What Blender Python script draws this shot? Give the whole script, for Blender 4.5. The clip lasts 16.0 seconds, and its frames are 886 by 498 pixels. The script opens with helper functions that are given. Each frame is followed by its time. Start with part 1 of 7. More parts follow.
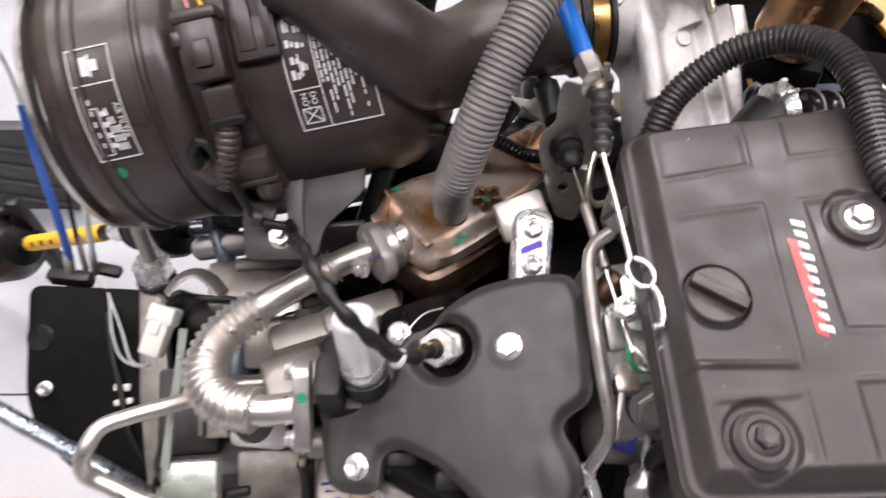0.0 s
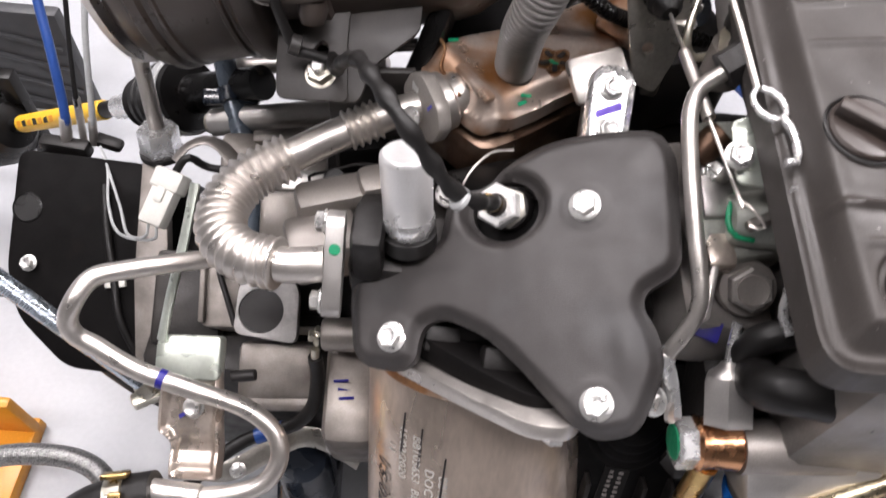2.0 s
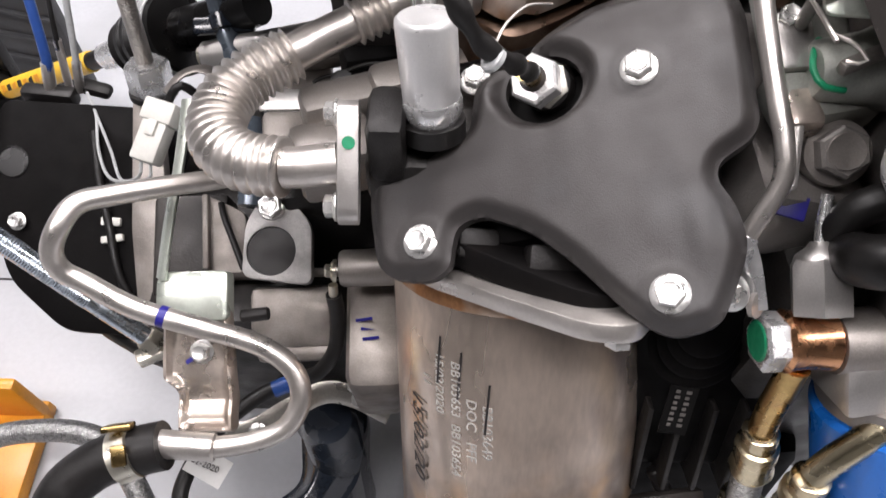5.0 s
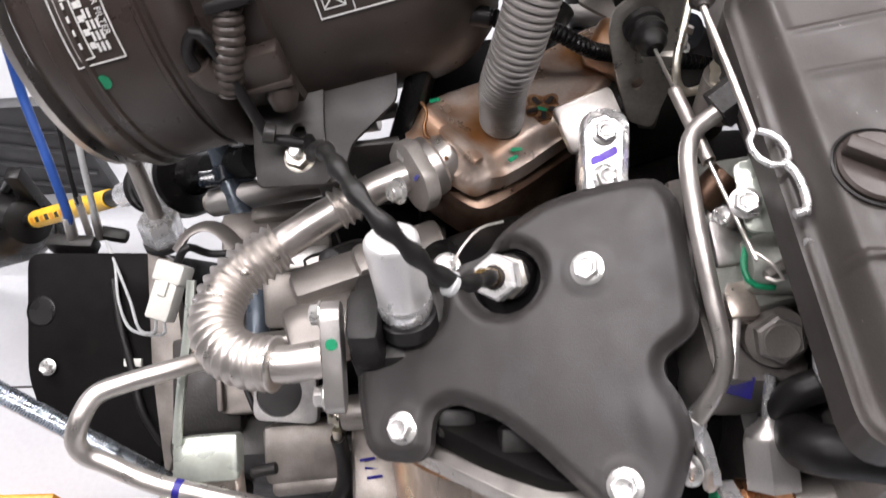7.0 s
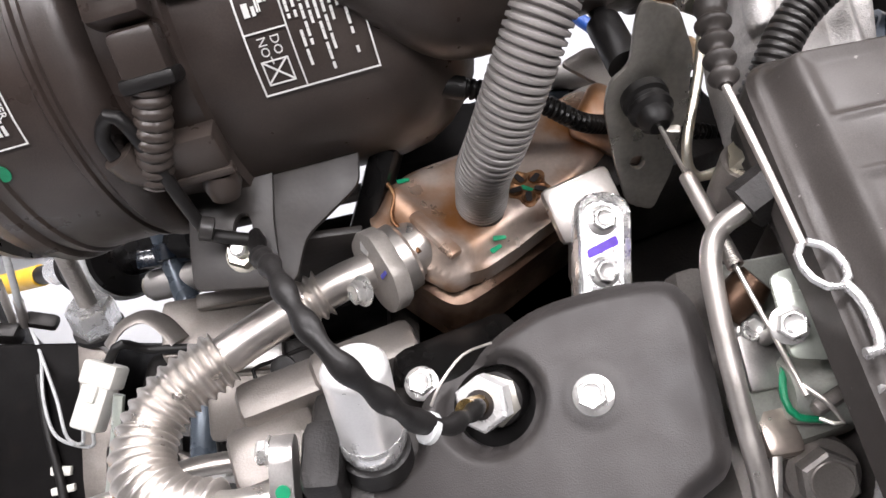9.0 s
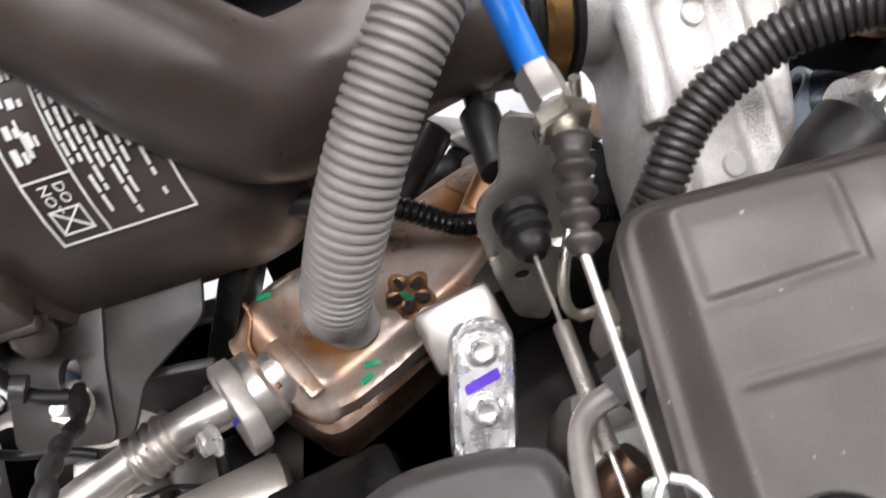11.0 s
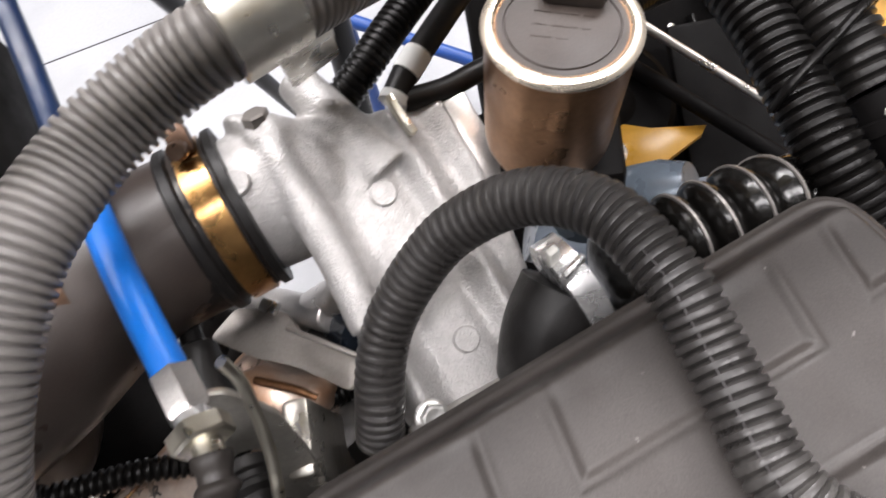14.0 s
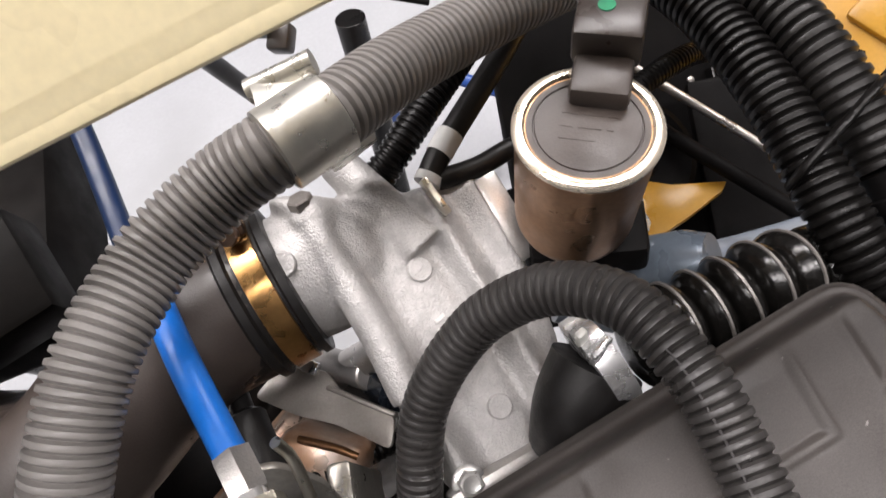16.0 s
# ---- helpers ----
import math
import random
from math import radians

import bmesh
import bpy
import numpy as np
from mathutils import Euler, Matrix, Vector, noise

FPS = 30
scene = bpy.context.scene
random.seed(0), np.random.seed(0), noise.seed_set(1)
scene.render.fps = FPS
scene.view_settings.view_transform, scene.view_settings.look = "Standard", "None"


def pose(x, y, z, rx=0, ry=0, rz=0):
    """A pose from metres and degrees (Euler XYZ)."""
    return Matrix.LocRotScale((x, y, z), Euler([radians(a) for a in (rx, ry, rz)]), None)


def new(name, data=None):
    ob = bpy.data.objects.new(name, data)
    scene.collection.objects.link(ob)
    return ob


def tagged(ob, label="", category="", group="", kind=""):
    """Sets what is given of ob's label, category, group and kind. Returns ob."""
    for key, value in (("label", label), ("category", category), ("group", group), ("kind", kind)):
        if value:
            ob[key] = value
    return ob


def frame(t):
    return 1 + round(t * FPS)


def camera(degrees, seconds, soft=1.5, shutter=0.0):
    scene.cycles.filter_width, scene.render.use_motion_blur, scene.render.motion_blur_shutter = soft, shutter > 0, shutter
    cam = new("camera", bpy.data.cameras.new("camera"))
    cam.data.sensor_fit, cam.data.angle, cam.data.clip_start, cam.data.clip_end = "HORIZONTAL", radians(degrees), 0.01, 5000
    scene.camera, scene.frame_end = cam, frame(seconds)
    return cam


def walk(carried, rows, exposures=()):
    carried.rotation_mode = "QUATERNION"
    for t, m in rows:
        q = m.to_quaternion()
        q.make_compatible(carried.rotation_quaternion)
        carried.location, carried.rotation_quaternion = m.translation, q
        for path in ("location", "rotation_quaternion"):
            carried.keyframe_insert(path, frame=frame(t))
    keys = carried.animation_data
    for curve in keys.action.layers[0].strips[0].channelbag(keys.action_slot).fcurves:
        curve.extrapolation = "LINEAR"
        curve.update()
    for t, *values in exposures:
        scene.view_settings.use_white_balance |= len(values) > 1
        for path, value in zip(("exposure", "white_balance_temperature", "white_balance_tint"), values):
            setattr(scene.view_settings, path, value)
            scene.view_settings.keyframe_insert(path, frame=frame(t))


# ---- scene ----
cam = camera(62.9, 16.0, shutter=0.4)
METRES, EYE, TILT, LEAN, TURN = 0.9, 0.88, -55.0, 0.0, 0.0
ROWS = [
    (0.0, 0.0, 0.0, 0.0, 0.0, 0.0, -0.0),
    (0.5, 0.0019, 0.0435, 0.0239, -4.49, -0.12, -1.73),
    (0.7, -0.024, 0.0448, 0.0216, -3.251, -0.5368, -2.0244),
    (1.0, -0.0486, 0.0567, -0.0109, -1.79, -1.16, -3.87),
    (1.5, -0.0441, 0.0633, -0.0434, -1.67, -0.93, -5.18),
    (2.0, -0.0364, 0.0645, -0.0783, -0.84, -1.17, -4.79),
    (2.3, -0.0366, 0.0779, -0.1117, -0.1076, -0.3868, -4.2972),
    (2.5, -0.0393, 0.0904, -0.136, 0.64, -0.58, -4.28),
    (3.0, -0.0377, 0.1356, -0.1908, 0.6, -3.19, -4.45),
    (5.5, -0.0445, 0.1133, -0.1089, 0.06, -1.44, -0.48),
    (6.0, -0.0333, 0.1076, -0.0948, 0.77, -0.53, 0.34),
    (6.5, -0.0215, 0.0843, -0.0721, 1.3, 0.76, 1.64),
    (7.0, -0.0155, 0.0858, -0.0453, 2.18, -0.08, 2.38),
    (7.5, -0.0125, 0.1287, -0.0127, 2.36, 2.18, 4.17),
    (7.7, -0.0158, 0.1407, -0.0133, -0.0437, 1.5349, 3.5121),
    (8.0, -0.0215, 0.1404, -0.0108, -0.47, 2.96, 1.18),
    (10.5, 0.0177, 0.1798, 0.0282, -0.31, -0.37, 8.33),
    (11.0, 0.0425, 0.1897, 0.0663, -1.48, -1.84, 6.29),
    (11.5, 0.071, 0.1914, 0.0907, -0.48, -2.77, 8.43),
    (12.0, 0.1012, 0.1922, 0.097, -1.06, -3.44, 11.01),
    (12.3, 0.108, 0.1947, 0.0986, -1.712, -3.9149, 12.3355),
    (12.5, 0.1122, 0.1932, 0.1011, -1.33, -3.77, 12.53),
    (13.0, 0.1255, 0.1973, 0.1072, -1.92, -3.55, 13.94),
    (13.5, 0.1388, 0.1957, 0.1138, -1.72, -3.81, 15.87),
    (14.0, 0.1709, 0.2075, 0.1357, -2.95, -4.68, 21.35),
    (14.5, 0.1922, 0.2131, 0.1441, -3.83, -5.54, 25.48),
    (14.8, 0.2069, 0.2137, 0.1461, -2.5017, -5.1715, 27.625),
    (15.0, 0.2192, 0.2189, 0.146, -0.85, -3.76, 29.31),
    (15.3, 0.2106, 0.2149, 0.1421, -0.854, -3.5722, 28.3621),
    (15.5, 0.1901, 0.2069, 0.1506, -0.78, -4.66, 24.64),
    (16.0, 0.1761, 0.1919, 0.1639, -1.19, -3.47, 22.15),
]
walk(cam, [(t, pose(0, 0, EYE, TILT, LEAN, TURN) @ pose(METRES * x, METRES * y, METRES * z, 90 + pitch, roll, yaw)) for t, x, y, z, yaw, pitch, roll in ROWS],
     [(0.0, 0.51, 6400, 18), (0.7, 0.58, 6400, 18), (1.5, 0.57, 6400, 18), (2.5, 0.51, 6400, 18), (3.0, 0.60, 6400, 18), (5.5, 0.46, 6380, 17), (6.5, 0.52, 6370, 17), (8.0, 0.80, 6350, 17), (11.0, 0.87, 6270, 15), (12.0, 0.72, 6260, 15), (14.0, 0.55, 6350, 15), (15.0, 0.47, 6400, 15), (16.0, 0.28, 6500, 16)])

# ---- world and lamps: a bright workshop hall with ceiling lights ----
world = bpy.data.worlds.new("world")
scene.world = world
world.use_nodes = True
world.node_tree.nodes["Background"].inputs["Color"].default_value = (0.9, 0.95, 1.0, 1)
world.node_tree.nodes["Background"].inputs["Strength"].default_value = 0.2
scene.view_settings.exposure = 0.0
LAMP_ROWS = ((-1.5, 1.4), (0.1, 1.4), (1.7, 1.4), (-1.5, -0.4), (0.1, -0.4), (1.7, -0.4))
LAMP_WATTS = 30.0
for lx, ly in LAMP_ROWS:
    lamp_data = bpy.data.lights.new("ceiling_lamp_light", "AREA")
    lamp_data.shape, lamp_data.size, lamp_data.size_y = "RECTANGLE", 1.28, 0.36
    lamp_data.energy, lamp_data.color = LAMP_WATTS * (1.3 if ly > 0 else 0.7), (1.0, 0.975, 0.94)
    new("ceiling_lamp_light", lamp_data).matrix_world = pose(lx, ly, 2.86)


# ---- materials ----
def mat(name, color, rough=0.5, metal=0.0, vary=0.12, scale=40.0, bump=0.08, grain=500.0, dirt=None, dirt_scale=14.0,
        dirt_at=0.62, dirt_width=0.12, spec=0.5, coat=0.0, rough_vary=0.12, stretch=(1, 1, 1), island=0.0, dist=0.0006):
    m = bpy.data.materials.new(name)
    m.use_nodes = True
    nt = m.node_tree
    nd, ln = nt.nodes, nt.links
    b = nd["Principled BSDF"]
    b.inputs["Metallic"].default_value = metal
    b.inputs["Specular IOR Level"].default_value = spec
    b.inputs["Coat Weight"].default_value = coat
    co = nd.new("ShaderNodeTexCoord")
    mp = nd.new("ShaderNodeMapping")
    mp.inputs["Scale"].default_value = stretch
    ln.new(co.outputs["Object"], mp.inputs["Vector"])

    def tex(sc, detail=4.0):
        n = nd.new("ShaderNodeTexNoise")
        n.inputs["Scale"].default_value, n.inputs["Detail"].default_value = sc, detail
        ln.new(mp.outputs["Vector"], n.inputs["Vector"])
        return n.outputs["Fac"]

    def ramp(fac, a, c, lo, hi):
        n = nd.new("ShaderNodeMapRange")
        n.inputs["From Min"].default_value, n.inputs["From Max"].default_value = a, c
        n.inputs["To Min"].default_value, n.inputs["To Max"].default_value = lo, hi
        ln.new(fac, n.inputs["Value"])
        return n.outputs["Result"]

    big, fine = tex(scale), tex(grain, 2.0)
    hsv = nd.new("ShaderNodeHueSaturation")
    hsv.inputs["Color"].default_value = (*color, 1)
    add = nd.new("ShaderNodeMath")
    add.operation = "MULTIPLY"
    ln.new(ramp(big, 0.3, 0.7, 1 - vary, 1 + vary), add.inputs[0])
    ln.new(ramp(fine, 0.3, 0.7, 1 - vary * 0.6, 1 + vary * 0.6), add.inputs[1])
    ln.new(add.outputs[0], hsv.inputs["Value"])
    out = hsv.outputs["Color"]
    if dirt:
        mix = nd.new("ShaderNodeMix")
        mix.data_type = "RGBA"
        ln.new(ramp(tex(dirt_scale, 6.0), dirt_at - dirt_width, dirt_at + dirt_width, 0, 1), mix.inputs["Factor"])
        ln.new(out, mix.inputs["A"])
        mix.inputs["B"].default_value = (*dirt, 1)
        out = mix.outputs["Result"]
    ln.new(out, b.inputs["Base Color"])
    ln.new(ramp(tex(scale * 2.3), 0.3, 0.7, max(rough - rough_vary, 0.03), min(rough + rough_vary, 1)), b.inputs["Roughness"])
    if bump:
        bp = nd.new("ShaderNodeBump")
        bp.inputs["Strength"].default_value, bp.inputs["Distance"].default_value = bump, dist
        ln.new(fine, bp.inputs["Height"])
        ln.new(bp.outputs["Normal"], b.inputs["Normal"])
    return m


M_FLOOR = mat("pale_epoxy_floor", (0.40, 0.41, 0.43), 0.45, vary=0.05, scale=3, grain=160, bump=0.04, dirt=(0.35, 0.357, 0.37), dirt_scale=5)
# Walls and ceiling are out of view; low albedo keeps the fill light down.
M_WALL = mat("low_bounce_wall", (0.12, 0.12, 0.119), 0.7, vary=0.03, scale=2, bump=0.02)
M_CEIL = mat("low_bounce_ceiling", (0.09, 0.09, 0.09), 0.8, vary=0.03, scale=2, bump=0.0)
M_PLASTIC = mat("black_moulded_plastic", (0.035, 0.026, 0.0222), 0.40, vary=0.25, scale=24, rough_vary=0.15, bump=0.12, grain=1400, dirt=(0.075, 0.061, 0.052), dirt_scale=9, dirt_at=0.62, dirt_width=0.2)
M_COVER = mat("grey_nylon_cover", (0.045, 0.0395, 0.0365), 0.49, vary=0.28, scale=15, rough_vary=0.2, bump=0.06, grain=2200, dirt=(0.17, 0.16, 0.15), dirt_scale=300, dirt_at=0.73, dirt_width=0.02, spec=0.36)
M_SHIELD = mat("charcoal_coated_shield", (0.035, 0.0315, 0.0305), 0.52, vary=0.10, scale=32, bump=0.25, grain=2000, dirt=(0.052, 0.051, 0.052), dirt_scale=22, spec=0.45)
M_RUBBER = mat("black_rubber", (0.009, 0.0082, 0.008), 0.46, vary=0.2, scale=60, bump=0.15, grain=900, spec=0.35)
M_GLOSS = mat("gloss_black_paint", (0.005, 0.0046, 0.0046), 0.33, vary=0.2, scale=14, bump=0.03, grain=300, dirt=(0.018, 0.013, 0.011), dirt_scale=30, dirt_at=0.7, spec=0.3)
M_GREYHOSE = mat("grey_conduit_plastic", (0.235, 0.22, 0.21), 0.42, vary=0.06, scale=50, bump=0.08)
M_DARKHOSE = mat("dark_grey_conduit_plastic", (0.031, 0.0287, 0.0275), 0.36, vary=0.1, scale=40, bump=0.08, dirt=(0.075, 0.071, 0.067), dirt_scale=40, dirt_at=0.68)
M_BLACKHOSE = mat("black_conduit_plastic", (0.0045, 0.0040, 0.0038), 0.36, vary=0.15, scale=40, bump=0.06, spec=0.2)
M_MIDHOSE = mat("worn_black_conduit_plastic", (0.0105, 0.0095, 0.009), 0.40, vary=0.12, scale=40, bump=0.08, spec=0.3)
M_BELLOWS = mat("shiny_black_bellows", (0.006, 0.0055, 0.005), 0.20, vary=0.2, scale=60, bump=0.2, grain=500, rough_vary=0.08)
M_ALU = mat("cast_aluminium", (0.56, 0.54, 0.52), 0.40, 0.85, vary=0.10, scale=24, bump=0.25, grain=1300, dirt=(0.42, 0.40, 0.38), dirt_scale=16, dirt_at=0.58, dist=0.0004)
M_CASE = mat("grey_brown_cast_case", (0.32, 0.29, 0.265), 0.5, 0.6, vary=0.14, scale=30, bump=0.3, grain=1000, dirt=(0.13, 0.112, 0.10), dirt_scale=22, dirt_at=0.58, dist=0.0004)
M_HEAD = mat("dark_grey_cast_head", (0.20, 0.186, 0.175), 0.46, 0.5, vary=0.18, scale=34, bump=0.35, grain=1000, dirt=(0.26, 0.24, 0.225), dirt_scale=30, dirt_at=0.6, dist=0.0004)
# Also colours the filler blocks that stand in for dark gaps.
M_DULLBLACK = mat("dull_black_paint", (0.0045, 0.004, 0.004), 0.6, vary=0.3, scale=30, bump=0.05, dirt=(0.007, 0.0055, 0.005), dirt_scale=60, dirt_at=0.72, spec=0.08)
M_STAMP = mat("pale_stamped_print", (0.46, 0.45, 0.43), 0.6, vary=0.2, scale=90, bump=0.0)
M_RIM = mat("polished_gold_rim", (0.86, 0.76, 0.62), 0.28, 0.8, vary=0.05, scale=30, bump=0.03)
M_BOOT = mat("grey_black_boot_rubber", (0.034, 0.029, 0.026), 0.5, vary=0.2, scale=90, bump=0.12)
M_HALO = mat("heat_ring_tint", (0.34, 0.19, 0.10), 0.36, 0.72, vary=0.25, scale=120, bump=0.05, dirt=(0.16, 0.08, 0.045), dirt_scale=150, dirt_at=0.55)
M_SATIN = mat("satin_turned_aluminium", (0.74, 0.735, 0.73), 0.32, 0.5, vary=0.05, scale=30, bump=0.06, grain=1200, dist=0.0003)
M_ALU_BRIGHT = mat("bright_sand_cast_aluminium", (0.49, 0.477, 0.466), 0.53, 0.5, vary=0.12, scale=40, bump=0.85, grain=1100, dist=0.0005, dirt=(0.42, 0.407, 0.397), dirt_scale=260, dirt_at=0.56, dirt_width=0.15)
M_ALU_DULL = mat("dull_cast_aluminium", (0.31, 0.285, 0.265), 0.46, 0.75, vary=0.12, scale=20, bump=0.3, grain=1200, dirt=(0.22, 0.20, 0.185), dirt_scale=14, dirt_at=0.6, dist=0.0004)
M_STEEL = mat("satin_steel_pipe", (0.61, 0.575, 0.54), 0.36, 0.88, vary=0.07, scale=30, bump=0.05, grain=700, dirt=(0.42, 0.39, 0.36), dirt_scale=24, dirt_at=0.62)
M_CHROME = mat("bright_zinc_plate", (0.78, 0.78, 0.78), 0.27, 0.8, vary=0.06, scale=60, bump=0.06, grain=500)
M_BOLT = mat("zinc_bolt", (0.74, 0.73, 0.71), 0.34, 0.8, vary=0.08, scale=120, bump=0.08, grain=900)
M_YZINC = mat("yellow_zinc", (0.72, 0.685, 0.59), 0.34, 1.0, vary=0.05, scale=70, bump=0.06, dirt=(0.66, 0.63, 0.53), dirt_scale=40)
M_GOLD = mat("gold_passivated_band", (0.60, 0.34, 0.13), 0.27, 1.0, vary=0.10, scale=30, bump=0.025, dirt=(0.36, 0.18, 0.065), dirt_scale=24, dirt_at=0.60)
M_BRONZE = mat("bronze_passivated_can", (0.34, 0.19, 0.10), 0.36, 1.0, vary=0.15, scale=24, bump=0.05, dirt=(0.20, 0.11, 0.06), dirt_scale=20)
M_BRASS = mat("brass_pipe", (0.52, 0.36, 0.15), 0.28, 1.0, vary=0.14, scale=40, bump=0.06, dirt=(0.36, 0.2, 0.1), dirt_scale=40)
M_COPPER = mat("copper_banjo", (0.62, 0.32, 0.17), 0.25, 1.0, vary=0.15, scale=60, bump=0.05)
M_HEAT = mat("heat_tinted_steel", (0.62, 0.52, 0.45), 0.36, 0.72, vary=0.1, scale=30, bump=0.08, dirt=(0.44, 0.20, 0.07), dirt_scale=26, dirt_at=0.505, dirt_width=0.12)
M_WELD = mat("burnt_weld_bead", (0.20, 0.10, 0.05), 0.42, 0.9, vary=0.35, scale=90, bump=0.6, grain=300, dirt=(0.4, 0.24, 0.12), dirt_scale=80)
M_DOC = mat("stained_catalyst_steel", (0.63, 0.535, 0.46), 0.33, 0.76, vary=0.18, scale=6, bump=0.03, grain=220, dirt=(0.48, 0.39, 0.32), dirt_scale=7, dirt_at=0.56, dirt_width=0.2, stretch=(1.6, 0.55, 0.4))
nt = M_DOC.node_tree
skin = nt.nodes["Principled BSDF"].inputs["Base Color"]
clean = skin.links[0].from_socket
where = nt.nodes.new("ShaderNodeTexCoord")
along = nt.nodes.new("ShaderNodeVectorMath")
along.operation = "DOT_PRODUCT"
along.inputs[1].default_value = (0.036, -0.567, -0.823)
nt.links.new(where.outputs["Object"], along.inputs[0])
cloud = nt.nodes.new("ShaderNodeTexNoise")
cloud.inputs["Scale"].default_value = 26
cloud.inputs["Detail"].default_value = 4
nt.links.new(where.outputs["Object"], cloud.inputs["Vector"])
reach = nt.nodes.new("ShaderNodeMath")
reach.operation = "MULTIPLY_ADD"
reach.inputs[1].default_value = 0.16
nt.links.new(cloud.outputs["Fac"], reach.inputs[0])
nt.links.new(along.outputs["Value"], reach.inputs[2])
tint = nt.nodes.new("ShaderNodeMapRange")
tint.interpolation_type = "SMOOTHSTEP"
tint.inputs["From Min"].default_value = -0.045
tint.inputs["From Max"].default_value = 0.045
tint.inputs["To Max"].default_value = 0.85
nt.links.new(reach.outputs["Value"], tint.inputs["Value"])
patch = nt.nodes.new("ShaderNodeTexNoise")
patch.inputs["Scale"].default_value = 38
nt.links.new(where.outputs["Object"], patch.inputs["Vector"])
hues = nt.nodes.new("ShaderNodeValToRGB")
hues.color_ramp.elements[0].position, hues.color_ramp.elements[0].color = 0.38, (0.13, 0.105, 0.09, 1)
hues.color_ramp.elements[1].position, hues.color_ramp.elements[1].color = 0.64, (0.46, 0.27, 0.12, 1)
middle = hues.color_ramp.elements.new(0.50)
middle.color = (0.27, 0.19, 0.135, 1)
nt.links.new(patch.outputs["Fac"], hues.inputs["Fac"])
stain = nt.nodes.new("ShaderNodeMix")
stain.data_type = "RGBA"
nt.links.new(tint.outputs["Result"], stain.inputs[0])
nt.links.new(clean, stain.inputs[6])
nt.links.new(hues.outputs["Color"], stain.inputs[7])
nt.links.new(stain.outputs[2], skin)
M_RUST = mat("orange_heat_band", (0.36, 0.17, 0.07), 0.42, 0.6, vary=0.3, scale=60, bump=0.15, dirt=(0.50, 0.38, 0.29), dirt_scale=45, dirt_at=0.56, dirt_width=0.08)
M_BROWN = mat("burnt_brown_steel", (0.085, 0.048, 0.03), 0.38, 0.7, vary=0.2, scale=40, bump=0.1, dirt=(0.28, 0.2, 0.15), dirt_scale=30, dirt_at=0.6)
M_BLUE = mat("blue_cable_sheath", (0.004, 0.15, 0.60), 0.4, vary=0.06, scale=60, bump=0.04)
M_BLUEDARK = mat("dark_blue_cable_sheath", (0.02, 0.07, 0.28), 0.4, vary=0.08, scale=60, bump=0.04)
M_BLUECAN = mat("blue_filter_paint", (0.01, 0.15, 0.58), 0.3, vary=0.06, scale=30, bump=0.04, coat=0.3)
M_NAVY = mat("dark_navy_paint", (0.014, 0.019, 0.028), 0.22, vary=0.14, scale=20, bump=0.05, coat=0.3)
M_YELLOW = mat("yellow_body_paint", (0.50, 0.26, 0.028), 0.35, vary=0.08, scale=12, bump=0.05, dirt=(0.4, 0.2, 0.03), dirt_scale=16, dirt_at=0.66)
# Cream of the roller; on the bonnet it paints overexposed glare on yellow.
M_CREAM = mat("cream_roller_and_bonnet_glare", (0.84, 0.73, 0.46), 0.35, vary=0.06, scale=10, bump=0.03)
M_ORANGE = mat("orange_stand_paint", (0.72, 0.30, 0.02), 0.4, vary=0.1, scale=14, bump=0.08)
M_STICKER = mat("yellow_sticker", (0.80, 0.48, 0.03), 0.4, vary=0.06, scale=40, bump=0.02)
M_WHITE = mat("white_plastic", (0.68, 0.67, 0.62), 0.4, vary=0.06, scale=50, bump=0.04, dirt=(0.5, 0.49, 0.45), dirt_scale=50)
M_PAPER = mat("white_print", (0.72, 0.72, 0.70), 0.6, vary=0.03, scale=50, bump=0.0)
M_INK = mat("black_ink", (0.015, 0.012, 0.012), 0.5, vary=0.1, scale=50, bump=0.0)
M_PURPLE = mat("purple_marker", (0.10, 0.03, 0.50), 0.4, vary=0.15, scale=90, bump=0.0)
M_NAVYMARK = mat("navy_marker", (0.015, 0.012, 0.20), 0.45, vary=0.15, scale=90, bump=0.0)
M_GREEN = mat("green_marker", (0.005, 0.22, 0.10), 0.4, vary=0.15, scale=90, bump=0.0)
M_RED = mat("red_print", (0.55, 0.03, 0.03), 0.4, vary=0.05, scale=60, bump=0.0)
M_MINT = mat("pale_green_zinc_bracket", (0.52, 0.56, 0.50), 0.34, 0.6, vary=0.1, scale=30, bump=0.08, dirt=(0.42, 0.45, 0.40), dirt_scale=20)
M_BRACKET = mat("olive_zinc_bracket", (0.42, 0.40, 0.36), 0.36, 0.8, vary=0.14, scale=30, bump=0.1, dirt=(0.24, 0.225, 0.2), dirt_scale=24)
M_IRON = mat("black_iron_casting", (0.014, 0.0125, 0.012), 0.5, 0.3, vary=0.25, scale=40, bump=0.4, grain=900, dist=0.0005)
# Near-black; on the gearbox it stands in for shade behind the lit castings.
M_DEEP = mat("near_black_casting", (0.018, 0.016, 0.015), 0.45, 0.4, vary=0.3, scale=26, bump=0.3, grain=600, dirt=(0.05, 0.044, 0.04), dirt_scale=18)
M_BRAID = mat("steel_braid", (0.36, 0.36, 0.355), 0.35, 0.9, vary=0.4, scale=420, bump=0.6, grain=1400)
M_TRANSP = mat("milky_sleeve", (0.42, 0.43, 0.43), 0.35, vary=0.08, scale=60, bump=0.04)
M_FLAME = mat("flame_cut_steel", (0.34, 0.315, 0.29), 0.45, 0.5, vary=0.1, scale=40, bump=0.2, grain=900)
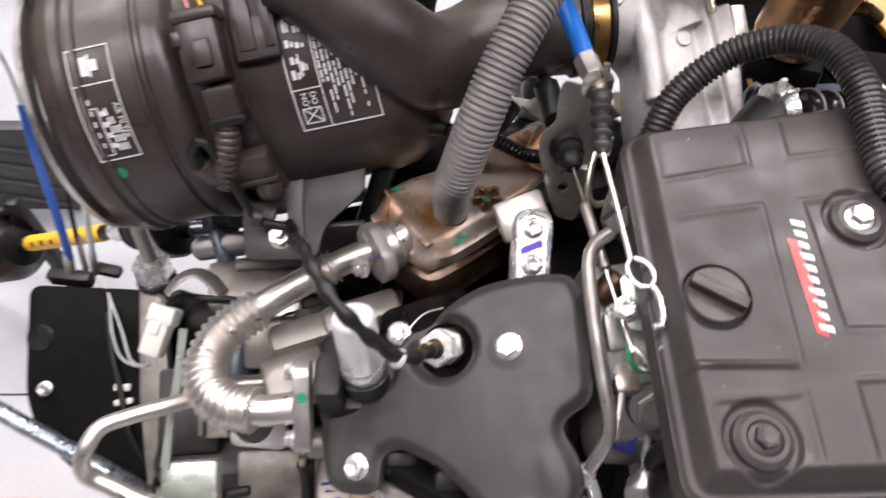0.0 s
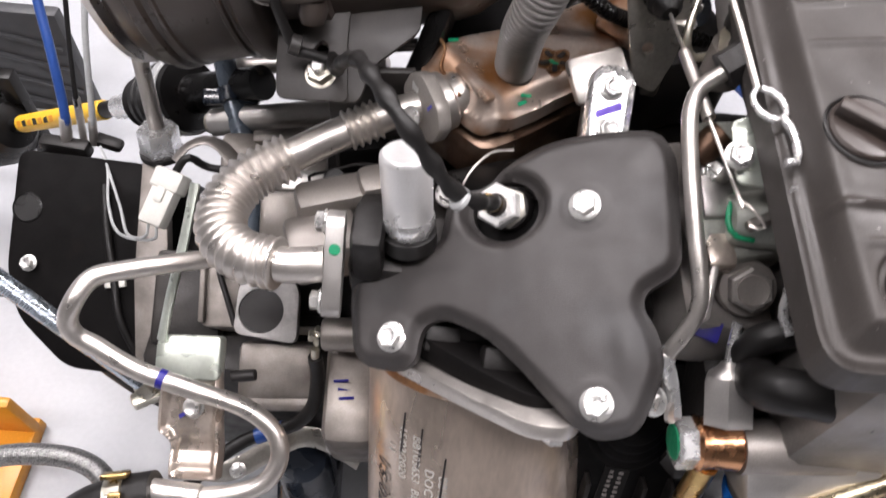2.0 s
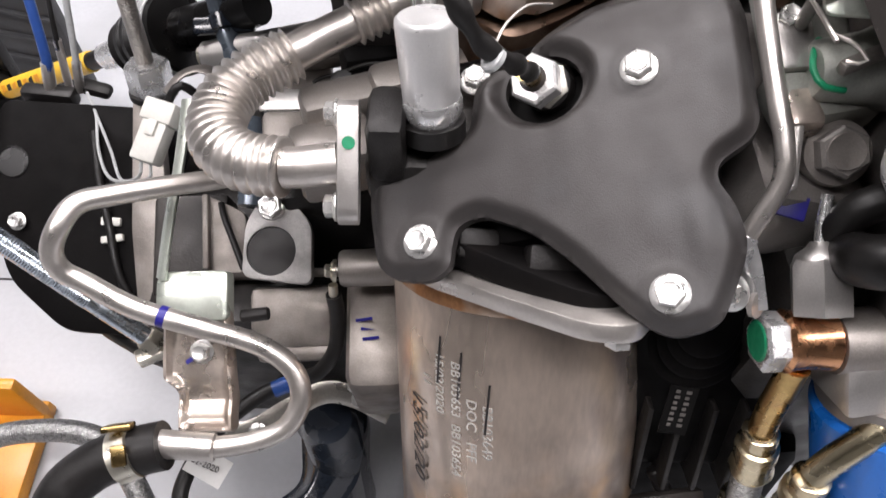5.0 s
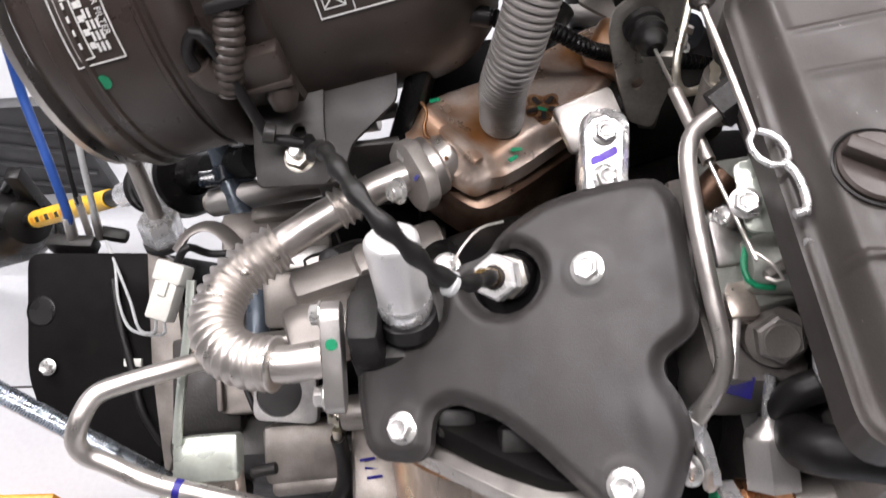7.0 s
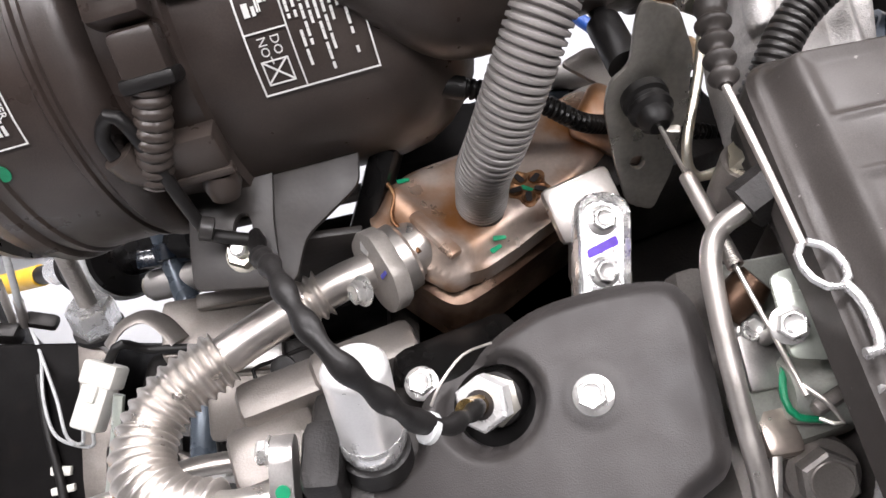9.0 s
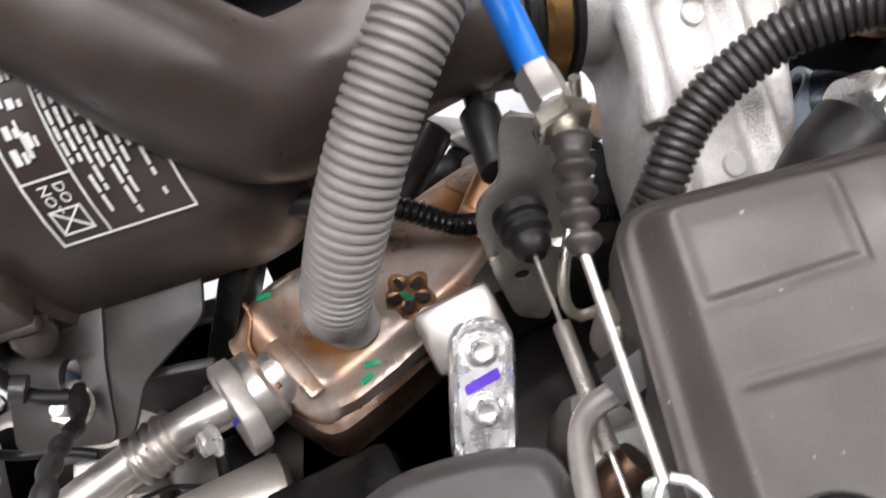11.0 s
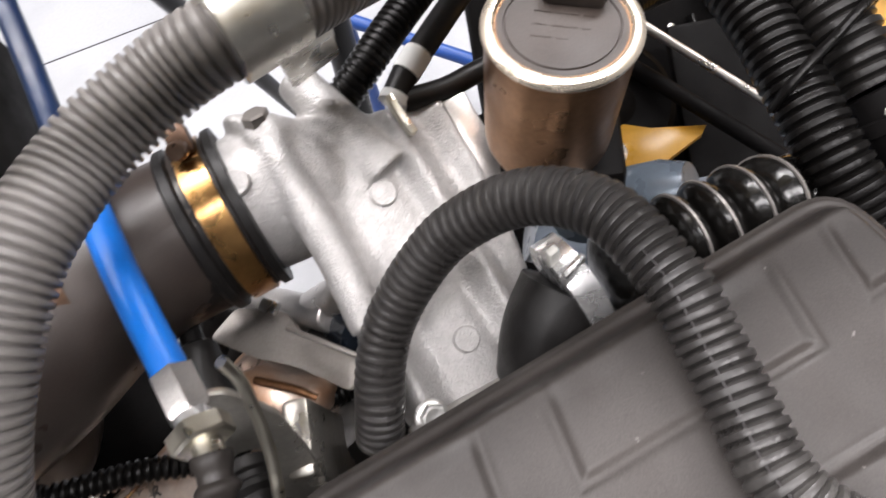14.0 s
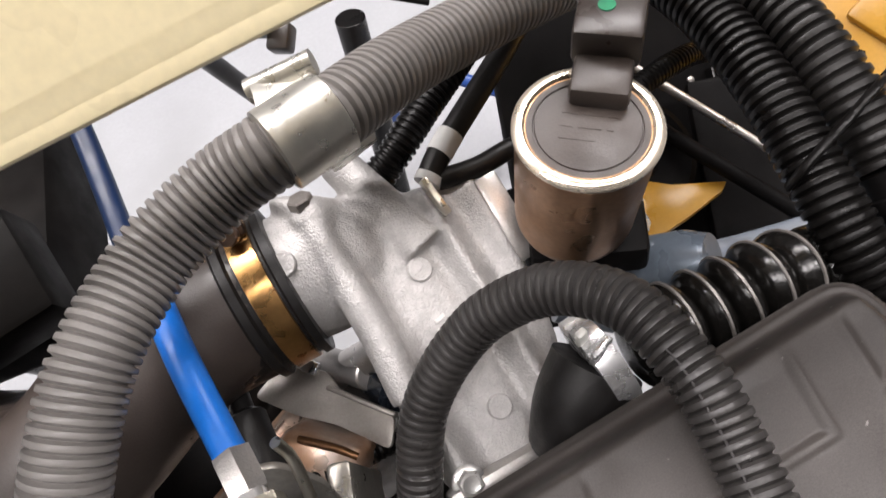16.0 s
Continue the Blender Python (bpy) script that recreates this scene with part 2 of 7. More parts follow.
M_BLUESTEEL = mat("blue_grey_rubber", (0.085, 0.105, 0.13), 0.28, 0.3, vary=0.12, scale=30, bump=0.06)
M_GOVCAST = mat("pale_green_grey_casting", (0.36, 0.37, 0.335), 0.46, 0.45, vary=0.14, scale=40, bump=0.3, grain=1000, dirt=(0.24, 0.235, 0.21), dirt_scale=30, dirt_at=0.56, dist=0.0004)
M_WZINC = mat("silver_zinc_clip", (0.70, 0.68, 0.62), 0.33, 0.8, vary=0.06, scale=60, bump=0.05)
M_NAVYCABLE = mat("navy_cable_sheath", (0.008, 0.026, 0.085), 0.4, vary=0.08, scale=60, bump=0.04)
M_PALEBLUE = mat("pale_blue_grey_paint", (0.30, 0.35, 0.42), 0.35, vary=0.1, scale=20, bump=0.04, dirt=(0.12, 0.13, 0.15), dirt_scale=24)
M_TANZINC = mat("warm_zinc_plate", (0.47, 0.41, 0.36), 0.30, 0.75, vary=0.12, scale=22, bump=0.05, dirt=(0.36, 0.29, 0.24), dirt_scale=18)
M_BZINC = mat("blue_zinc_rod", (0.48, 0.54, 0.60), 0.25, 0.95, vary=0.1, scale=50, bump=0.06)
M_BRACKETDARK = mat("dark_phosphated_steel", (0.024, 0.0205, 0.019), 0.5, vary=0.2, scale=18, bump=0.1, dirt=(0.05, 0.043, 0.038), dirt_scale=14, dirt_at=0.58, spec=0.4)
M_OLIVEBRASS = mat("olive_brass_plating", (0.60, 0.52, 0.36), 0.26, 1.0, vary=0.1, scale=40, bump=0.04, dirt=(0.42, 0.32, 0.2), dirt_scale=30)
M_SLATE = mat("slate_grey_board", (0.055, 0.056, 0.060), 0.55, vary=0.12, scale=20, bump=0.05)
# Black plastic, set darker still: the bonnet's shadow is put into its colour.
M_BOX = mat("matt_black_box_in_shade", (0.0045, 0.0036, 0.0032), 0.6, vary=0.2, scale=24, bump=0.1, grain=1400, dirt=(0.012, 0.0095, 0.0085), dirt_scale=18, dirt_at=0.68, spec=0.1)
M_LAMP = bpy.data.materials.new("lit_diffuser")
M_LAMP.use_nodes = True
M_LAMP.node_tree.nodes["Principled BSDF"].inputs["Emission Color"].default_value = (1, 0.98, 0.94, 1)
M_LAMP.node_tree.nodes["Principled BSDF"].inputs["Emission Strength"].default_value = 5.0


# ---- building helpers ----
def V(*a):
    return Vector(a[0] if len(a) == 1 else a)


ORIGIN = {}


def thing(name, at, label, category, group="", kind=""):
    ob = new(name)
    ob.empty_display_size = 0.01
    ob.location = at
    ORIGIN[ob.name] = V(at)
    return tagged(ob, label, category, group, kind)


def finish(bm, me, sharp=38):
    bmesh.ops.recalc_face_normals(bm, faces=bm.faces)
    bm.to_mesh(me)
    bm.free()
    me.shade_smooth()
    me.set_sharp_from_angle(angle=radians(sharp))


def part(name, bm, material, parent, label="", sharp=38):
    """Links a bmesh in world places as one mesh under a thing or a part."""
    root = parent.parent or parent
    bmesh.ops.translate(bm, verts=bm.verts, vec=-ORIGIN[root.name])
    me = bpy.data.meshes.new(name)
    finish(bm, me, sharp)
    me.materials.append(material)
    ob = new(name, me)
    ob.parent = parent
    return tagged(ob, label)


def solo(name, bm, material, label, category, group="", kind="", sharp=38):
    """A thing of one mesh, with its origin at its lowest middle."""
    xs = [v.co for v in bm.verts]
    at = V(sum(v.x for v in xs) / len(xs), sum(v.y for v in xs) / len(xs), min(v.z for v in xs))
    bmesh.ops.translate(bm, verts=bm.verts, vec=-at)
    me = bpy.data.meshes.new(name)
    finish(bm, me, sharp)
    me.materials.append(material)
    ob = new(name, me)
    ob.location = at
    return tagged(ob, label, category, group, kind)


def frame_of(at, z, x=(1, 0, 0)):
    """A matrix at a place with its z and, as near as can be, its x along the given ways."""
    z = V(z).normalized()
    x = V(x)
    x = (x - z * x.dot(z)).normalized()
    y = z.cross(x)
    m = Matrix((x, y, z)).transposed().to_4x4()
    m.translation = V(at)
    return m


def lathe(p, axis, prof, seg=24, bm=None, caps=True):
    """A turned body: prof holds (distance along axis, radius)."""
    bm = bm or bmesh.new()
    helper = (1, 0, 0) if abs(V(axis).normalized().x) < 0.9 else (0, 1, 0)
    m = frame_of(p, axis, helper)
    rings = []
    for d, r in prof:
        if r < 1e-6:
            rings.append([bm.verts.new(m @ V(0, 0, d))])
        else:
            rings.append([bm.verts.new(m @ V(r * math.cos(2 * math.pi * k / seg), r * math.sin(2 * math.pi * k / seg), d)) for k in range(seg)])
    for a, b in zip(rings, rings[1:]):
        for k in range(seg):
            j = (k + 1) % seg
            if len(a) == 1 and len(b) > 1:
                bm.faces.new((a[0], b[k], b[j]))
            elif len(b) == 1 and len(a) > 1:
                bm.faces.new((a[k], a[j], b[0]))
            elif len(a) > 1:
                bm.faces.new((a[k], a[j], b[j], b[k]))
    for ring, flip in ((rings[0], True), (rings[-1], False)):
        if caps and len(ring) > 1:
            bm.faces.new(ring[::-1] if flip else ring)
    return bm


def rod(p, q, r, seg=20, bevel=0.0008, bm=None):
    p, q = V(p), V(q)
    n = (q - p).length
    return lathe(p, q - p, [(0, r - bevel), (bevel, r), (n - bevel, r), (n, r - bevel)], seg, bm)


def curve(pts, step):
    """Points at even steps along a smooth line through pts."""
    pts = [V(p) for p in pts]
    ext = [pts[0] * 2 - pts[1]] + pts + [pts[-1] * 2 - pts[-2]]
    fine = []
    for a, b, c, d in zip(ext, ext[1:], ext[2:], ext[3:]):
        k = max(4, int((c - b).length / step) * 2)
        for i in range(k):
            t = i / k
            fine.append(0.5 * (2 * b + (c - a) * t + (2 * a - 5 * b + 4 * c - d) * t * t + (3 * b - a - 3 * c + d) * t ** 3))
    fine.append(pts[-1])
    total = [0.0]
    for a, b in zip(fine, fine[1:]):
        total.append(total[-1] + (b - a).length)
    n = max(2, round(total[-1] / step))
    out, j = [], 0
    for i in range(n + 1):
        s = total[-1] * i / n
        while j < len(total) - 2 and total[j + 1] < s:
            j += 1
        w = (s - total[j]) / max(total[j + 1] - total[j], 1e-9)
        out.append(fine[j].lerp(fine[j + 1], min(max(w, 0), 1)))
    return out


def sweep(path, rad, seg=16, bm=None, flat=1.0):
    """A tube along a path; rad is a radius or a list of radii."""
    bm = bm or bmesh.new()
    rad = rad if isinstance(rad, list) else [rad] * len(path)
    t0 = (path[1] - path[0]).normalized()
    side = t0.orthogonal().normalized()
    rings = []
    for i, p in enumerate(path):
        t = (path[min(i + 1, len(path) - 1)] - path[max(i - 1, 0)]).normalized()
        side = (side - t * side.dot(t)).normalized()
        up = t.cross(side)
        rings.append([bm.verts.new(p + rad[i] * (math.cos(2 * math.pi * k / seg) * side + flat * math.sin(2 * math.pi * k / seg) * up)) for k in range(seg)])
    for a, b in zip(rings, rings[1:]):
        for k in range(seg):
            j = (k + 1) % seg
            bm.faces.new((a[k], a[j], b[j], b[k]))
    bm.faces.new(rings[0][::-1])
    bm.faces.new(rings[-1])
    return bm


def tube(pts, r, seg=16, step=0.004, bm=None):
    return sweep(curve(pts, step), r, seg, bm)


def ribbed(pts, r, pitch, depth, seg=28, per=6, square=False, bm=None):
    """A corrugated tube: rounded ribs with narrow grooves, or square ribs."""
    path = curve(pts, pitch / per)
    prof = []
    for i in range(len(path)):
        f = (i % per) / per
        if square:
            prof.append(r if 0.16 < f < 0.72 else r - depth)
        else:
            prof.append(r - depth * max(0.0, 1 - (abs(f - round(f)) / 0.26) ** 1.6))
    return sweep(path, prof, seg, bm)


def rbox(at, size, bevel=0.002, turn=None, seg=2, bm=None):
    """A box with rounded edges; turn is a matrix or Euler degrees."""
    bm = bm or bmesh.new()
    made = bmesh.ops.create_cube(bm, size=1.0)["verts"]
    bmesh.ops.scale(bm, verts=made, vec=size)
    if bevel:
        edges = list({e for v in made for e in v.link_edges})
        made = list({v for f in bmesh.ops.bevel(bm, geom=edges, offset=bevel, segments=seg, affect="EDGES", profile=0.5)["faces"] for v in f.verts} | {v for v in made if v.is_valid})
    m = turn if isinstance(turn, Matrix) else pose(0, 0, 0, *(turn or (0, 0, 0)))
    m = m.copy()
    m.translation = V(at)
    bmesh.ops.transform(bm, matrix=m, verts=made)
    return bm


def rounded(corners, r, n=5):
    """The outline of a polygon with its corners rounded."""
    out = []
    k = len(corners)
    for i in range(k):
        a, b, c = (V(*corners[(i + j - 1) % k]) for j in range(3))
        ra = min(r, (a - b).length * 0.45, (c - b).length * 0.45)
        p, q = b + (a - b).normalized() * ra, b + (c - b).normalized() * ra
        for j in range(n + 1):
            t = j / n
            out.append((1 - t) ** 2 * p + 2 * t * (1 - t) * b + t * t * q)
    return [(v.x, v.y) for v in out]


def circle(x, y, r, n=20, ry=None):
    return [(x + r * math.cos(2 * math.pi * i / n), y + (ry or r) * math.sin(2 * math.pi * i / n)) for i in range(n)]


def plate(m, outline, thick, holes=(), bevel=0.0, bm=None):
    """A flat plate in the frame m, from z = 0 down to -thick, with holes through it."""
    bm = bm or bmesh.new()
    sub = bmesh.new()
    loops = []
    for loop in (outline, *holes):
        vs = [sub.verts.new((x, y, 0)) for x, y in loop]
        loops.append([sub.edges.new((vs[i], vs[(i + 1) % len(vs)])) for i in range(len(vs))])
    bmesh.ops.triangle_fill(sub, use_beauty=True, edges=[e for l in loops for e in l], normal=(0, 0, 1))
    top = list(sub.faces)
    ext = bmesh.ops.extrude_face_region(sub, geom=top)
    bmesh.ops.translate(sub, verts=[v for v in ext["geom"] if isinstance(v, bmesh.types.BMVert)], vec=(0, 0, -thick))
    if bevel:
        rim = [e for e in sub.edges if len(e.link_faces) == 2 and abs(e.calc_face_angle(0)) > 1.2]
        bmesh.ops.bevel(sub, geom=rim, offset=bevel, segments=2, affect="EDGES", profile=0.5)
    bmesh.ops.transform(sub, matrix=m, verts=sub.verts)
    me = bpy.data.meshes.new("scratch")
    sub.to_mesh(me)
    sub.free()
    bm.from_mesh(me)
    bpy.data.meshes.remove(me)
    return bm


def edge_distance(px, py, loops):
    """Signed distance to the outlines (inside is positive) and the nearest point on them."""
    best = np.full(px.shape, 1e9)
    nx, ny = np.zeros_like(px), np.zeros_like(py)
    inside = np.zeros(px.shape, bool)
    for loop in loops:
        for (ax, ay), (bx, by) in zip(loop, loop[1:] + loop[:1]):
            dx, dy = bx - ax, by - ay
            t = np.clip(((px - ax) * dx + (py - ay) * dy) / (dx * dx + dy * dy + 1e-15), 0, 1)
            qx, qy = ax + t * dx, ay + t * dy
            d = np.hypot(px - qx, py - qy)
            near = d < best
            best, nx, ny = np.where(near, d, best), np.where(near, qx, nx), np.where(near, qy, ny)
            cross = ((ay > py) != (by > py)) & (px < (bx - ax) * (py - ay) / (by - ay + 1e-15) + ax)
            inside ^= cross
    return np.where(inside, best, -best), nx, ny


def relief(m, loops, height, cell=0.0022, skirt=0.01, bm=None):
    """A pressed or cast sheet in the frame m: height(x, y, distance from the edge) over the outline, with a skirt round it."""
    bm = bm or bmesh.new()
    xs = [p[0] for p in loops[0]]
    ys = [p[1] for p in loops[0]]
    gx = np.arange(min(xs) - cell, max(xs) + 2 * cell, cell)
    gy = np.arange(min(ys) - cell, max(ys) + 2 * cell, cell)
    px, py = np.meshgrid(gx, gy, indexing="ij")
    sd, nx, ny = edge_distance(px, py, loops)
    snap = np.abs(sd) < cell * 0.56
    px, py, sd = np.where(snap, nx, px), np.where(snap, ny, py), np.where(snap, 0, sd)
    hz = height(px, py, np.maximum(sd, 0))
    vs = {}

    def vert(i, j):
        if (i, j) not in vs:
            vs[i, j] = bm.verts.new(m @ V(px[i, j], py[i, j], hz[i, j]))
        return vs[i, j]

    for i in range(len(gx) - 1):
        for j in range(len(gy) - 1):
            c = [(i, j), (i + 1, j), (i + 1, j + 1), (i, j + 1)]
            ok = [k for k in c if sd[k] >= 0]
            if len(ok) == 4:
                bm.faces.new([vert(*k) for k in c])
            elif len(ok) == 3:
                bm.faces.new([vert(*k) for k in ok])
    rim = [e for e in bm.edges if len(e.link_faces) == 1]
    if skirt:
        ext = bmesh.ops.extrude_edge_only(bm, edges=rim)
        down = (m.to_3x3() @ V(0, 0, -skirt))
        bmesh.ops.translate(bm, verts=[v for v in ext["geom"] if isinstance(v, bmesh.types.BMVert)], vec=down)
    return bm


def step(a, b, x):
    t = np.clip((x - a) / (b - a), 0, 1)
    return t * t * (3 - 2 * t)


def hex_head(p, axis, across, tall, bm=None, spin=0.0, hollow=0.0):
    """A chamfered hexagon head."""
    bm = bm or bmesh.new()
    m = frame_of(p, axis, (0.92, 0.3, 0.2)) @ pose(0, 0, 0, 0, 0, spin)
    r = across / 1.732
    rings = []
    for d, k in ((0, 1.0), (tall * 0.86, 1.0), (tall, 0.88)):
        rings.append([bm.verts.new(m @ V(r * k * math.cos(i * math.pi / 3), r * k * math.sin(i * math.pi / 3), d)) for i in range(6)])
    for a, b in zip(rings, rings[1:]):
        for i in range(6):
            j = (i + 1) % 6
            bm.faces.new((a[i], a[j], b[j], b[i]))
    bm.faces.new(rings[0][::-1])
    bm.faces.new(rings[-1])
    return bm


def flange_bolt(p, axis, across, parent, name="bolt", material=None, spin=0.0, washer=1.5, label=""):
    """A flange bolt: turned flange, chamfered hexagon and a shallow dish in its face."""
    axis = V(axis).normalized()
    bm = lathe(p, axis, [(0, across * 0.5 * washer), (across * 0.07, across * 0.5 * washer), (across * 0.18, across * 0.58)], 24)
    hex_head(V(p) + axis * across * 0.1, axis, across, across * 0.5, bm, spin)
    top = V(p) + axis * across * 0.598
    lathe(top, axis, [(0, across * 0.40), (across * 0.05, across * 0.37), (across * 0.02, across * 0.30), (across * 0.02, 0)], 18, bm)
    return part(name, bm, material or M_BOLT, parent, label)


def lettering(words, m, size, depth=0.0003, spread=1.0, slant=0.0):
    """Built-in font letters as a bmesh in the frame m, from its origin to the right."""
    data = bpy.data.curves.new("letters", "FONT")
    data.body, data.size, data.extrude, data.space_character, data.shear = words, size, depth / 2, spread, slant
    data.resolution_u = 2
    ob = bpy.data.objects.new("letters", data)
    scene.collection.objects.link(ob)
    bpy.context.view_layer.update()
    me = bpy.data.meshes.new_from_object(ob.evaluated_get(bpy.context.evaluated_depsgraph_get()))
    bpy.data.objects.remove(ob)
    bm = bmesh.new()
    bm.from_mesh(me)
    bpy.data.meshes.remove(me)
    bmesh.ops.transform(bm, matrix=m, verts=bm.verts)
    return bm


# ---- the hall ----
def slab(name, at, size, material, label, category):
    ob = solo(name, rbox(at, size, 0.0), material, label, category, kind="structure")
    return ob


slab("floor", (0, 0.5, -0.05), (7.0, 7.0, 0.1), M_FLOOR, "pale grey coated workshop floor", "floor")
for jy in (0.385, 1.31, -0.55):
    solo("floor_joint", rbox((0, jy, 0.0004), (7.0, 0.0025, 0.0008), 0.0), M_DEEP, "thin dark joint in the workshop floor", "floor joint", kind="structure")
# Unseen ceiling and walls close the room and shape the bounce light.
slab("ceiling", (0, 0.5, 3.05), (7.0, 7.0, 0.1), M_CEIL, "unseen workshop ceiling, dark grey to cut bounce light", "ceiling")
for wall_name, at, size in (("wall_north", (0, 4.05, 1.5), (7.2, 0.1, 3.0)), ("wall_south", (0, -3.05, 1.5), (7.2, 0.1, 3.0)),
                            ("wall_east", (3.55, 0.5, 1.5), (0.1, 7.0, 3.0)), ("wall_west", (-3.55, 0.5, 1.5), (0.1, 7.0, 3.0))):
    slab(wall_name, at, size, M_WALL, "plain unseen workshop wall, dark grey to cut bounce light", "wall")
for lx, ly in LAMP_ROWS:
    fix = thing("ceiling_light", (lx, ly, 2.9), "long white ceiling light with a lit diffuser", "ceiling light", "ceiling lights")
    part("housing", rbox((lx, ly, 2.955), (1.4, 0.42, 0.09), 0.01), M_WHITE, fix)
    part("diffuser", rbox((lx, ly, 2.9), (1.3, 0.36, 0.02), 0.004), M_LAMP, fix)


# ---- valve cover ----
def cover_top(x, y):
    return 0.616 + 0.10 * (y - 0.24)


COVER = rounded([(0.0905, 0.2640), (0.270, 0.2925), (0.284, 0.240), (0.292, 0.085), (0.096, 0.079)], 0.014)


def cover_height(x, y, d):
    z = cover_top(x, y) - 0.014
    z = z + 0.0025 * step(0, 0.003, d) + 0.0115 * step(0.0040, 0.0125, d)
    inner = step(0.0115, 0.018, d)
    for f, depth in ((-np.maximum(x - 0.1475, 0.2245 + 0.205 * (x - 0.0949) - y), 0.0012), (np.minimum(np.minimum(x - 0.1685, 0.2345 - x), y - 0.2400 - 0.148 * (x - 0.169)), 0.0009),
                     (np.minimum(x - 0.2535, y - 0.2565 - 0.20 * (x - 0.254)), 0.0008), (np.minimum(x - 0.1693 + 0.04 * (y - 0.213), np.minimum(y - 0.150, 0.2133 + 0.15 * (x - 0.169) - y)), 0.0007),
                     (np.minimum(x - 0.170, 0.1262 + 0.08 * (x - 0.17) - y), 0.0007), (np.minimum(0.1472 - x, 0.1172 + 0.08 * (x - 0.1032) - y), 0.0007), (np.minimum(np.minimum(0.1485 - x, y - 0.134), 0.2030 + 0.15 * (x - 0.0965) - y), 0.0005)):
        z = z + inner * (0.0008 * np.exp(-((f + 0.001) / 0.0013) ** 2) - depth * step(0.0, 0.0024, f))
    z = z + 0.0016 * step(0.003, 0.0, np.abs(y - 0.1335)) * step(0.1, 0.103, x) * step(0.149, 0.146, x)
    for bx, by in ((0.193, 0.205), (0.127, 0.103), (0.205, 0.108)):
        r = np.hypot(x - bx, y - by)
        z = z - 0.003 * step(0.0165, 0.0145, r)
    return z


valve_cover = thing("valve_cover", (0.19, 0.18, 0.575), "matt grey moulded valve cover with stepped panels", "engine cover")
part("lid", relief(Matrix(), [COVER], cover_height, 0.0008, 0.014), M_COVER, valve_cover, sharp=50)
part("gasket", plate(frame_of((0, 0, 0.5865), (0, 0, 1)), [(x + (0.19 - x) * 0.012, y + (0.18 - y) * 0.012) for x, y in COVER], 0.006), M_RUBBER, valve_cover, "black rubber gasket")
cap_at = V(0.1195, 0.165, cover_top(0.12, 0.165))
up = V(0, -0.10, 1).normalized()
cap = part("oil_cap", lathe(cap_at - up * 0.001, up, [(0, 0.0135), (0.0022, 0.0138), (0.0032, 0.0128), (0.0032, 0)], 40), M_PLASTIC, valve_cover, "round black screw cap")
cm = frame_of(cap_at + up * 0.0045, up, (1, -0.62, 0))
part("grip", rbox(cm.translation, (0.026, 0.0062, 0.006), 0.0012, cm), M_PLASTIC, cap)
ring = lathe(cap_at - up * 0.0005, up, [(0, 0.0152), (0.0012, 0.0156), (0.0016, 0.0149), (0.0006, 0.0141), (0.0, 0.0141)], 40, caps=False)
part("seal_ring", ring, M_RUBBER, cap)
for bx, by in ((0.193, 0.205), (0.127, 0.103), (0.205, 0.108)):
    at = V(bx, by, cover_top(bx, by) - 0.0035)
    wash = part("rubber_washer", lathe(at, up, [(0, 0.0125), (0.003, 0.012), (0.005, 0.0095), (0.005, 0.0075), (0.0035, 0.0065), (0.0035, 0)], 32), M_COVER, valve_cover)
    flange_bolt(at + up * 0.0035, up, 0.0088, wash, spin=bx * 900, material=M_COVER if bx < 0.15 else None)
# printed mark on the lid: slanted strokes in red and white
for i in range(10):
    my = 0.2020 - 0.0058 * i
    for red in (False, True):
        if red and i < 2:
            continue
        mx = (0.1592 if red else 0.1640) + (0.00025 if red else 0.0) * i
        w, h = (0.0046, 0.0062) if red else (0.0058 - 0.0008 * (i % 3), 0.0030)
        mm = frame_of((mx, my, cover_top(mx, my) + 0.0003), up, (1, 0.10, 0))
        stroke = [(-w / 2, -h / 2 + 0.0010), (w / 2, -h / 2 - 0.0012), (w / 2, h / 2 - 0.0012), (-w / 2, h / 2 + 0.0010)]
        part("printed_mark", plate(mm, stroke, 0.0003), M_RED if red else M_PAPER, valve_cover, "slanted red stroke" if red else "slanted white stroke")

# ---- cylinder head and block below the cover ----
head = thing("cylinder_head", (0.15, 0.17, 0.40), "dull cast aluminium cylinder head with ports", "engine block")
part("casting", rbox((0.2095, 0.178, 0.52), (0.156, 0.185, 0.128), 0.008), M_HEAD, head)
part("side_ledge", rbox((0.105, 0.194, 0.485), (0.05, 0.118, 0.045), 0.012, (0, 8, 0)), M_HEAD, head)
block = thing("engine_block", (0.05, 0.2, 0.13), "dark cast engine block", "engine block")
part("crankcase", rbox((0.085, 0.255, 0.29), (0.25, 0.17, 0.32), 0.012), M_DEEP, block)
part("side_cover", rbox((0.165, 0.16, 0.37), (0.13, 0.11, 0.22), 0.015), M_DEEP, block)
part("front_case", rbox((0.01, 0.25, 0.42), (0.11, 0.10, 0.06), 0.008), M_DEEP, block)

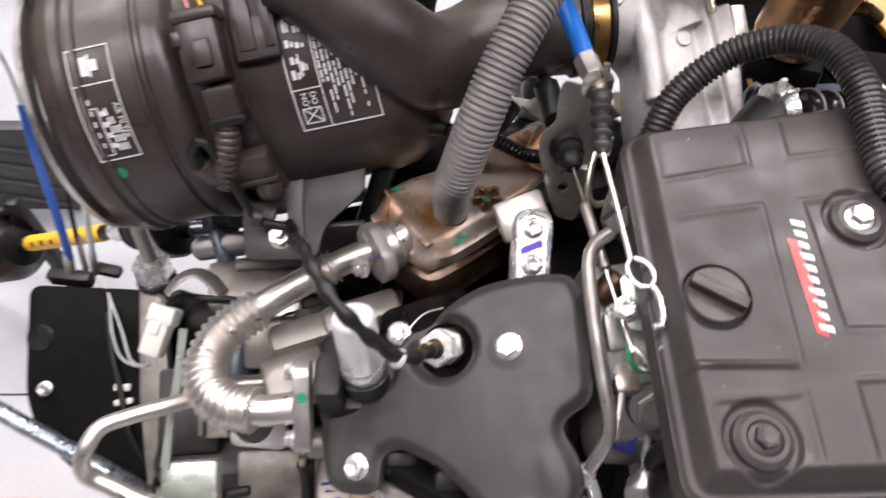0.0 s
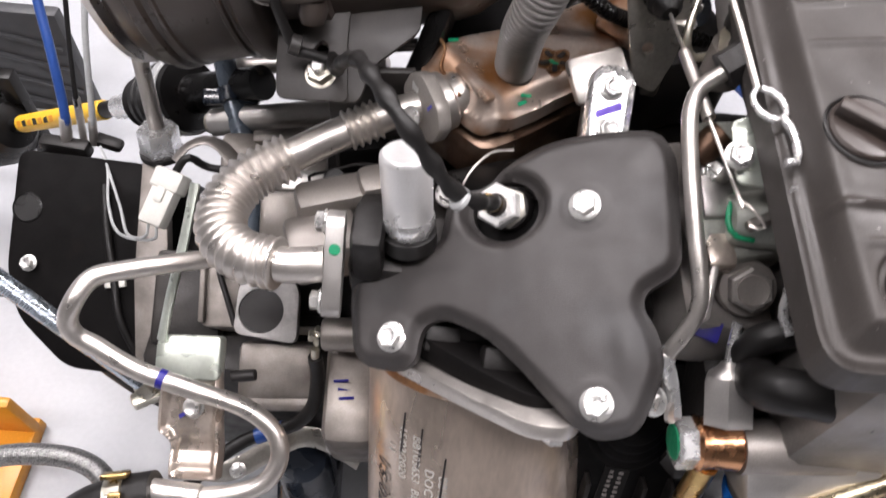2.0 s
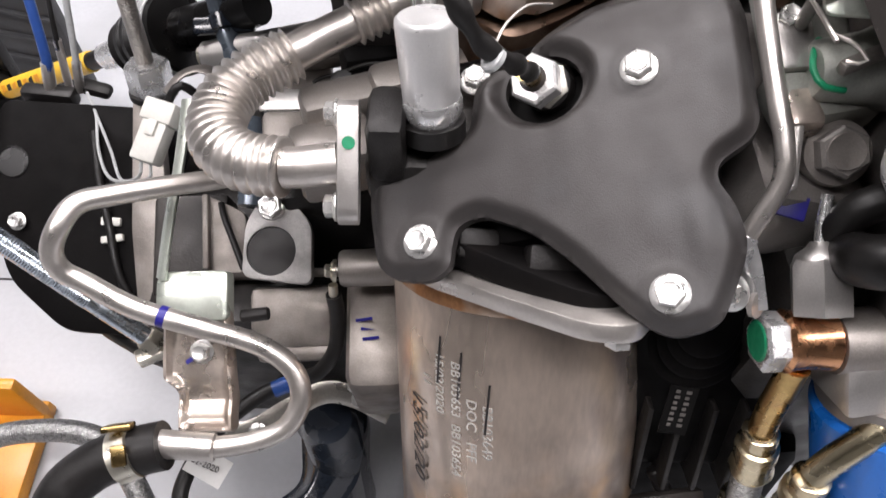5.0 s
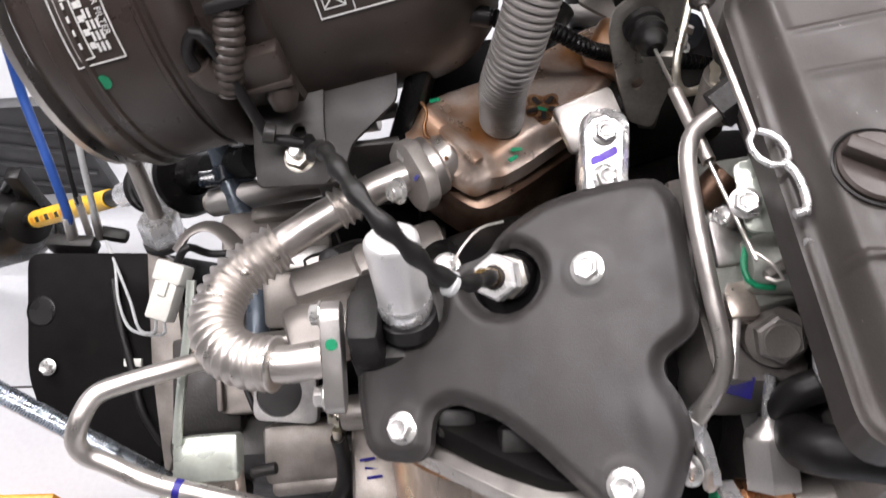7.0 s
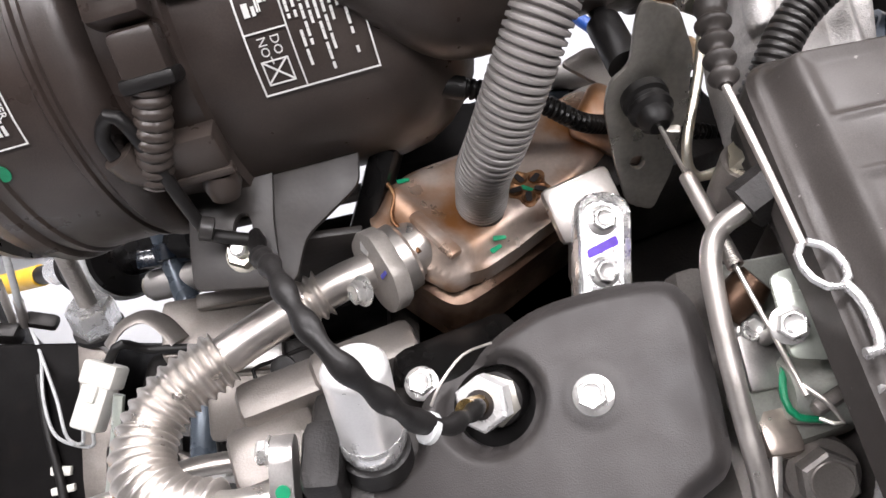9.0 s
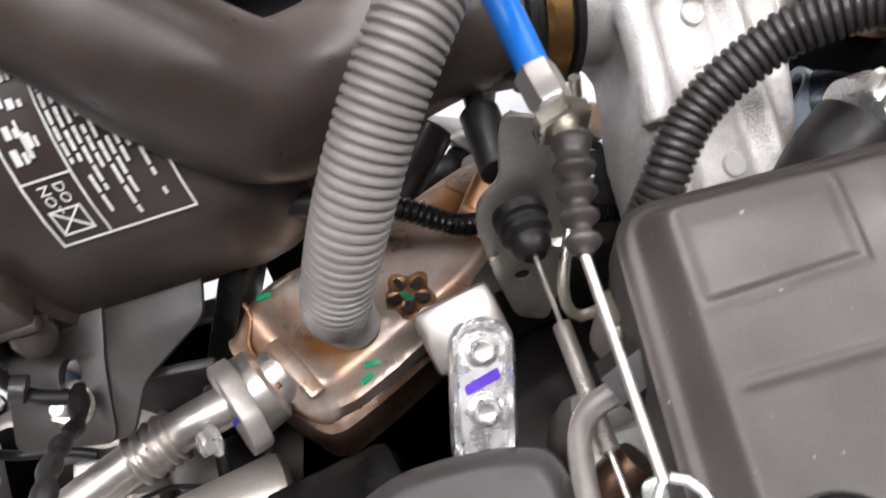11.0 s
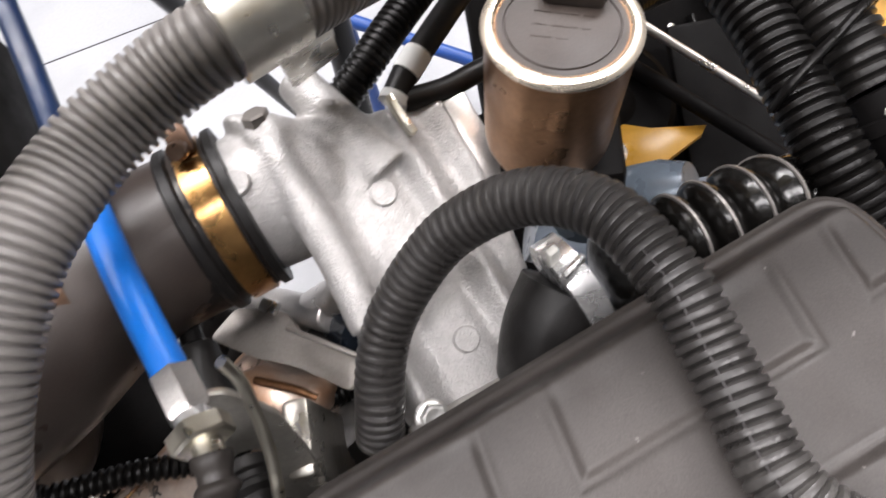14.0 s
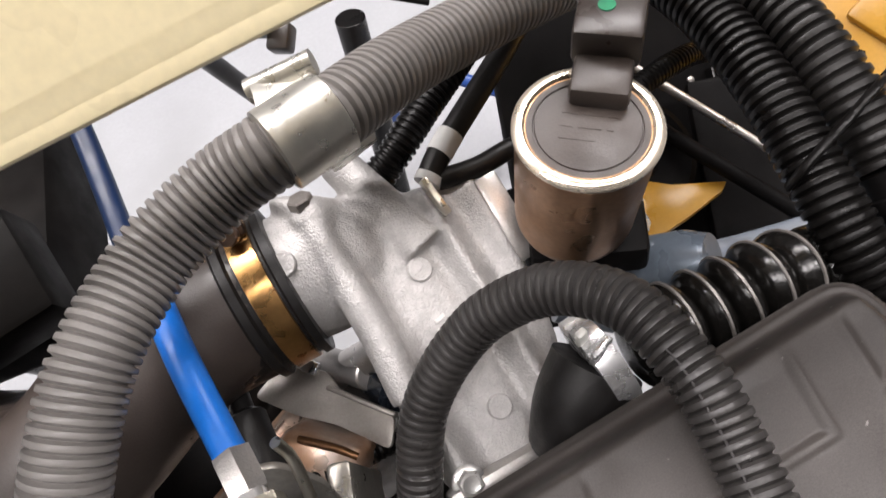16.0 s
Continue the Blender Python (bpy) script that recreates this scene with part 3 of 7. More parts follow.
# ---- heat shield over the exhaust ----
SH_O = V(0.036, 0.180, 0.531)
SH_N = V(-0.3167, -0.3260, 0.8907).normalized()
SHIELD_M = frame_of(SH_O, SH_N, (0.9422, 0.0, 0.3350))
shield_loop = rounded([(0.037, 0.0355), (0.022, 0.0390), (0.002, 0.0395), (-0.016, 0.0380), (-0.0335, 0.0310), (-0.0472, 0.0195), (-0.0600, 0.0165), (-0.0670, 0.0110), (-0.0710, -0.0068), (-0.0770, -0.0098),
                       (-0.0850, -0.0108), (-0.1100, -0.0105), (-0.1185, -0.0155), (-0.1210, -0.0300), (-0.1195, -0.0570), (-0.1125, -0.0645), (-0.0950, -0.0680), (-0.0862, -0.0635), (-0.0848, -0.0560), (-0.0815, -0.0470),
                       (-0.0705, -0.0447), (-0.0515, -0.0545), (-0.0365, -0.0695), (-0.0260, -0.0830), (-0.0140, -0.0975), (-0.0040, -0.1040), (0.0130, -0.1015), (0.0200, -0.0890), (0.0275, -0.0740), (0.0255, -0.0580),
                       (0.0205, -0.0480), (0.0225, -0.0412), (0.0355, -0.0345), (0.0395, -0.0280), (0.0425, 0.0155), (0.0420, 0.0240)], 0.007, 3)
SENSOR_UV = (-0.0384, 0.0055)


def shield_height(x, y, d):
    z = -0.0055 * (1 - step(0, 0.0065, d)) + 0.0
    z = z + 0.0045 * np.exp(-((x + 0.018) / 0.04) ** 2 - ((y + 0.035) / 0.045) ** 2)
    z = z - 0.006 * step(-0.06, -0.115, x)
    z = z - 0.004 * step(0.01, 0.035, y)
    z = z + 0.0022 * np.exp(-((x - 0.012) / 0.006) ** 2 - ((y + 0.065) / 0.014) ** 2)
    r = np.hypot((x - SENSOR_UV[0]) / 1.15, y - SENSOR_UV[1])
    z = z - 0.0035 * step(0.0205, 0.0160, r)
    for bx, by in ((0, 0), (-0.0965, -0.0519), (-0.0027, -0.0886)):
        z = z + 0.0006 * step(0.012, 0.010, np.hypot(x - bx, y - by))
    return z


heat_shield = thing("heat_shield", SH_O + V(0, 0, -0.05), "charcoal coated pressed steel heat shield with cut-outs", "heat shield")
part("sheet", relief(SHIELD_M, [shield_loop, circle(*SENSOR_UV, 0.0163, 32, 0.0156)], shield_height, 0.0015, 0.006), M_SHIELD, heat_shield, sharp=60)
for k, (u, v, spin) in enumerate(((0, 0, 10), (-0.0965, -0.0519, 40), (-0.0027, -0.0886, 25))):
    z = float(shield_height(np.array(u), np.array(v), np.array(0.012)))
    flange_bolt(SHIELD_M @ V(u, v, z), SH_N, 0.0098, heat_shield, spin=spin)

# exhaust manifold under the shield
DOC_TOP = V(0.0155, 0.180, 0.428)
DOC_T = V(0.0017, 0.1797, 0.4289)
manifold = thing("exhaust_manifold", (0.0, 0.16, 0.46), "dark cast iron exhaust manifold under its shield", "manifold")
part("body", rbox(SHIELD_M @ V(-0.025, -0.02, -0.034), (0.10, 0.075, 0.034), 0.012, SHIELD_M), M_DULLBLACK, manifold)
part("outlet", lathe((0.013, 0.180, 0.428), (0.08, 0.52, 0.85), [(0.001, 0.052), (0.007, 0.052), (0.008, 0.042), (0.03, 0.038)], 28), M_IRON, manifold)
out_m = frame_of(DOC_TOP - V(-0.08, -0.52, -0.85).normalized() * 0.013, (0.08, 0.52, 0.85), (1, 0, 0))
part("outlet_flange", plate(out_m, rounded([(-0.066, -0.016), (-0.058, -0.056), (-0.022, -0.084), (0.000, -0.098), (0.014, -0.098), (0.024, -0.084), (0.056, -0.024), (0.048, 0.036), (-0.048, 0.036)], 0.008, 4), 0.012, bevel=0.001), M_DULLBLACK, manifold)
part("flange_lug", rbox((0.006, 0.125, 0.478), (0.022, 0.012, 0.013), 0.002, (30, 8, 0)), M_IRON, manifold)
part("flange_lug", rbox((-0.024, 0.138, 0.470), (0.018, 0.014, 0.012), 0.003, (30, 8, 0)), M_IRON, manifold)

# ---- oxygen or temperature sensor with its lead ----
sensor = thing("temperature_sensor", SHIELD_M @ V(*SENSOR_UV, -0.01), "steel hexagon sensor with a twisted black lead", "sensor")
sp = SHIELD_M @ V(*SENSOR_UV, 0)
sax = V(-0.38, -0.50, 0.78).normalized()
part("boss", lathe(sp - sax * 0.024, sax, [(0, 0.0105), (0.016, 0.0105), (0.017, 0.0095), (0.017, 0)], 28), M_IRON, sensor, "dark threaded boss")
part("collar_nut", hex_head(sp - sax * 0.011, sax, 0.0180, 0.005, spin=20), M_BRACKET, sensor, "brownish lower hexagon")
hexn = part("hexagon", hex_head(sp - sax * 0.0055 - V(0.0020, 0.0, 0), sax, 0.0185, 0.0100, spin=12), M_SATIN, sensor, "bright hexagon nut")
# The nut is solid; a flat black disc paints the shade of its hollow.
part("nut_mouth", lathe(sp + sax * 0.0046 - V(0.0020, 0.0, 0), sax, [(-0.002, 0.0056), (0.0001, 0.0056), (0.0001, 0.0)], 24), M_INK, hexn, "black disc painting the shade of the hollow nut")
part("stem", lathe(sp + sax * 0.0042 - V(0.0020, 0, 0), sax, [(0, 0.0038), (0.006, 0.0036), (0.007, 0.0042), (0.014, 0.0042)], 20), M_BRASS, sensor)
LEAD = [sp + sax * 0.012, (-0.016, 0.165, 0.548), (-0.027, 0.164, 0.557), (-0.039, 0.166, 0.576), (-0.050, 0.173, 0.588), (-0.060, 0.188, 0.589), (-0.070, 0.208, 0.582), (-0.080, 0.228, 0.562), (-0.087, 0.246, 0.540), (-0.092, 0.262, 0.534)]
path = curve(LEAD, 0.0015)
part("lead", sweep(path, [0.0036 + 0.0007 * math.sin(i * 0.55) for i in range(len(path))], 14, flat=0.8), M_RUBBER, sensor)
part("tie", lathe((-0.0225, 0.1635, 0.5505), (-0.7, 0, 0.7), [(-0.0016, 0.0046), (-0.001, 0.0053), (0.001, 0.0053), (0.0016, 0.0046)], 18), M_TRANSP, sensor, "clear plastic tie")
part("tie_tail", tube([(-0.0215, 0.170, 0.5525), (-0.018, 0.176, 0.556), (-0.010, 0.186, 0.556), (0.0, 0.192, 0.552)], 0.0005, 8), M_STEEL, sensor)

# ---- catalyst canister below ----
DOC_R = 0.0664
DOC_AX = V(0.036, -0.567, -0.823).normalized()
doc = thing("catalytic_converter", DOC_T + DOC_AX * 0.2, "stained steel catalytic converter can with marker writing", "catalytic converter")
part("shell", lathe(DOC_T, DOC_AX, [(0.004, DOC_R - 0.004), (0.010, DOC_R), (0.10, DOC_R), (0.200, DOC_R), (0.203, DOC_R + 0.0026), (0.220, DOC_R + 0.0026), (0.224, DOC_R), (0.28, 0.045)], 64), M_DOC, doc)
fm_ = frame_of(DOC_T, -DOC_AX, (1, 0, 0))
flange_loop = rounded([(-0.058, -0.024), (-0.050, -0.058), (-0.012, -0.090), (0.014, -0.110), (0.032, -0.112), (0.042, -0.096), (0.068, -0.030), (0.055, 0.04), (-0.055, 0.04)], 0.008, 4)
part("flange", plate(fm_, flange_loop, 0.008, bevel=0.001), M_STEEL, doc, "bright machined flange")
flange_bolt(fm_ @ V(0.0270, -0.102, -0.008), DOC_AX, 0.0095, doc)
part("weld_bead", lathe(DOC_T, DOC_AX, [(0.0085, DOC_R - 0.0012), (0.0100, DOC_R + 0.0012), (0.0125, DOC_R + 0.0014), (0.0145, DOC_R - 0.0002)], 72), M_WELD, doc, "burnt orange weld bead")
part("heat_band", lathe(DOC_T, DOC_AX, [(0.0120, DOC_R + 0.0001), (0.0130, DOC_R + 0.0004), (0.0200, DOC_R + 0.0004), (0.0210, DOC_R + 0.0001)], 72, caps=False), M_RUST, doc, "orange heat-tinted band")
part("seam", rbox(DOC_T + DOC_AX * 0.09 + V(DOC_R, 0.004, 0), (0.002, 0.006, 0.16), 0.0007, frame_of((0, 0, 0), -DOC_AX)), M_WELD, doc)


def on_doc(along, turn, off=0.0004):
    """The frame on the can's skin: x down its length, z outwards; turn in degrees from the side that faces -y."""
    a = radians(turn)
    side = frame_of((0, 0, 0), -DOC_AX, (1, 0, 0)).to_3x3()
    out = side @ V(math.sin(a), -math.cos(a), 0)
    return frame_of(DOC_T + DOC_AX * along + out * (DOC_R + off), out, DOC_AX)


for words, along, turn, size in (("DOC   PFF", 0.066, -27, 0.0078), ("BB103653  BB103654", 0.048, -34, 0.0074), ("15/02/2020", 0.046, -42, 0.0074), ("BB103649", 0.068, -20, 0.0074), ("11", 0.060, -49, 0.0074)):
    part("engraved_text", lettering(words, on_doc(along, turn), size, 0.0002), M_STAMP, doc, "dot engraved letters")
part("marker_date", lettering("15/02/20", on_doc(0.074, -58, 0.0006), 0.0150, 0.0002, slant=0.2), M_INK, doc, "handwritten black marker date")
for along, turn, ln_ in ((0.050, -40, 0.026), (0.055, -30, 0.026), (0.070, -18, 0.028)):
    m = on_doc(along, turn, 0.0006)
    part("marker_stroke", plate(m, [(-ln_ / 2, 0.0015), (-ln_ / 2, 0.0005), (ln_ / 2, -0.0018), (ln_ / 2, -0.0006)], 0.0003), M_INK, doc)
tag = part("label_sticker", plate(on_doc(0.184, -31, 0.0005), [(-0.009, -0.0045), (0.009, -0.0055), (0.009, 0.0045), (-0.008, 0.0055)], 0.0003), M_PAPER, doc, "small white paper label")
for i in range(5):
    part("print_bar", plate(on_doc(0.180 + 0.0024 * i, -31 + (i % 3), 0.0009), [(-0.0007, -0.0025 + 0.0006 * (i % 2)), (0.0007, -0.0025), (0.0007, 0.002), (-0.0007, 0.0024)], 0.0002), M_INK, tag)

# ---- air cleaner ----
AIR_AX = V(1, 0.13, 0.16).normalized()
AIR_C = V(-0.10, 0.365, 0.566)
air = thing("air_cleaner", AIR_C + V(0, 0, -0.09), "dark brown-black plastic air cleaner canister with printed labels", "air filter")


def air_at(s, turn, r):
    """A frame on the canister: s along it from its middle; turn in degrees upwards from the side that faces -y; x along it, z outwards."""
    a = radians(turn)
    side = frame_of((0, 0, 0), AIR_AX, (0, -1, 0)).to_3x3()
    out = side @ V(math.cos(a), math.sin(a), 0)
    if out.z < 0 and turn > 0:
        out = side @ V(math.cos(a), -math.sin(a), 0)
    return frame_of(AIR_C + AIR_AX * s + out * r, out, AIR_AX)


def sloped_end(bm):
    """Slopes the canister's far end back towards its upper rear side."""
    lean = V(0, 0.85, 0.53)
    for v in bm.verts:
        rel = v.co - AIR_C
        s = rel.dot(AIR_AX)
        if s > -0.005:
            k = min(1.0, max(0.0, rel.dot(lean) / 0.060))
            v.co -= AIR_AX * ((s + 0.005) * 0.85 * k * k * (3 - 2 * k))
    return bm


part("body", sloped_end(lathe(AIR_C, AIR_AX, [(-0.040, 0.080), (-0.026, 0.0815), (-0.022, 0.0835), (-0.010, 0.0835), (-0.008, 0.080), (0.058, 0.0795), (0.070, 0.0770), (0.082, 0.0710), (0.092, 0.0615), (0.098, 0.0520), (0.101, 0.0420), (0.104, 0.0300), (0.105, 0.020), (0.106, 0.010), (0.106, 0.0)], 64)), M_PLASTIC, air)
part("end_cap", lathe(AIR_C, AIR_AX, [(-0.130, 0.0), (-0.129, 0.050), (-0.127, 0.066), (-0.121, 0.079), (-0.114, 0.0845), (-0.108, 0.0855), (-0.106, 0.088), (-0.101, 0.088), (-0.099, 0.0855), (-0.058, 0.0855), (-0.055, 0.089), (-0.047, 0.0895), (-0.043, 0.0875), (-0.040, 0.082), (-0.038, 0.078)], 64), M_PLASTIC, air)
part("dust_lip", lathe(AIR_C, AIR_AX, [(-0.131, 0.062), (-0.132, 0.072), (-0.129, 0.0815), (-0.125, 0.082)], 56, caps=False), M_STEEL, air, "bare metal edge ring")
for s in (-0.094, -0.062):
    part("raised_rib", lathe(AIR_C, AIR_AX, [(s - 0.002, 0.0855), (s - 0.001, 0.087), (s + 0.001, 0.087), (s + 0.002, 0.0855)], 64), M_PLASTIC, air)
for s, turn in ((0.004, 50), (0.004, -48)):
    clip_m = air_at(s, turn, 0.0835)
    clip = part("latch", rbox(clip_m.translation, (0.024, 0.020, 0.007), 0.0018, clip_m), M_PLASTIC, air)
    part("latch_tongue", rbox(clip_m @ V(-0.004, 0.010, 0.003), (0.009, 0.030, 0.004), 0.001, clip_m), M_PLASTIC, clip)
    part("latch_tongue", rbox(clip_m @ V(0.008, 0.010, 0.003), (0.005, 0.030, 0.004), 0.001, clip_m), M_PLASTIC, clip)


def wrap(bm, s0, turn0, r, up_len):
    """Bends flat work (x along the canister, y round it) on to the canister's skin."""
    for v in bm.verts:
        m = air_at(s0 + v.co.x, turn0 + math.degrees((v.co.y) / r), r + v.co.z)
        v.co = m.translation
    return bm


def flat_bars(rows):
    bm = bmesh.new()
    for x, y, w, h in rows:
        plate(Matrix.Translation((x + w / 2, y + h / 2, 0.0004)), [(-w / 2, -h / 2), (w / 2, -h / 2), (w / 2, h / 2), (-w / 2, h / 2)], 0.0003, bm=bm)
    return bm


def outline_rows(x0, y0, x1, y1, w):
    n = 6
    rows = []
    for i in range(n):
        rows.append((x0, y0 + (y1 - y0) * i / n, w, (y1 - y0) / n))
        rows.append((x1 - w, y0 + (y1 - y0) * i / n, w, (y1 - y0) / n))
    rows += [(x0, y0, x1 - x0, w), (x0, y1 - w, x1 - x0, w)]
    return rows


big = outline_rows(0, 0, 0.046, 0.068, 0.0007) + [(0.0165, 0.001 + 0.011 * i, 0.0006, 0.011) for i in range(6)] + [(0.0, 0.024, 0.0165, 0.0006), (0.003, 0.004, 0.0105, 0.0006), (0.003, 0.013, 0.0105, 0.0006), (0.003, 0.004, 0.0006, 0.009), (0.013, 0.004, 0.0006, 0.009)]
part("label_frame", wrap(flat_bars(big), 0.0145, 10, 0.0803, 1), M_PAPER, air, "white printed label outline")
fine = []
for c in range(9):
    length = 0.040 + 0.022 * ((c * 5) % 7) / 6
    for i in range(16):
        if (i * 7 + c * 3) % 13 != 5:
            fine.append((0.0182 + 0.0026 * c, 0.066 - length + length * i / 16, 0.0011, length / 16 * (0.7 + 0.25 * ((i * 3 + c) % 2))))
tagged(part("label_small_print", wrap(flat_bars(fine), 0.0145, 10, 0.0803, 1), M_PAPER, air, "unreadable rows of white small print"), kind="stuff")


def turned_words(words, size, x, y):
    bm = lettering(words, pose(x, y, 0.0004, 0, 0, -90), size, 0.0003)
    return bm


part("label_word", wrap(turned_words("INSTRUCTIONS", 0.0040, 0.0425, 0.066), 0.0145, 10, 0.0803, 1), M_PAPER, air, "white printed word")
part("label_word", wrap(turned_words("DO", 0.0048, 0.0095, 0.0225), 0.0145, 10, 0.0803, 1), M_PAPER, air, "white printed word")
part("label_word", wrap(turned_words("NOT", 0.0048, 0.0045, 0.0225), 0.0145, 10, 0.0803, 1), M_PAPER, air, "white printed word")
for x, y, w, h in ((0.003, 0.030, 0.0045, 0.005), (0.008, 0.031, 0.0015, 0.012), (0.004, 0.038, 0.004, 0.004), (0.003, 0.047, 0.0045, 0.004), (0.0095, 0.034, 0.003, 0.0045), (0.0085, 0.046, 0.0045, 0.003), (0.0035, 0.055, 0.003, 0.007), (0.009, 0.054, 0.0035, 0.0035), (0.0095, 0.060, 0.002, 0.005)):
    part("label_symbol", wrap(flat_bars([(x, y, w * 0.5, h), (x + w * 0.7, y, w * 0.3, h * 0.7)]), 0.0145, 10, 0.0803, 1), M_PAPER, air)
for k in range(2):
    bar = flat_bars([(0, 0, 0.0125, 0.0007)])
    bmesh.ops.rotate(bar, verts=bar.verts, cent=(0, 0, 0), matrix=pose(0, 0, 0, 0, 0, 42 if k else -42).to_3x3())
    bmesh.ops.translate(bar, verts=bar.verts, vec=(0.0035, 0.0045 if k else 0.0128, 0))
    part("label_cross", wrap(bar, 0.0145, 10, 0.0803, 1), M_PAPER, air)
small = outline_rows(0, 0, 0.024, 0.062, 0.0006) + [(0.0, 0.042, 0.024, 0.0006)] + outline_rows(0.003, 0.003, 0.0050, 0.037, 0.0006) + outline_rows(0.0095, 0.003, 0.0050, 0.030, 0.0006) + [(0.0042, 0.008 + 0.006 * i, 0.0026, 0.0028) for i in range(5)] + [(0.0107, 0.007 + 0.006 * i, 0.0026, 0.0028) for i in range(4)] + [(0.007, 0.047, 0.004, 0.010), (0.0125, 0.049, 0.004, 0.006), (0.0115, 0.046, 0.001, 0.012)]
tagged(part("side_label", wrap(flat_bars(small), -0.0985, 17, 0.0862, 1), M_PAPER, air, "white printed cap label"), kind="stuff")
part("side_label_words", wrap(turned_words("AIR FILTER", 0.0042, 0.0195, 0.031), -0.0985, 17, 0.0862, 1), M_PAPER, air, "white printed words")
for i in range(3):
    part("side_label_print", wrap(flat_bars([(0.0135 + 0.0022 * i, 0.005 + 0.005 * j, 0.0012, 0.004) for j in range(5 - i)]), -0.0985, 17, 0.0862, 1), M_PAPER, air)
dot_m = air_at(-0.091, 11, 0.0862)
part("green_dot", plate(dot_m, circle(0, 0, 0.0032, 14, 0.0036), 0.0004), M_GREEN, air, "green paint dot")

# outlet duct and rubber hose to the intake
duct = thing("intake_hose", (0.03, 0.35, 0.56), "black moulded intake hose with a gold band clamp", "hose")
duct_path = curve([(-0.085, 0.338, 0.652), (-0.060, 0.328, 0.645), (-0.034, 0.320, 0.626), (-0.010, 0.323, 0.604), (0.012, 0.340, 0.594), (0.034, 0.358, 0.592), (0.058, 0.371, 0.590), (0.088, 0.378, 0.587)], 0.004)
n = len(duct_path)
part("duct", sweep(duct_path, [0.0215 + 0.008 * min(1, i / n * 1.5) for i in range(n)], 36), M_PLASTIC, duct)
hose_ax = V(1, 0.16, -0.02).normalized()
hc = V(0.0905, 0.378, 0.587)
part("cuff", lathe(hc, hose_ax, [(-0.028, 0.0295), (-0.013, 0.0298), (-0.0115, 0.032), (-0.0085, 0.032), (-0.0075, 0.0298), (0.0055, 0.0298), (0.0065, 0.0315), (0.0095, 0.0315), (0.0100, 0.0275)], 48), M_RUBBER, duct)
band = part("band_clamp", lathe(hc, hose_ax, [(-0.0055, 0.0300), (-0.0052, 0.0312), (0.0042, 0.0312), (0.0045, 0.0300)], 56), M_GOLD, duct, "gold passivated steel band")
part("band_screw", rbox(hc + V(-0.001, 0.012, 0.0315), (0.008, 0.012, 0.007), 0.0015, (25, 0, 8)), M_BROWN, band)
part("band_screw", lathe(hc + V(-0.001, 0.006, 0.034), (0, -0.6, 0.6), [(0, 0.0035), (0.004, 0.0035), (0.005, 0.0028), (0.005, 0)], 12), M_BROWN, band)
part("second_band", lathe((0.034, 0.3645, 0.5942), (0.93, 0.30, -0.12), [(-0.0026, 0.0300), (-0.0024, 0.0312), (0.0024, 0.0312), (0.0026, 0.0300)], 48), M_BROWN, duct, "brown band half hidden")

# bracket below the air cleaner
brk = thing("air_cleaner_bracket", (-0.09, 0.27, 0.50), "dark grey steel bracket plate bolted under the air cleaner", "bracket")
bm_ = frame_of((-0.098, 0.262, 0.523), (-0.05, -0.42, 0.9), (1, 0, 0))
part("plate", plate(bm_, rounded([(-0.021, -0.016), (0.021, -0.016), (0.026, 0.004), (0.050, 0.026), (0.050, 0.060), (-0.026, 0.060), (-0.023, 0.0)], 0.005), 0.003, [circle(-0.001, 0.009, 0.0042, 16, 0.007)], 0.0006), M_BRACKETDARK, brk)
part("front_plate", plate(bm_ @ pose(0, 0, 0.0021), rounded([(-0.022, -0.017), (0.016, -0.017), (0.0125, 0.012), (0.012, 0.055), (-0.027, 0.055), (-0.024, 0.0)], 0.005), 0.002, [circle(-0.001, 0.009, 0.0042, 16, 0.007)], 0.0006), M_BRACKETDARK, brk)
part("leg", rbox((-0.075, 0.285, 0.465), (0.05, 0.004, 0.11), 0.001, (14, 0, 5)), M_BRACKETDARK, brk)
part("side_arm", rbox((-0.047, 0.300, 0.500), (0.012, 0.030, 0.075), 0.003, (-30, 12, -20)), M_GLOSS, brk, "gloss black side arm")
part("ledge", rbox((-0.078, 0.296, 0.512), (0.075, 0.012, 0.004), 0.001, (-20, -4, 8)), M_SHIELD, brk)
nut = part("nut", hex_head(bm_ @ V(0, -0.002, 0.0), bm_.col[2].to_3d(), 0.0125, 0.0075, spin=20), M_YZINC, brk, "yellow zinc nut")
part("nut_flange", lathe(bm_ @ V(0, -0.002, 0), bm_.col[2].to_3d(), [(0, 0.0095), (0.0015, 0.0095), (0.0025, 0.0075)], 24), M_YZINC, nut)
part("stud_end", lathe(bm_ @ V(0, -0.002, 0.006), bm_.col[2].to_3d(), [(0, 0.0035), (0.006, 0.0035), (0.007, 0.0025), (0.007, 0)], 16), M_BOLT, nut)

# wire loom on the air cleaner
loom = thing("wire_loom", (-0.13, 0.28, 0.60), "black corrugated wire loom clipped along the air cleaner", "wiring loom")
lm = air_at(-0.021, 48, 0.093)
plug = part("plug", rbox(lm.translation, (0.021, 0.036, 0.015), 0.003, lm), M_PLASTIC, loom, "black connector housing")
part("plug_latch", rbox(lm @ V(0.001, -0.004, 0.008), (0.009, 0.014, 0.004), 0.001, lm), M_PLASTIC, plug)
part("plug_mouth", rbox(lm @ V(0, 0.016, 0), (0.024, 0.007, 0.018), 0.002, lm), M_PLASTIC, plug)
part("plug_boss", rbox(lm @ V(-0.012, 0.006, 0.002), (0.005, 0.008, 0.008), 0.001, lm), M_DARKHOSE, plug)
lm2 = air_at(-0.019, 30, 0.091)
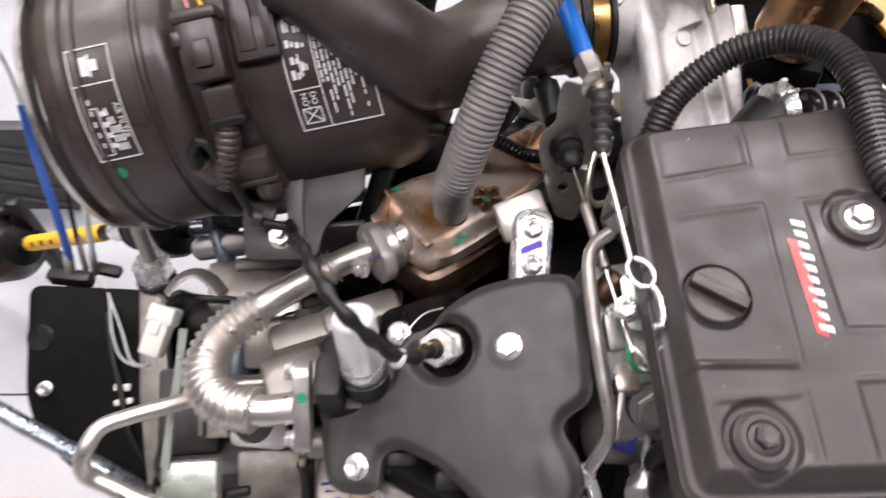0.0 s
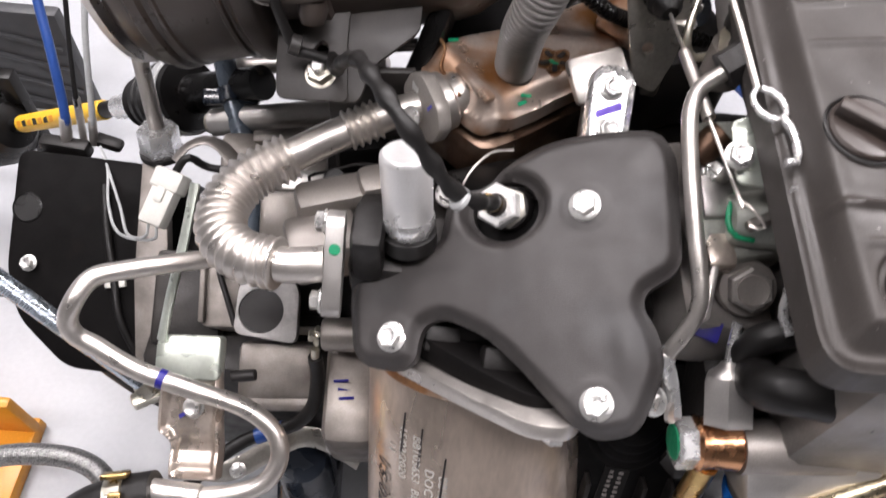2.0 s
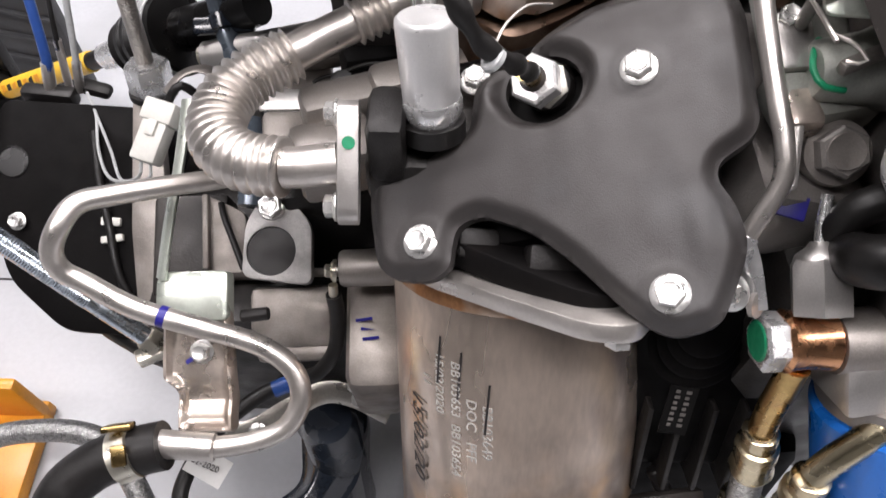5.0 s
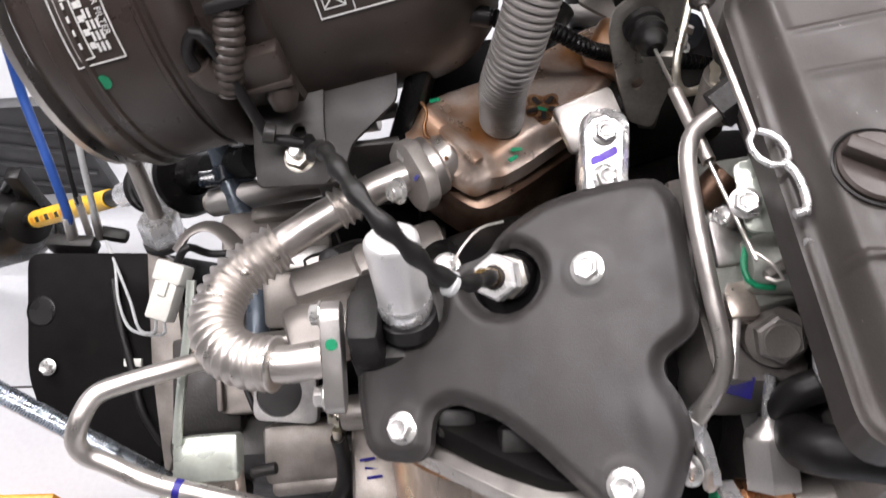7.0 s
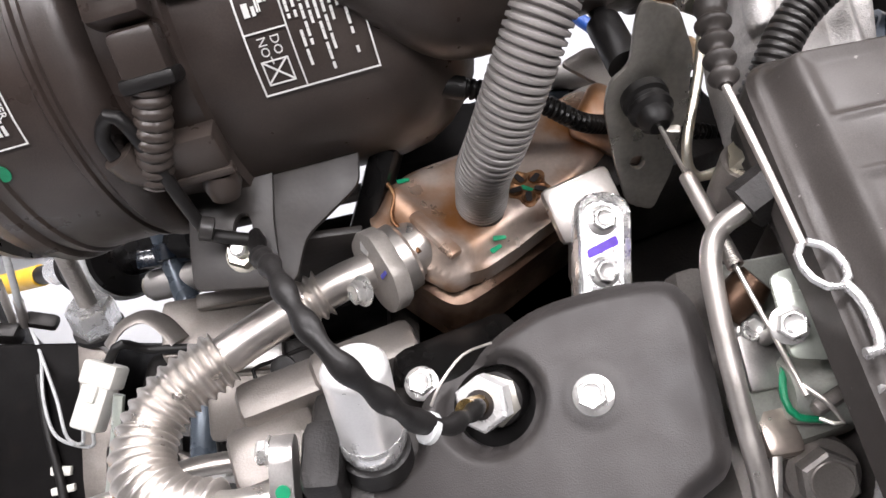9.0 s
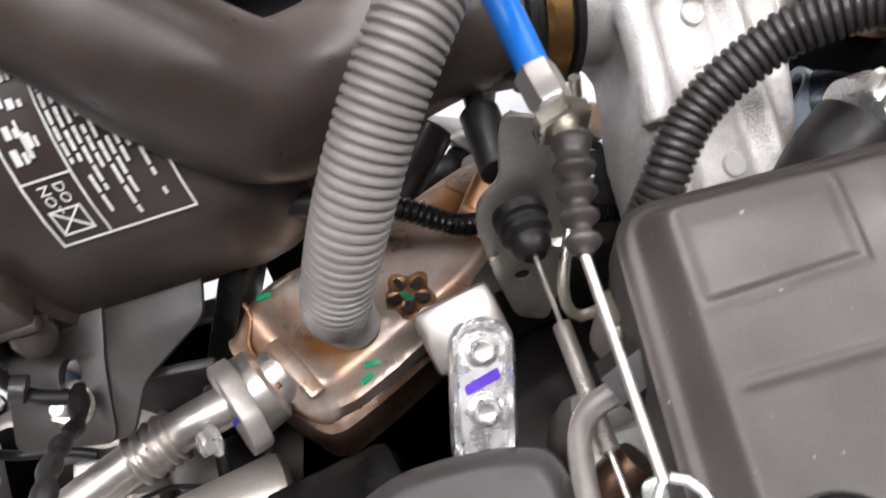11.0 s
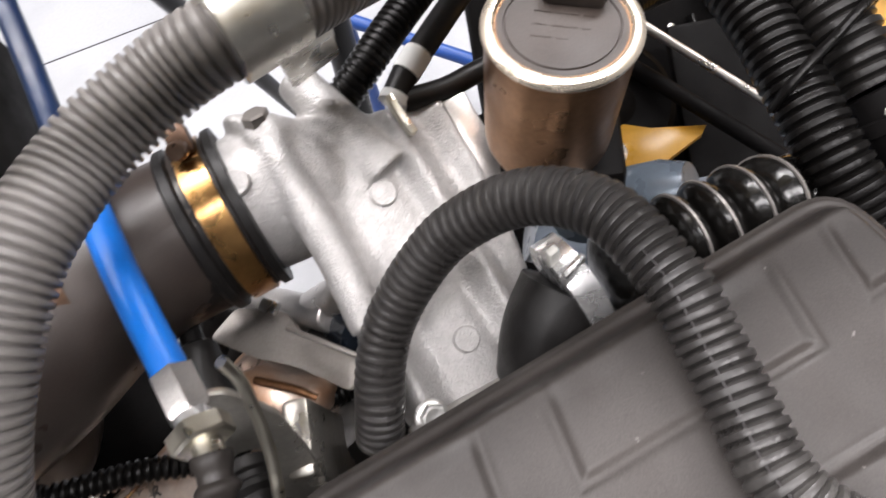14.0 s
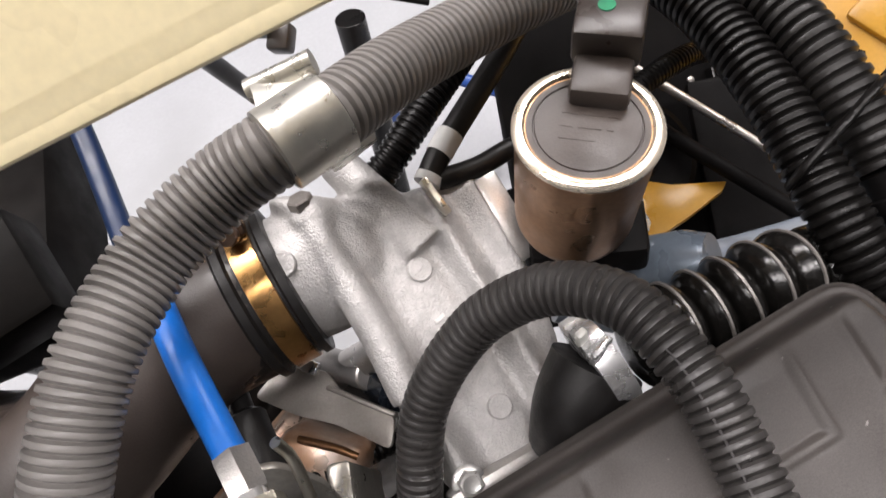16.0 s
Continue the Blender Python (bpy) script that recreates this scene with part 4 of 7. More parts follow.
part("plug_tail", rbox(lm2.translation, (0.018, 0.020, 0.013), 0.003, lm2), M_PLASTIC, plug)
part("tape_band", rbox(lm2 @ V(0, -0.009, 0), (0.021, 0.006, 0.015), 0.002, lm2), M_RUBBER, plug)
part("sleeve", ribbed([air_at(s, a, 0.091).translation for s, a in ((-0.021, 24), (-0.025, 16), (-0.031, 8), (-0.037, 1))], 0.0072, 0.0042, 0.0012, 22, 5), M_PLASTIC, loom)
part("collar", tube([air_at(s, a, 0.090).translation for s, a in ((-0.036, 2), (-0.042, -4), (-0.045, -9))], 0.0066, 18), M_PLASTIC, loom)
part("tail", tube([air_at(-0.046, -9, 0.091).translation, air_at(-0.046, -15, 0.091).translation, air_at(-0.035, -18, 0.094).translation, (-0.112, 0.262, 0.541), (-0.103, 0.258, 0.538), (-0.094, 0.258, 0.535)], 0.0028, 12), M_RUBBER, loom)
cb = air_at(-0.020, 3, 0.086)
block = part("clip_block", rbox(cb.translation, (0.025, 0.018, 0.012), 0.0025, cb), M_PLASTIC, loom)
part("clip_bar", rbox(cb @ V(0.0, -0.010, 0.004), (0.026, 0.004, 0.005), 0.001, cb), M_PLASTIC, block)
part("clip_foot", lathe(cb @ V(0.004, -0.018, 0.0), (0, -0.3, -1), [(-0.004, 0.007), (0.002, 0.008), (0.008, 0.006)], 18), M_PLASTIC, block)
part("tie", lathe((-0.110, 0.261, 0.540), (0.8, 0.0, -0.3), [(-0.003, 0.003), (-0.0025, 0.0052), (0.0025, 0.0052), (0.003, 0.003)], 14), M_DARKHOSE, loom)
M_PINK = mat("pink_wire", (0.55, 0.22, 0.25), 0.45)
for k, (material, ds) in enumerate(((M_STICKER, 0.004), (M_PINK, -0.003))):
    part("wire", tube([air_at(-0.021 + ds, 58, 0.094).translation, air_at(-0.024 + ds, 66, 0.096).translation, air_at(-0.034 + ds, 78, 0.093).translation, air_at(-0.040 + ds, 95, 0.089).translation], 0.0012, 8), material, loom)

# ---- grey conduit arching over ----
GREY = [(0.0052, 0.2850, 0.5180), (0.0050, 0.2784, 0.5379), (0.0051, 0.2697, 0.5565), (0.0092, 0.2636, 0.5792), (0.0178, 0.2684, 0.6091), (0.0297, 0.2841, 0.6338), (0.0436, 0.3036, 0.6516), (0.0592, 0.3291, 0.6609), (0.0790, 0.3530, 0.6620),
        (0.1040, 0.3660, 0.6650), (0.1240, 0.3690, 0.6685), (0.1390, 0.3740, 0.6665), (0.1516, 0.3835, 0.6614), (0.1630, 0.3935, 0.6553), (0.1810, 0.4080, 0.6450), (0.2230, 0.4322, 0.6272), (0.3005, 0.4702, 0.5947)]
conduit = thing("grey_conduit", (0.006, 0.286, 0.50), "grey corrugated conduit arching over the engine", "conduit")
part("hose", ribbed(GREY, 0.0118, 0.0031, 0.0018, 36, 8), M_GREYHOSE, conduit)
part("cut_end", tube([(0.0060, 0.2855, 0.5070), (0.0058, 0.2840, 0.5160)], 0.0100, 24), M_RUBBER, conduit, "dark open end")
pclip = thing("hose_clip", (0.134, 0.384, 0.630), "silver zinc saddle clip round the conduit", "hose clip")
cax = V(0.93, 0.34, -0.07).normalized()
cc = V(0.1335, 0.3715, 0.6680)
part("saddle", lathe(cc, cax, [(-0.0110, 0.0119), (-0.0105, 0.0132), (0.0105, 0.0132), (0.0110, 0.0119)], 40), M_WZINC, pclip)
ear_a, ear_b = V(0.1211, 0.3932, 0.6700), V(0.1433, 0.3905, 0.6740)
part("ear", sweep([ear_a.lerp(ear_b, k / 8) for k in range(9)], 0.0042, 18, flat=0.75), M_WZINC, pclip, "curled tab of the clip")
part("ear_web", rbox((0.1325, 0.3862, 0.6715), (0.020, 0.012, 0.002), 0.0008, frame_of((0, 0, 0), (0.1, -0.1, 0.95), (1, 0.0, 0.1))), M_WZINC, pclip)
part("foot", rbox((0.1420, 0.3870, 0.6370), (0.020, 0.0025, 0.044), 0.001, frame_of((0, 0, 0), (0.05, -0.55, 0.83), (0.93, 0.34, 0))), M_WZINC, pclip)

# ---- intake manifold ----
MAN_N = V(0.2019, -0.4701, 0.8592).normalized()
MAN_M = frame_of((0.147, 0.348, 0.5845), MAN_N, (1, 0.0, 0))
inv = MAN_M.inverted()


def man_uv(*pts):
    return [tuple((inv @ V(p)).xy) for p in pts]


man_loop = rounded(man_uv((0.104, 0.398, 0.622), (0.118, 0.395, 0.615), (0.149, 0.388, 0.602), (0.181, 0.390, 0.598), (0.188, 0.359, 0.582), (0.188, 0.322, 0.562), (0.172, 0.280, 0.545),
                          (0.130, 0.280, 0.553), (0.124, 0.312, 0.572), (0.1225, 0.345, 0.591), (0.112, 0.357, 0.599)), 0.006, 4)


def man_height(x, y, d):
    z = -0.012 * (1 - np.sqrt(np.clip(1 - (1 - np.clip(d / 0.010, 0, 1)) ** 2, 0, 1)))
    z = z + 0.0058 * np.exp(-((x + 0.0225 + 0.12 * y) / 0.0058) ** 2)
    z = z - 0.0012 * np.exp(-((x + 0.0110 + 0.14 * y) / 0.0040) ** 2)
    z = z - 0.0018 * np.exp(-((x - 0.0105 + 0.17 * y) / 0.0028) ** 2)
    z = z + 0.0050 * np.exp(-((x - 0.0190 + 0.19 * y) / 0.0040) ** 2) * step(-0.072, -0.050, y)
    z = z - 0.0014 * np.exp(-((x - 0.0275 + 0.17 * y) / 0.0030) ** 2)
    z = z + 0.0038 * np.exp(-((x - 0.0375 + 0.15 * y) / 0.0042) ** 2)
    return z


intake = thing("intake_manifold", (0.147, 0.34, 0.50), "bright sand-cast aluminium intake manifold with ribs and round pads", "manifold")
blend = relief(MAN_M, [man_loop], man_height, 0.0017, 0.030)
bmesh.ops.holes_fill(blend, edges=[e for e in blend.edges if len(e.link_faces) == 1], sides=0)
for piece in (lathe((0.096, 0.379, 0.587), (1, 0.02, 0.0), [(-0.012, 0.0262), (0.016, 0.0262), (0.026, 0.0250), (0.036, 0.020), (0.05, 0.008)], 48),
              lathe((0.1500, 0.3720, 0.5890), (-0.40, 0.84, 0.36), [(-0.004, 0.0125), (0.010, 0.0108), (0.020, 0.0090), (0.046, 0.0079), (0.048, 0.0068), (0.048, 0)], 40),
              lathe((0.1165, 0.381, 0.598), (0, 0.3, 0.8), [(0, 0.0100), (0.008, 0.0088), (0.016, 0.0070), (0.018, 0.0058), (0.018, 0)], 28),
              sweep(curve([(0.1165, 0.386, 0.610), (0.1185, 0.374, 0.6075), (0.1215, 0.358, 0.5995), (0.1245, 0.340, 0.5895), (0.1265, 0.318, 0.578)], 0.003), 0.0068, 20)):
    scratch = bpy.data.meshes.new("scratch")
    piece.to_mesh(scratch)
    blend.from_mesh(scratch)
    bpy.data.meshes.remove(scratch)
casting = part("casting", blend, M_ALU_BRIGHT, intake, sharp=70)
fuse = casting.modifiers.new("fuse", "REMESH")
fuse.mode = "VOXEL"
fuse.voxel_size = 0.0011
fuse.use_smooth_shade = True
soft_edges = casting.modifiers.new("soft_edges", "SMOOTH")
soft_edges.factor = 0.5
soft_edges.iterations = 7
for uv in (V(0.0, 0.0131, 0), V(0.0085, -0.0453, 0)):
    z = float(man_height(np.array(uv.x), np.array(uv.y), np.array(0.02)))
    part("round_pad", lathe(MAN_M @ V(uv.x, uv.y, z - 0.002), MAN_N, [(0, 0.0050), (0.003, 0.0048), (0.0035, 0.0043), (0.0035, 0)], 28), M_ALU_BRIGHT, intake)
part("round_pad", lathe((0.1030, 0.3700, 0.6117), (0, -0.35, 0.94), [(-0.003, 0.0050), (0.0008, 0.0049), (0.0013, 0.0044), (0.0013, 0)], 28), M_ALU_BRIGHT, intake)
part("plug", hex_head((0.116, 0.3895, 0.6145), (0, 0.3, 0.8), 0.0085, 0.004), M_ALU_DULL, intake)
rim_m = frame_of((0.1845, 0.371, 0.5835), MAN_N, (0.005, -0.027, -0.016))
part("end_flange", rbox(rim_m.translation, (0.036, 0.010, 0.014), 0.0015, rim_m), M_ALU, intake)
part("sensor_clip", rbox((0.1625, 0.377, 0.6055), (0.0028, 0.016, 0.006), 0.0006, frame_of((0, 0, 0), MAN_N, (1, 0.3, 0))), M_YZINC, intake)
part("lower_flange", rbox((0.151, 0.286, 0.552), (0.052, 0.014, 0.012), 0.003, frame_of((0, 0, 0), MAN_N, (1, 0.1, 0))), M_ALU, intake)
flange_bolt((0.135, 0.288, 0.5595), MAN_N, 0.0085, intake, spin=14)
for i, w in enumerate((0.0045, 0.003, 0.005)):
    part("cast_mark", plate(MAN_M @ pose(-0.002, -0.008 - 0.0035 * i, 0.0012, 0, 0, 20), [(0, 0), (w, 0), (w, 0.0015), (0, 0.0015)], 0.0006), M_ALU, intake)

# ---- bronze actuator can on a black base ----
can = thing("egr_valve", (0.216, 0.360, 0.55), "bronze passivated valve can with a black plastic top", "valve")
cup = V(0.110, -0.075, 0.99).normalized()
cb = V(0.2065, 0.3540, 0.5935)
part("shell", lathe(cb, cup, [(0, 0.0185), (0.001, 0.0198), (0.004, 0.0208), (0.007, 0.0213), (0.050, 0.0222), (0.0532, 0.0228), (0.0542, 0.0224), (0.0540, 0.0188), (0.0520, 0.0183), (0.0520, 0.0)], 64), M_BRONZE, can)
part("rolled_rim", lathe(cb + cup * 0.0525, cup, [(-0.0012, 0.0224), (0.0002, 0.0232), (0.0014, 0.0232), (0.0024, 0.0224), (0.0028, 0.0212), (0.0026, 0.0200), (0.0016, 0.0192), (0.0, 0.0190)], 64, caps=False), M_RIM, can, "polished gold rolled edge")
part("top_disc", lathe(cb + cup * 0.0528, cup, [(0, 0.0191), (0.0012, 0.0190), (0.0012, 0.0168), (0.0007, 0.0166), (0.0007, 0.0162), (0.0012, 0.0160), (0.0012, 0.0)], 56), M_PLASTIC, can, "black plastic disc")
dm = frame_of(cb + cup * 0.0542, cup, (0.85, -0.5, 0))
for row, widths in ((0.0040, (0.005, 0.006, 0.003)), (-0.0010, (0.004, 0.007, 0.002)), (-0.0055, (0.006, 0.003))):
    u = -0.0085
    for w in widths:
        part("raised_print", plate(dm, [(u, row), (u + w, row), (u + w, row + 0.0016), (u, row + 0.0016)], 0.0004), M_PLASTIC, can)
        u += w + 0.0016
sock = part("socket", rbox((0.2238, 0.3640, 0.6500), (0.0185, 0.022, 0.0085), 0.0022, (0, 5, -32)), M_PLASTIC, can)
part("plug", rbox((0.2320, 0.3760, 0.6560), (0.0215, 0.022, 0.014), 0.002, (0, 5, -32)), M_PLASTIC, sock)
part("green_dot", plate(frame_of((0.2318, 0.3775, 0.6634), (0.08, 0, 1)), circle(0, 0, 0.0028, 12), 0.0004), M_GREEN, sock, "green paint dot")
part("base", rbox((0.212, 0.355, 0.5780), (0.044, 0.032, 0.018), 0.004, (0, 0, -20)), M_DULLBLACK, can, "rough black base casting")
part("base_lug", rbox((0.196, 0.372, 0.575), (0.022, 0.018, 0.022), 0.004, (0, 0, -20)), M_DULLBLACK, can)
flange_bolt((0.2325, 0.356, 0.5655), (0.7, -0.2, 0.6), 0.0085, can, spin=5)
part("under_pipe", lathe((0.222, 0.348, 0.545), (0.5, -0.3, 0.3), [(-0.02, 0.014), (0.03, 0.014), (0.04, 0.011)], 24), M_BLUESTEEL, can)

# ---- dark loop conduit over the cover ----
loopc = thing("wiring_conduit", (0.125, 0.285, 0.56), "dark grey corrugated wiring conduit looping over the valve cover", "conduit")
part("hose", ribbed([(0.1160, 0.2870, 0.560), (0.1215, 0.2940, 0.5740), (0.1267, 0.3024, 0.5830), (0.1345, 0.3108, 0.5915), (0.1476, 0.3174, 0.6026), (0.1640, 0.3200, 0.6148), (0.1842, 0.3139, 0.6270), (0.1998, 0.2970, 0.6345), (0.2068, 0.2725, 0.6330), (0.2080, 0.2559, 0.6285),
                     (0.2078, 0.2400, 0.6255), (0.2076, 0.2270, 0.6236), (0.2100, 0.2170, 0.6226), (0.2175, 0.2070, 0.6215), (0.2330, 0.1950, 0.6203), (0.2500, 0.1800, 0.6188), (0.2620, 0.1600, 0.6168)], 0.0083, 0.0032, 0.0013, 30, 8), M_DARKHOSE, loopc)
slit_off = V(-0.45, -0.10, 0.88).normalized() * 0.0077
part("slit", tube([V(p) + slit_off for p in ((0.2050, 0.2800, 0.6342), (0.2068, 0.2725, 0.6330), (0.2080, 0.2559, 0.6285), (0.2078, 0.2400, 0.6255), (0.2076, 0.2270, 0.6236), (0.2100, 0.2170, 0.6226))], 0.0005, 8), M_INK, loopc, "dark slit along the conduit")
conn = thing("white_connector", (0.216, 0.127, 0.609), "white plastic connector block at the cover edge", "connector")
part("block", rbox((0.216, 0.127, 0.612), (0.016, 0.018, 0.012), 0.002, (0, 0, -20)), M_WHITE, conn)
part("wire", tube([(0.216, 0.122, 0.612), (0.222, 0.110, 0.610), (0.235, 0.10, 0.606)], 0.0015, 8), M_WHITE, conn)
thin = thing("thin_conduit", (0.09, 0.29, 0.55), "thin black corrugated wiring sleeve behind the cable bracket", "conduit")
part("hose", ribbed([(-0.004, 0.3108, 0.564), (0.0116, 0.3108, 0.5600), (0.0319, 0.3109, 0.5529), (0.0520, 0.3105, 0.5400), (0.0689, 0.3205, 0.5270), (0.0861, 0.3240, 0.5190), (0.1048, 0.3277, 0.5150), (0.1280, 0.3290, 0.5080)], 0.0046, 0.0030, 0.0010, 20, 6), M_BLACKHOSE, thin)
part("tape_end", rod((-0.012, 0.3108, 0.566), (0.000, 0.3108, 0.5630), 0.0052, 16), M_RUBBER, thin, "black tape wrap")
part("sleeve_clip", lathe((0.0760, 0.3225, 0.5230), (0.9, 0.2, -0.4), [(-0.0025, 0.005), (-0.002, 0.0066), (0.002, 0.0066), (0.0025, 0.005)], 18), M_RUBBER, thin)

# ---- breather hose with ribs behind the cover ----
breather = thing("breather_hose", (0.23, 0.305, 0.57), "shiny black bellows hose with wire rings behind the cover", "hose")
b_ax = [(0.176, 0.288, 0.560), (0.182, 0.295, 0.574), (0.192, 0.303, 0.582), (0.206, 0.305, 0.577), (0.235, 0.308, 0.572), (0.262, 0.311, 0.569), (0.282, 0.312, 0.560), (0.294, 0.306, 0.545)]
part("elbow", sweep(curve(b_ax[:3], 0.003), 0.0165, 32), M_RUBBER, breather)
bpath = curve(b_ax[3:], 0.0008)
part("bellows", sweep(bpath, [0.0105 + 0.0072 * abs(math.sin(i * 0.0008 / 0.0120 * math.pi)) ** 0.6 for i in range(len(bpath))], 32), M_BELLOWS, breather)
for i in range(7, len(bpath) - 8, round(0.0120 / 0.0008)):
    d = (bpath[i + 4] - bpath[i]).normalized()
    part("wire_ring", lathe(bpath[i], d, [(-0.0008, 0.0165), (-0.0005, 0.0183), (0.0005, 0.0183), (0.0008, 0.0165)], 28), M_HEAD, breather)
clampb = part("spring_clamp", lathe((0.1935, 0.3040, 0.5825), (0.95, 0.2, 0.1), [(-0.0045, 0.0166), (-0.0042, 0.0178), (0.0042, 0.0178), (0.0045, 0.0166)], 36), M_CHROME, breather, "bright spring clamp")
part("clamp_ear", rbox((0.1885, 0.306, 0.602), (0.004, 0.003, 0.009), 0.0009, (0, 0, 20)), M_WHITE, clampb)
part("clamp_ear", rbox((0.1925, 0.300, 0.601), (0.010, 0.0025, 0.006), 0.0009, (0, 10, 30)), M_CHROME, clampb)

# ---- large black conduits beyond the cover ----
TWIN_A = [(0.2797, 0.4826, 0.5978), (0.2913, 0.4171, 0.6006), (0.2931, 0.3736, 0.5971), (0.2925, 0.3415, 0.5894), (0.2927, 0.3111, 0.5797), (0.2992, 0.2784, 0.5624), (0.3079, 0.2294, 0.5344), (0.3146, 0.1584, 0.4985)]
TWIN_B = [(0.3058, 0.4668, 0.6065), (0.3152, 0.3909, 0.6013), (0.3187, 0.3498, 0.5893), (0.3194, 0.3310, 0.5816)]
for k, (pts, r) in enumerate(((TWIN_A, 0.0112), (TWIN_B, 0.0122))):
    c = thing("black_conduit", pts[-1], "large black corrugated conduit tied to its twin", "conduit", "twin black conduits")
    part("hose", ribbed(pts, r, 0.0041 + 0.0006 * k, 0.0016, 32, 8), M_BLACKHOSE if k == 0 else M_MIDHOSE, c)
    part("end_cuff", rod(pts[-1], V(pts[-1]) + V(0.003, -0.022, -0.012), r - 0.0012, 24), M_DULLBLACK, c)
    if k:
        cuff_end = V(pts[-1]) + V(0.003, -0.022, -0.012)
        part("cuff_ring", lathe(V(pts[-1]) + V(0.001, -0.008, -0.0044), (0.12, -0.87, -0.48), [(0, 0.0110), (0.0005, 0.0128), (0.0055, 0.0128), (0.006, 0.0110)], 28), M_DULLBLACK, c)
        part("latch", rbox(V(pts[-1]) + V(-0.003, -0.014, 0.0050), (0.007, 0.0045, 0.003), 0.0008, (-28, 0, -10)), M_WHITE, c, "bright metal latch")
        part("latch", rbox(V(pts[-1]) + V(0.000, -0.024, -0.0010), (0.006, 0.0035, 0.003), 0.0008, (-28, 0, -10)), M_WHITE, c, "bright metal latch")
        part("tail_plug", rbox(cuff_end + V(0.002, -0.010, -0.006), (0.022, 0.022, 0.016), 0.003, (-28, 0, -8)), M_RUBBER, c)
tie = thing("cable_tie", (0.305, 0.34, 0.59), "black cable tie round the twin conduits", "cable tie")
ta, tb = V(0.2926, 0.3400, 0.5889), V(0.3185, 0.3520, 0.5900)
ts = (tb - ta).normalized()
tu = V(-0.35, -0.35, 0.87)
tu = (tu - ts * tu.dot(ts)).normalized()
part("strap", sweep(curve([ta - ts * 0.0125, ta - ts * 0.009 + tu * 0.009, ta + tu * 0.0128, ta.lerp(tb, 0.5) + tu * 0.0118, tb + tu * 0.0137, tb + ts * 0.010 + tu * 0.010, tb + ts * 0.0138], 0.002), 0.0028, 10, flat=0.6), M_BLACKHOSE, tie)
part("tail", sweep(curve([tb + ts * 0.010 + tu * 0.010, tb + ts * 0.020 + tu * 0.0105, tb + ts * 0.032 + tu * 0.0120], 0.002), 0.0024, 10, flat=0.6), M_BLACKHOSE, tie)

# ---- cable bracket with throttle cables ----
cb_m = frame_of((0.070, 0.2935, 0.565), (0.03, -0.95, 0.28), (1, 0.05, 0))
cable_bracket = thing("cable_bracket", (0.07, 0.28, 0.53), "olive zinc cable bracket holding two cables", "bracket")
part("plate", plate(cb_m, rounded([(-0.002, 0.042), (-0.004, 0.034), (-0.0045, 0.016), (-0.0125, 0.009), (-0.0135, -0.003), (-0.007, -0.029), (0.0, -0.050), (0.0125, -0.055), (0.019, -0.035), (0.0215, -0.006), (0.021, 0.019), (0.0125, 0.038)], 0.004), 0.003, [circle(0.003, -0.029, 0.0032, 14), circle(0.0035, 0.0005, 0.0068, 18, 0.0078)], 0.0006), M_BRACKET, cable_bracket)
part("back_web", rbox((0.088, 0.305, 0.525), (0.010, 0.028, 0.06), 0.002, (8, 0, -10)), M_BRACKET, cable_bracket)
part("fork", tube([(0.0885, 0.306, 0.6175), (0.0895, 0.302, 0.606), (0.0875, 0.285, 0.588), (0.081, 0.262, 0.570), (0.085, 0.255, 0.560), (0.098, 0.258, 0.560)], 0.0020, 10), M_YZINC, cable_bracket)

cable_b = thing("blue_cable", (0.076, 0.30, 0.60), "bright blue throttle cable with a hexagon adjuster", "cable")
B1, B2 = V(0.0778, 0.298, 0.6206), V(0.060, 0.372, 0.626)
bd = (B1 - B2).normalized()
part("sheath", tube([(0.0540, 0.3880, 0.6240), B2, (0.0685, 0.338, 0.627), B1 - bd * 0.004], 0.0053, 24), M_BLUE, cable_b)
part("bare_cable", tube([(0.0530, 0.3920, 0.6235), (0.0470, 0.4309, 0.6282), (0.0363, 0.5178, 0.6491), (0.0138, 0.6647, 0.6407), (-0.02, 0.80, 0.60)], 0.0045, 16), M_NAVYCABLE, cable_b, "navy outer cable")
part("ferrule", hex_head(B1 - bd * 0.008, bd, 0.0115, 0.014), M_ALU, cable_b, "matt grey hexagon ferrule")
part("collar", lathe(B1 + bd * 0.005, bd, [(0, 0.0052), (0.005, 0.0052)], 20), M_CHROME, cable_b)
part("lock_nut", hex_head(B1 + bd * 0.0095, bd, 0.0155, 0.0055, spin=20), M_YZINC, cable_b)
part("thread", lathe(B1 + bd * 0.014, bd, [(0, 0.0042), (0.006, 0.0042)], 18), M_YZINC, cable_b)
RB0 = B1 + bd * 0.018
RB1 = V(0.0795, 0.246, 0.612)
rp = curve([RB0, RB0.lerp(RB1, 0.5) + V(0, 0, -0.001), RB1], 0.0008)
part("boot", sweep(rp, [0.0054 + (0.0013 if i > 8 else 0.0004) * math.sin(i * 0.0008 / 0.0074 * 2 * math.pi) - 0.0018 * i / len(rp) for i in range(len(rp))], 22), M_BOOT, cable_b, "black ribbed rubber boot")
part("inner_rod", tube([RB1, (0.0830, 0.217, 0.6080), (0.0868, 0.188, 0.6025)], 0.0014, 10), M_STEEL, cable_b)
loop_path = [(0.0868, 0.1890, 0.6025), (0.0846, 0.1845, 0.6015), (0.0862, 0.1780, 0.6010), (0.0905, 0.1742, 0.6010), (0.0955, 0.1756, 0.6010), (0.0968, 0.1815, 0.6012), (0.0942, 0.1872, 0.6018), (0.0885, 0.1893, 0.6023)]
part("end_loop", tube(loop_path, 0.0012, 10), M_CHROME, cable_b)
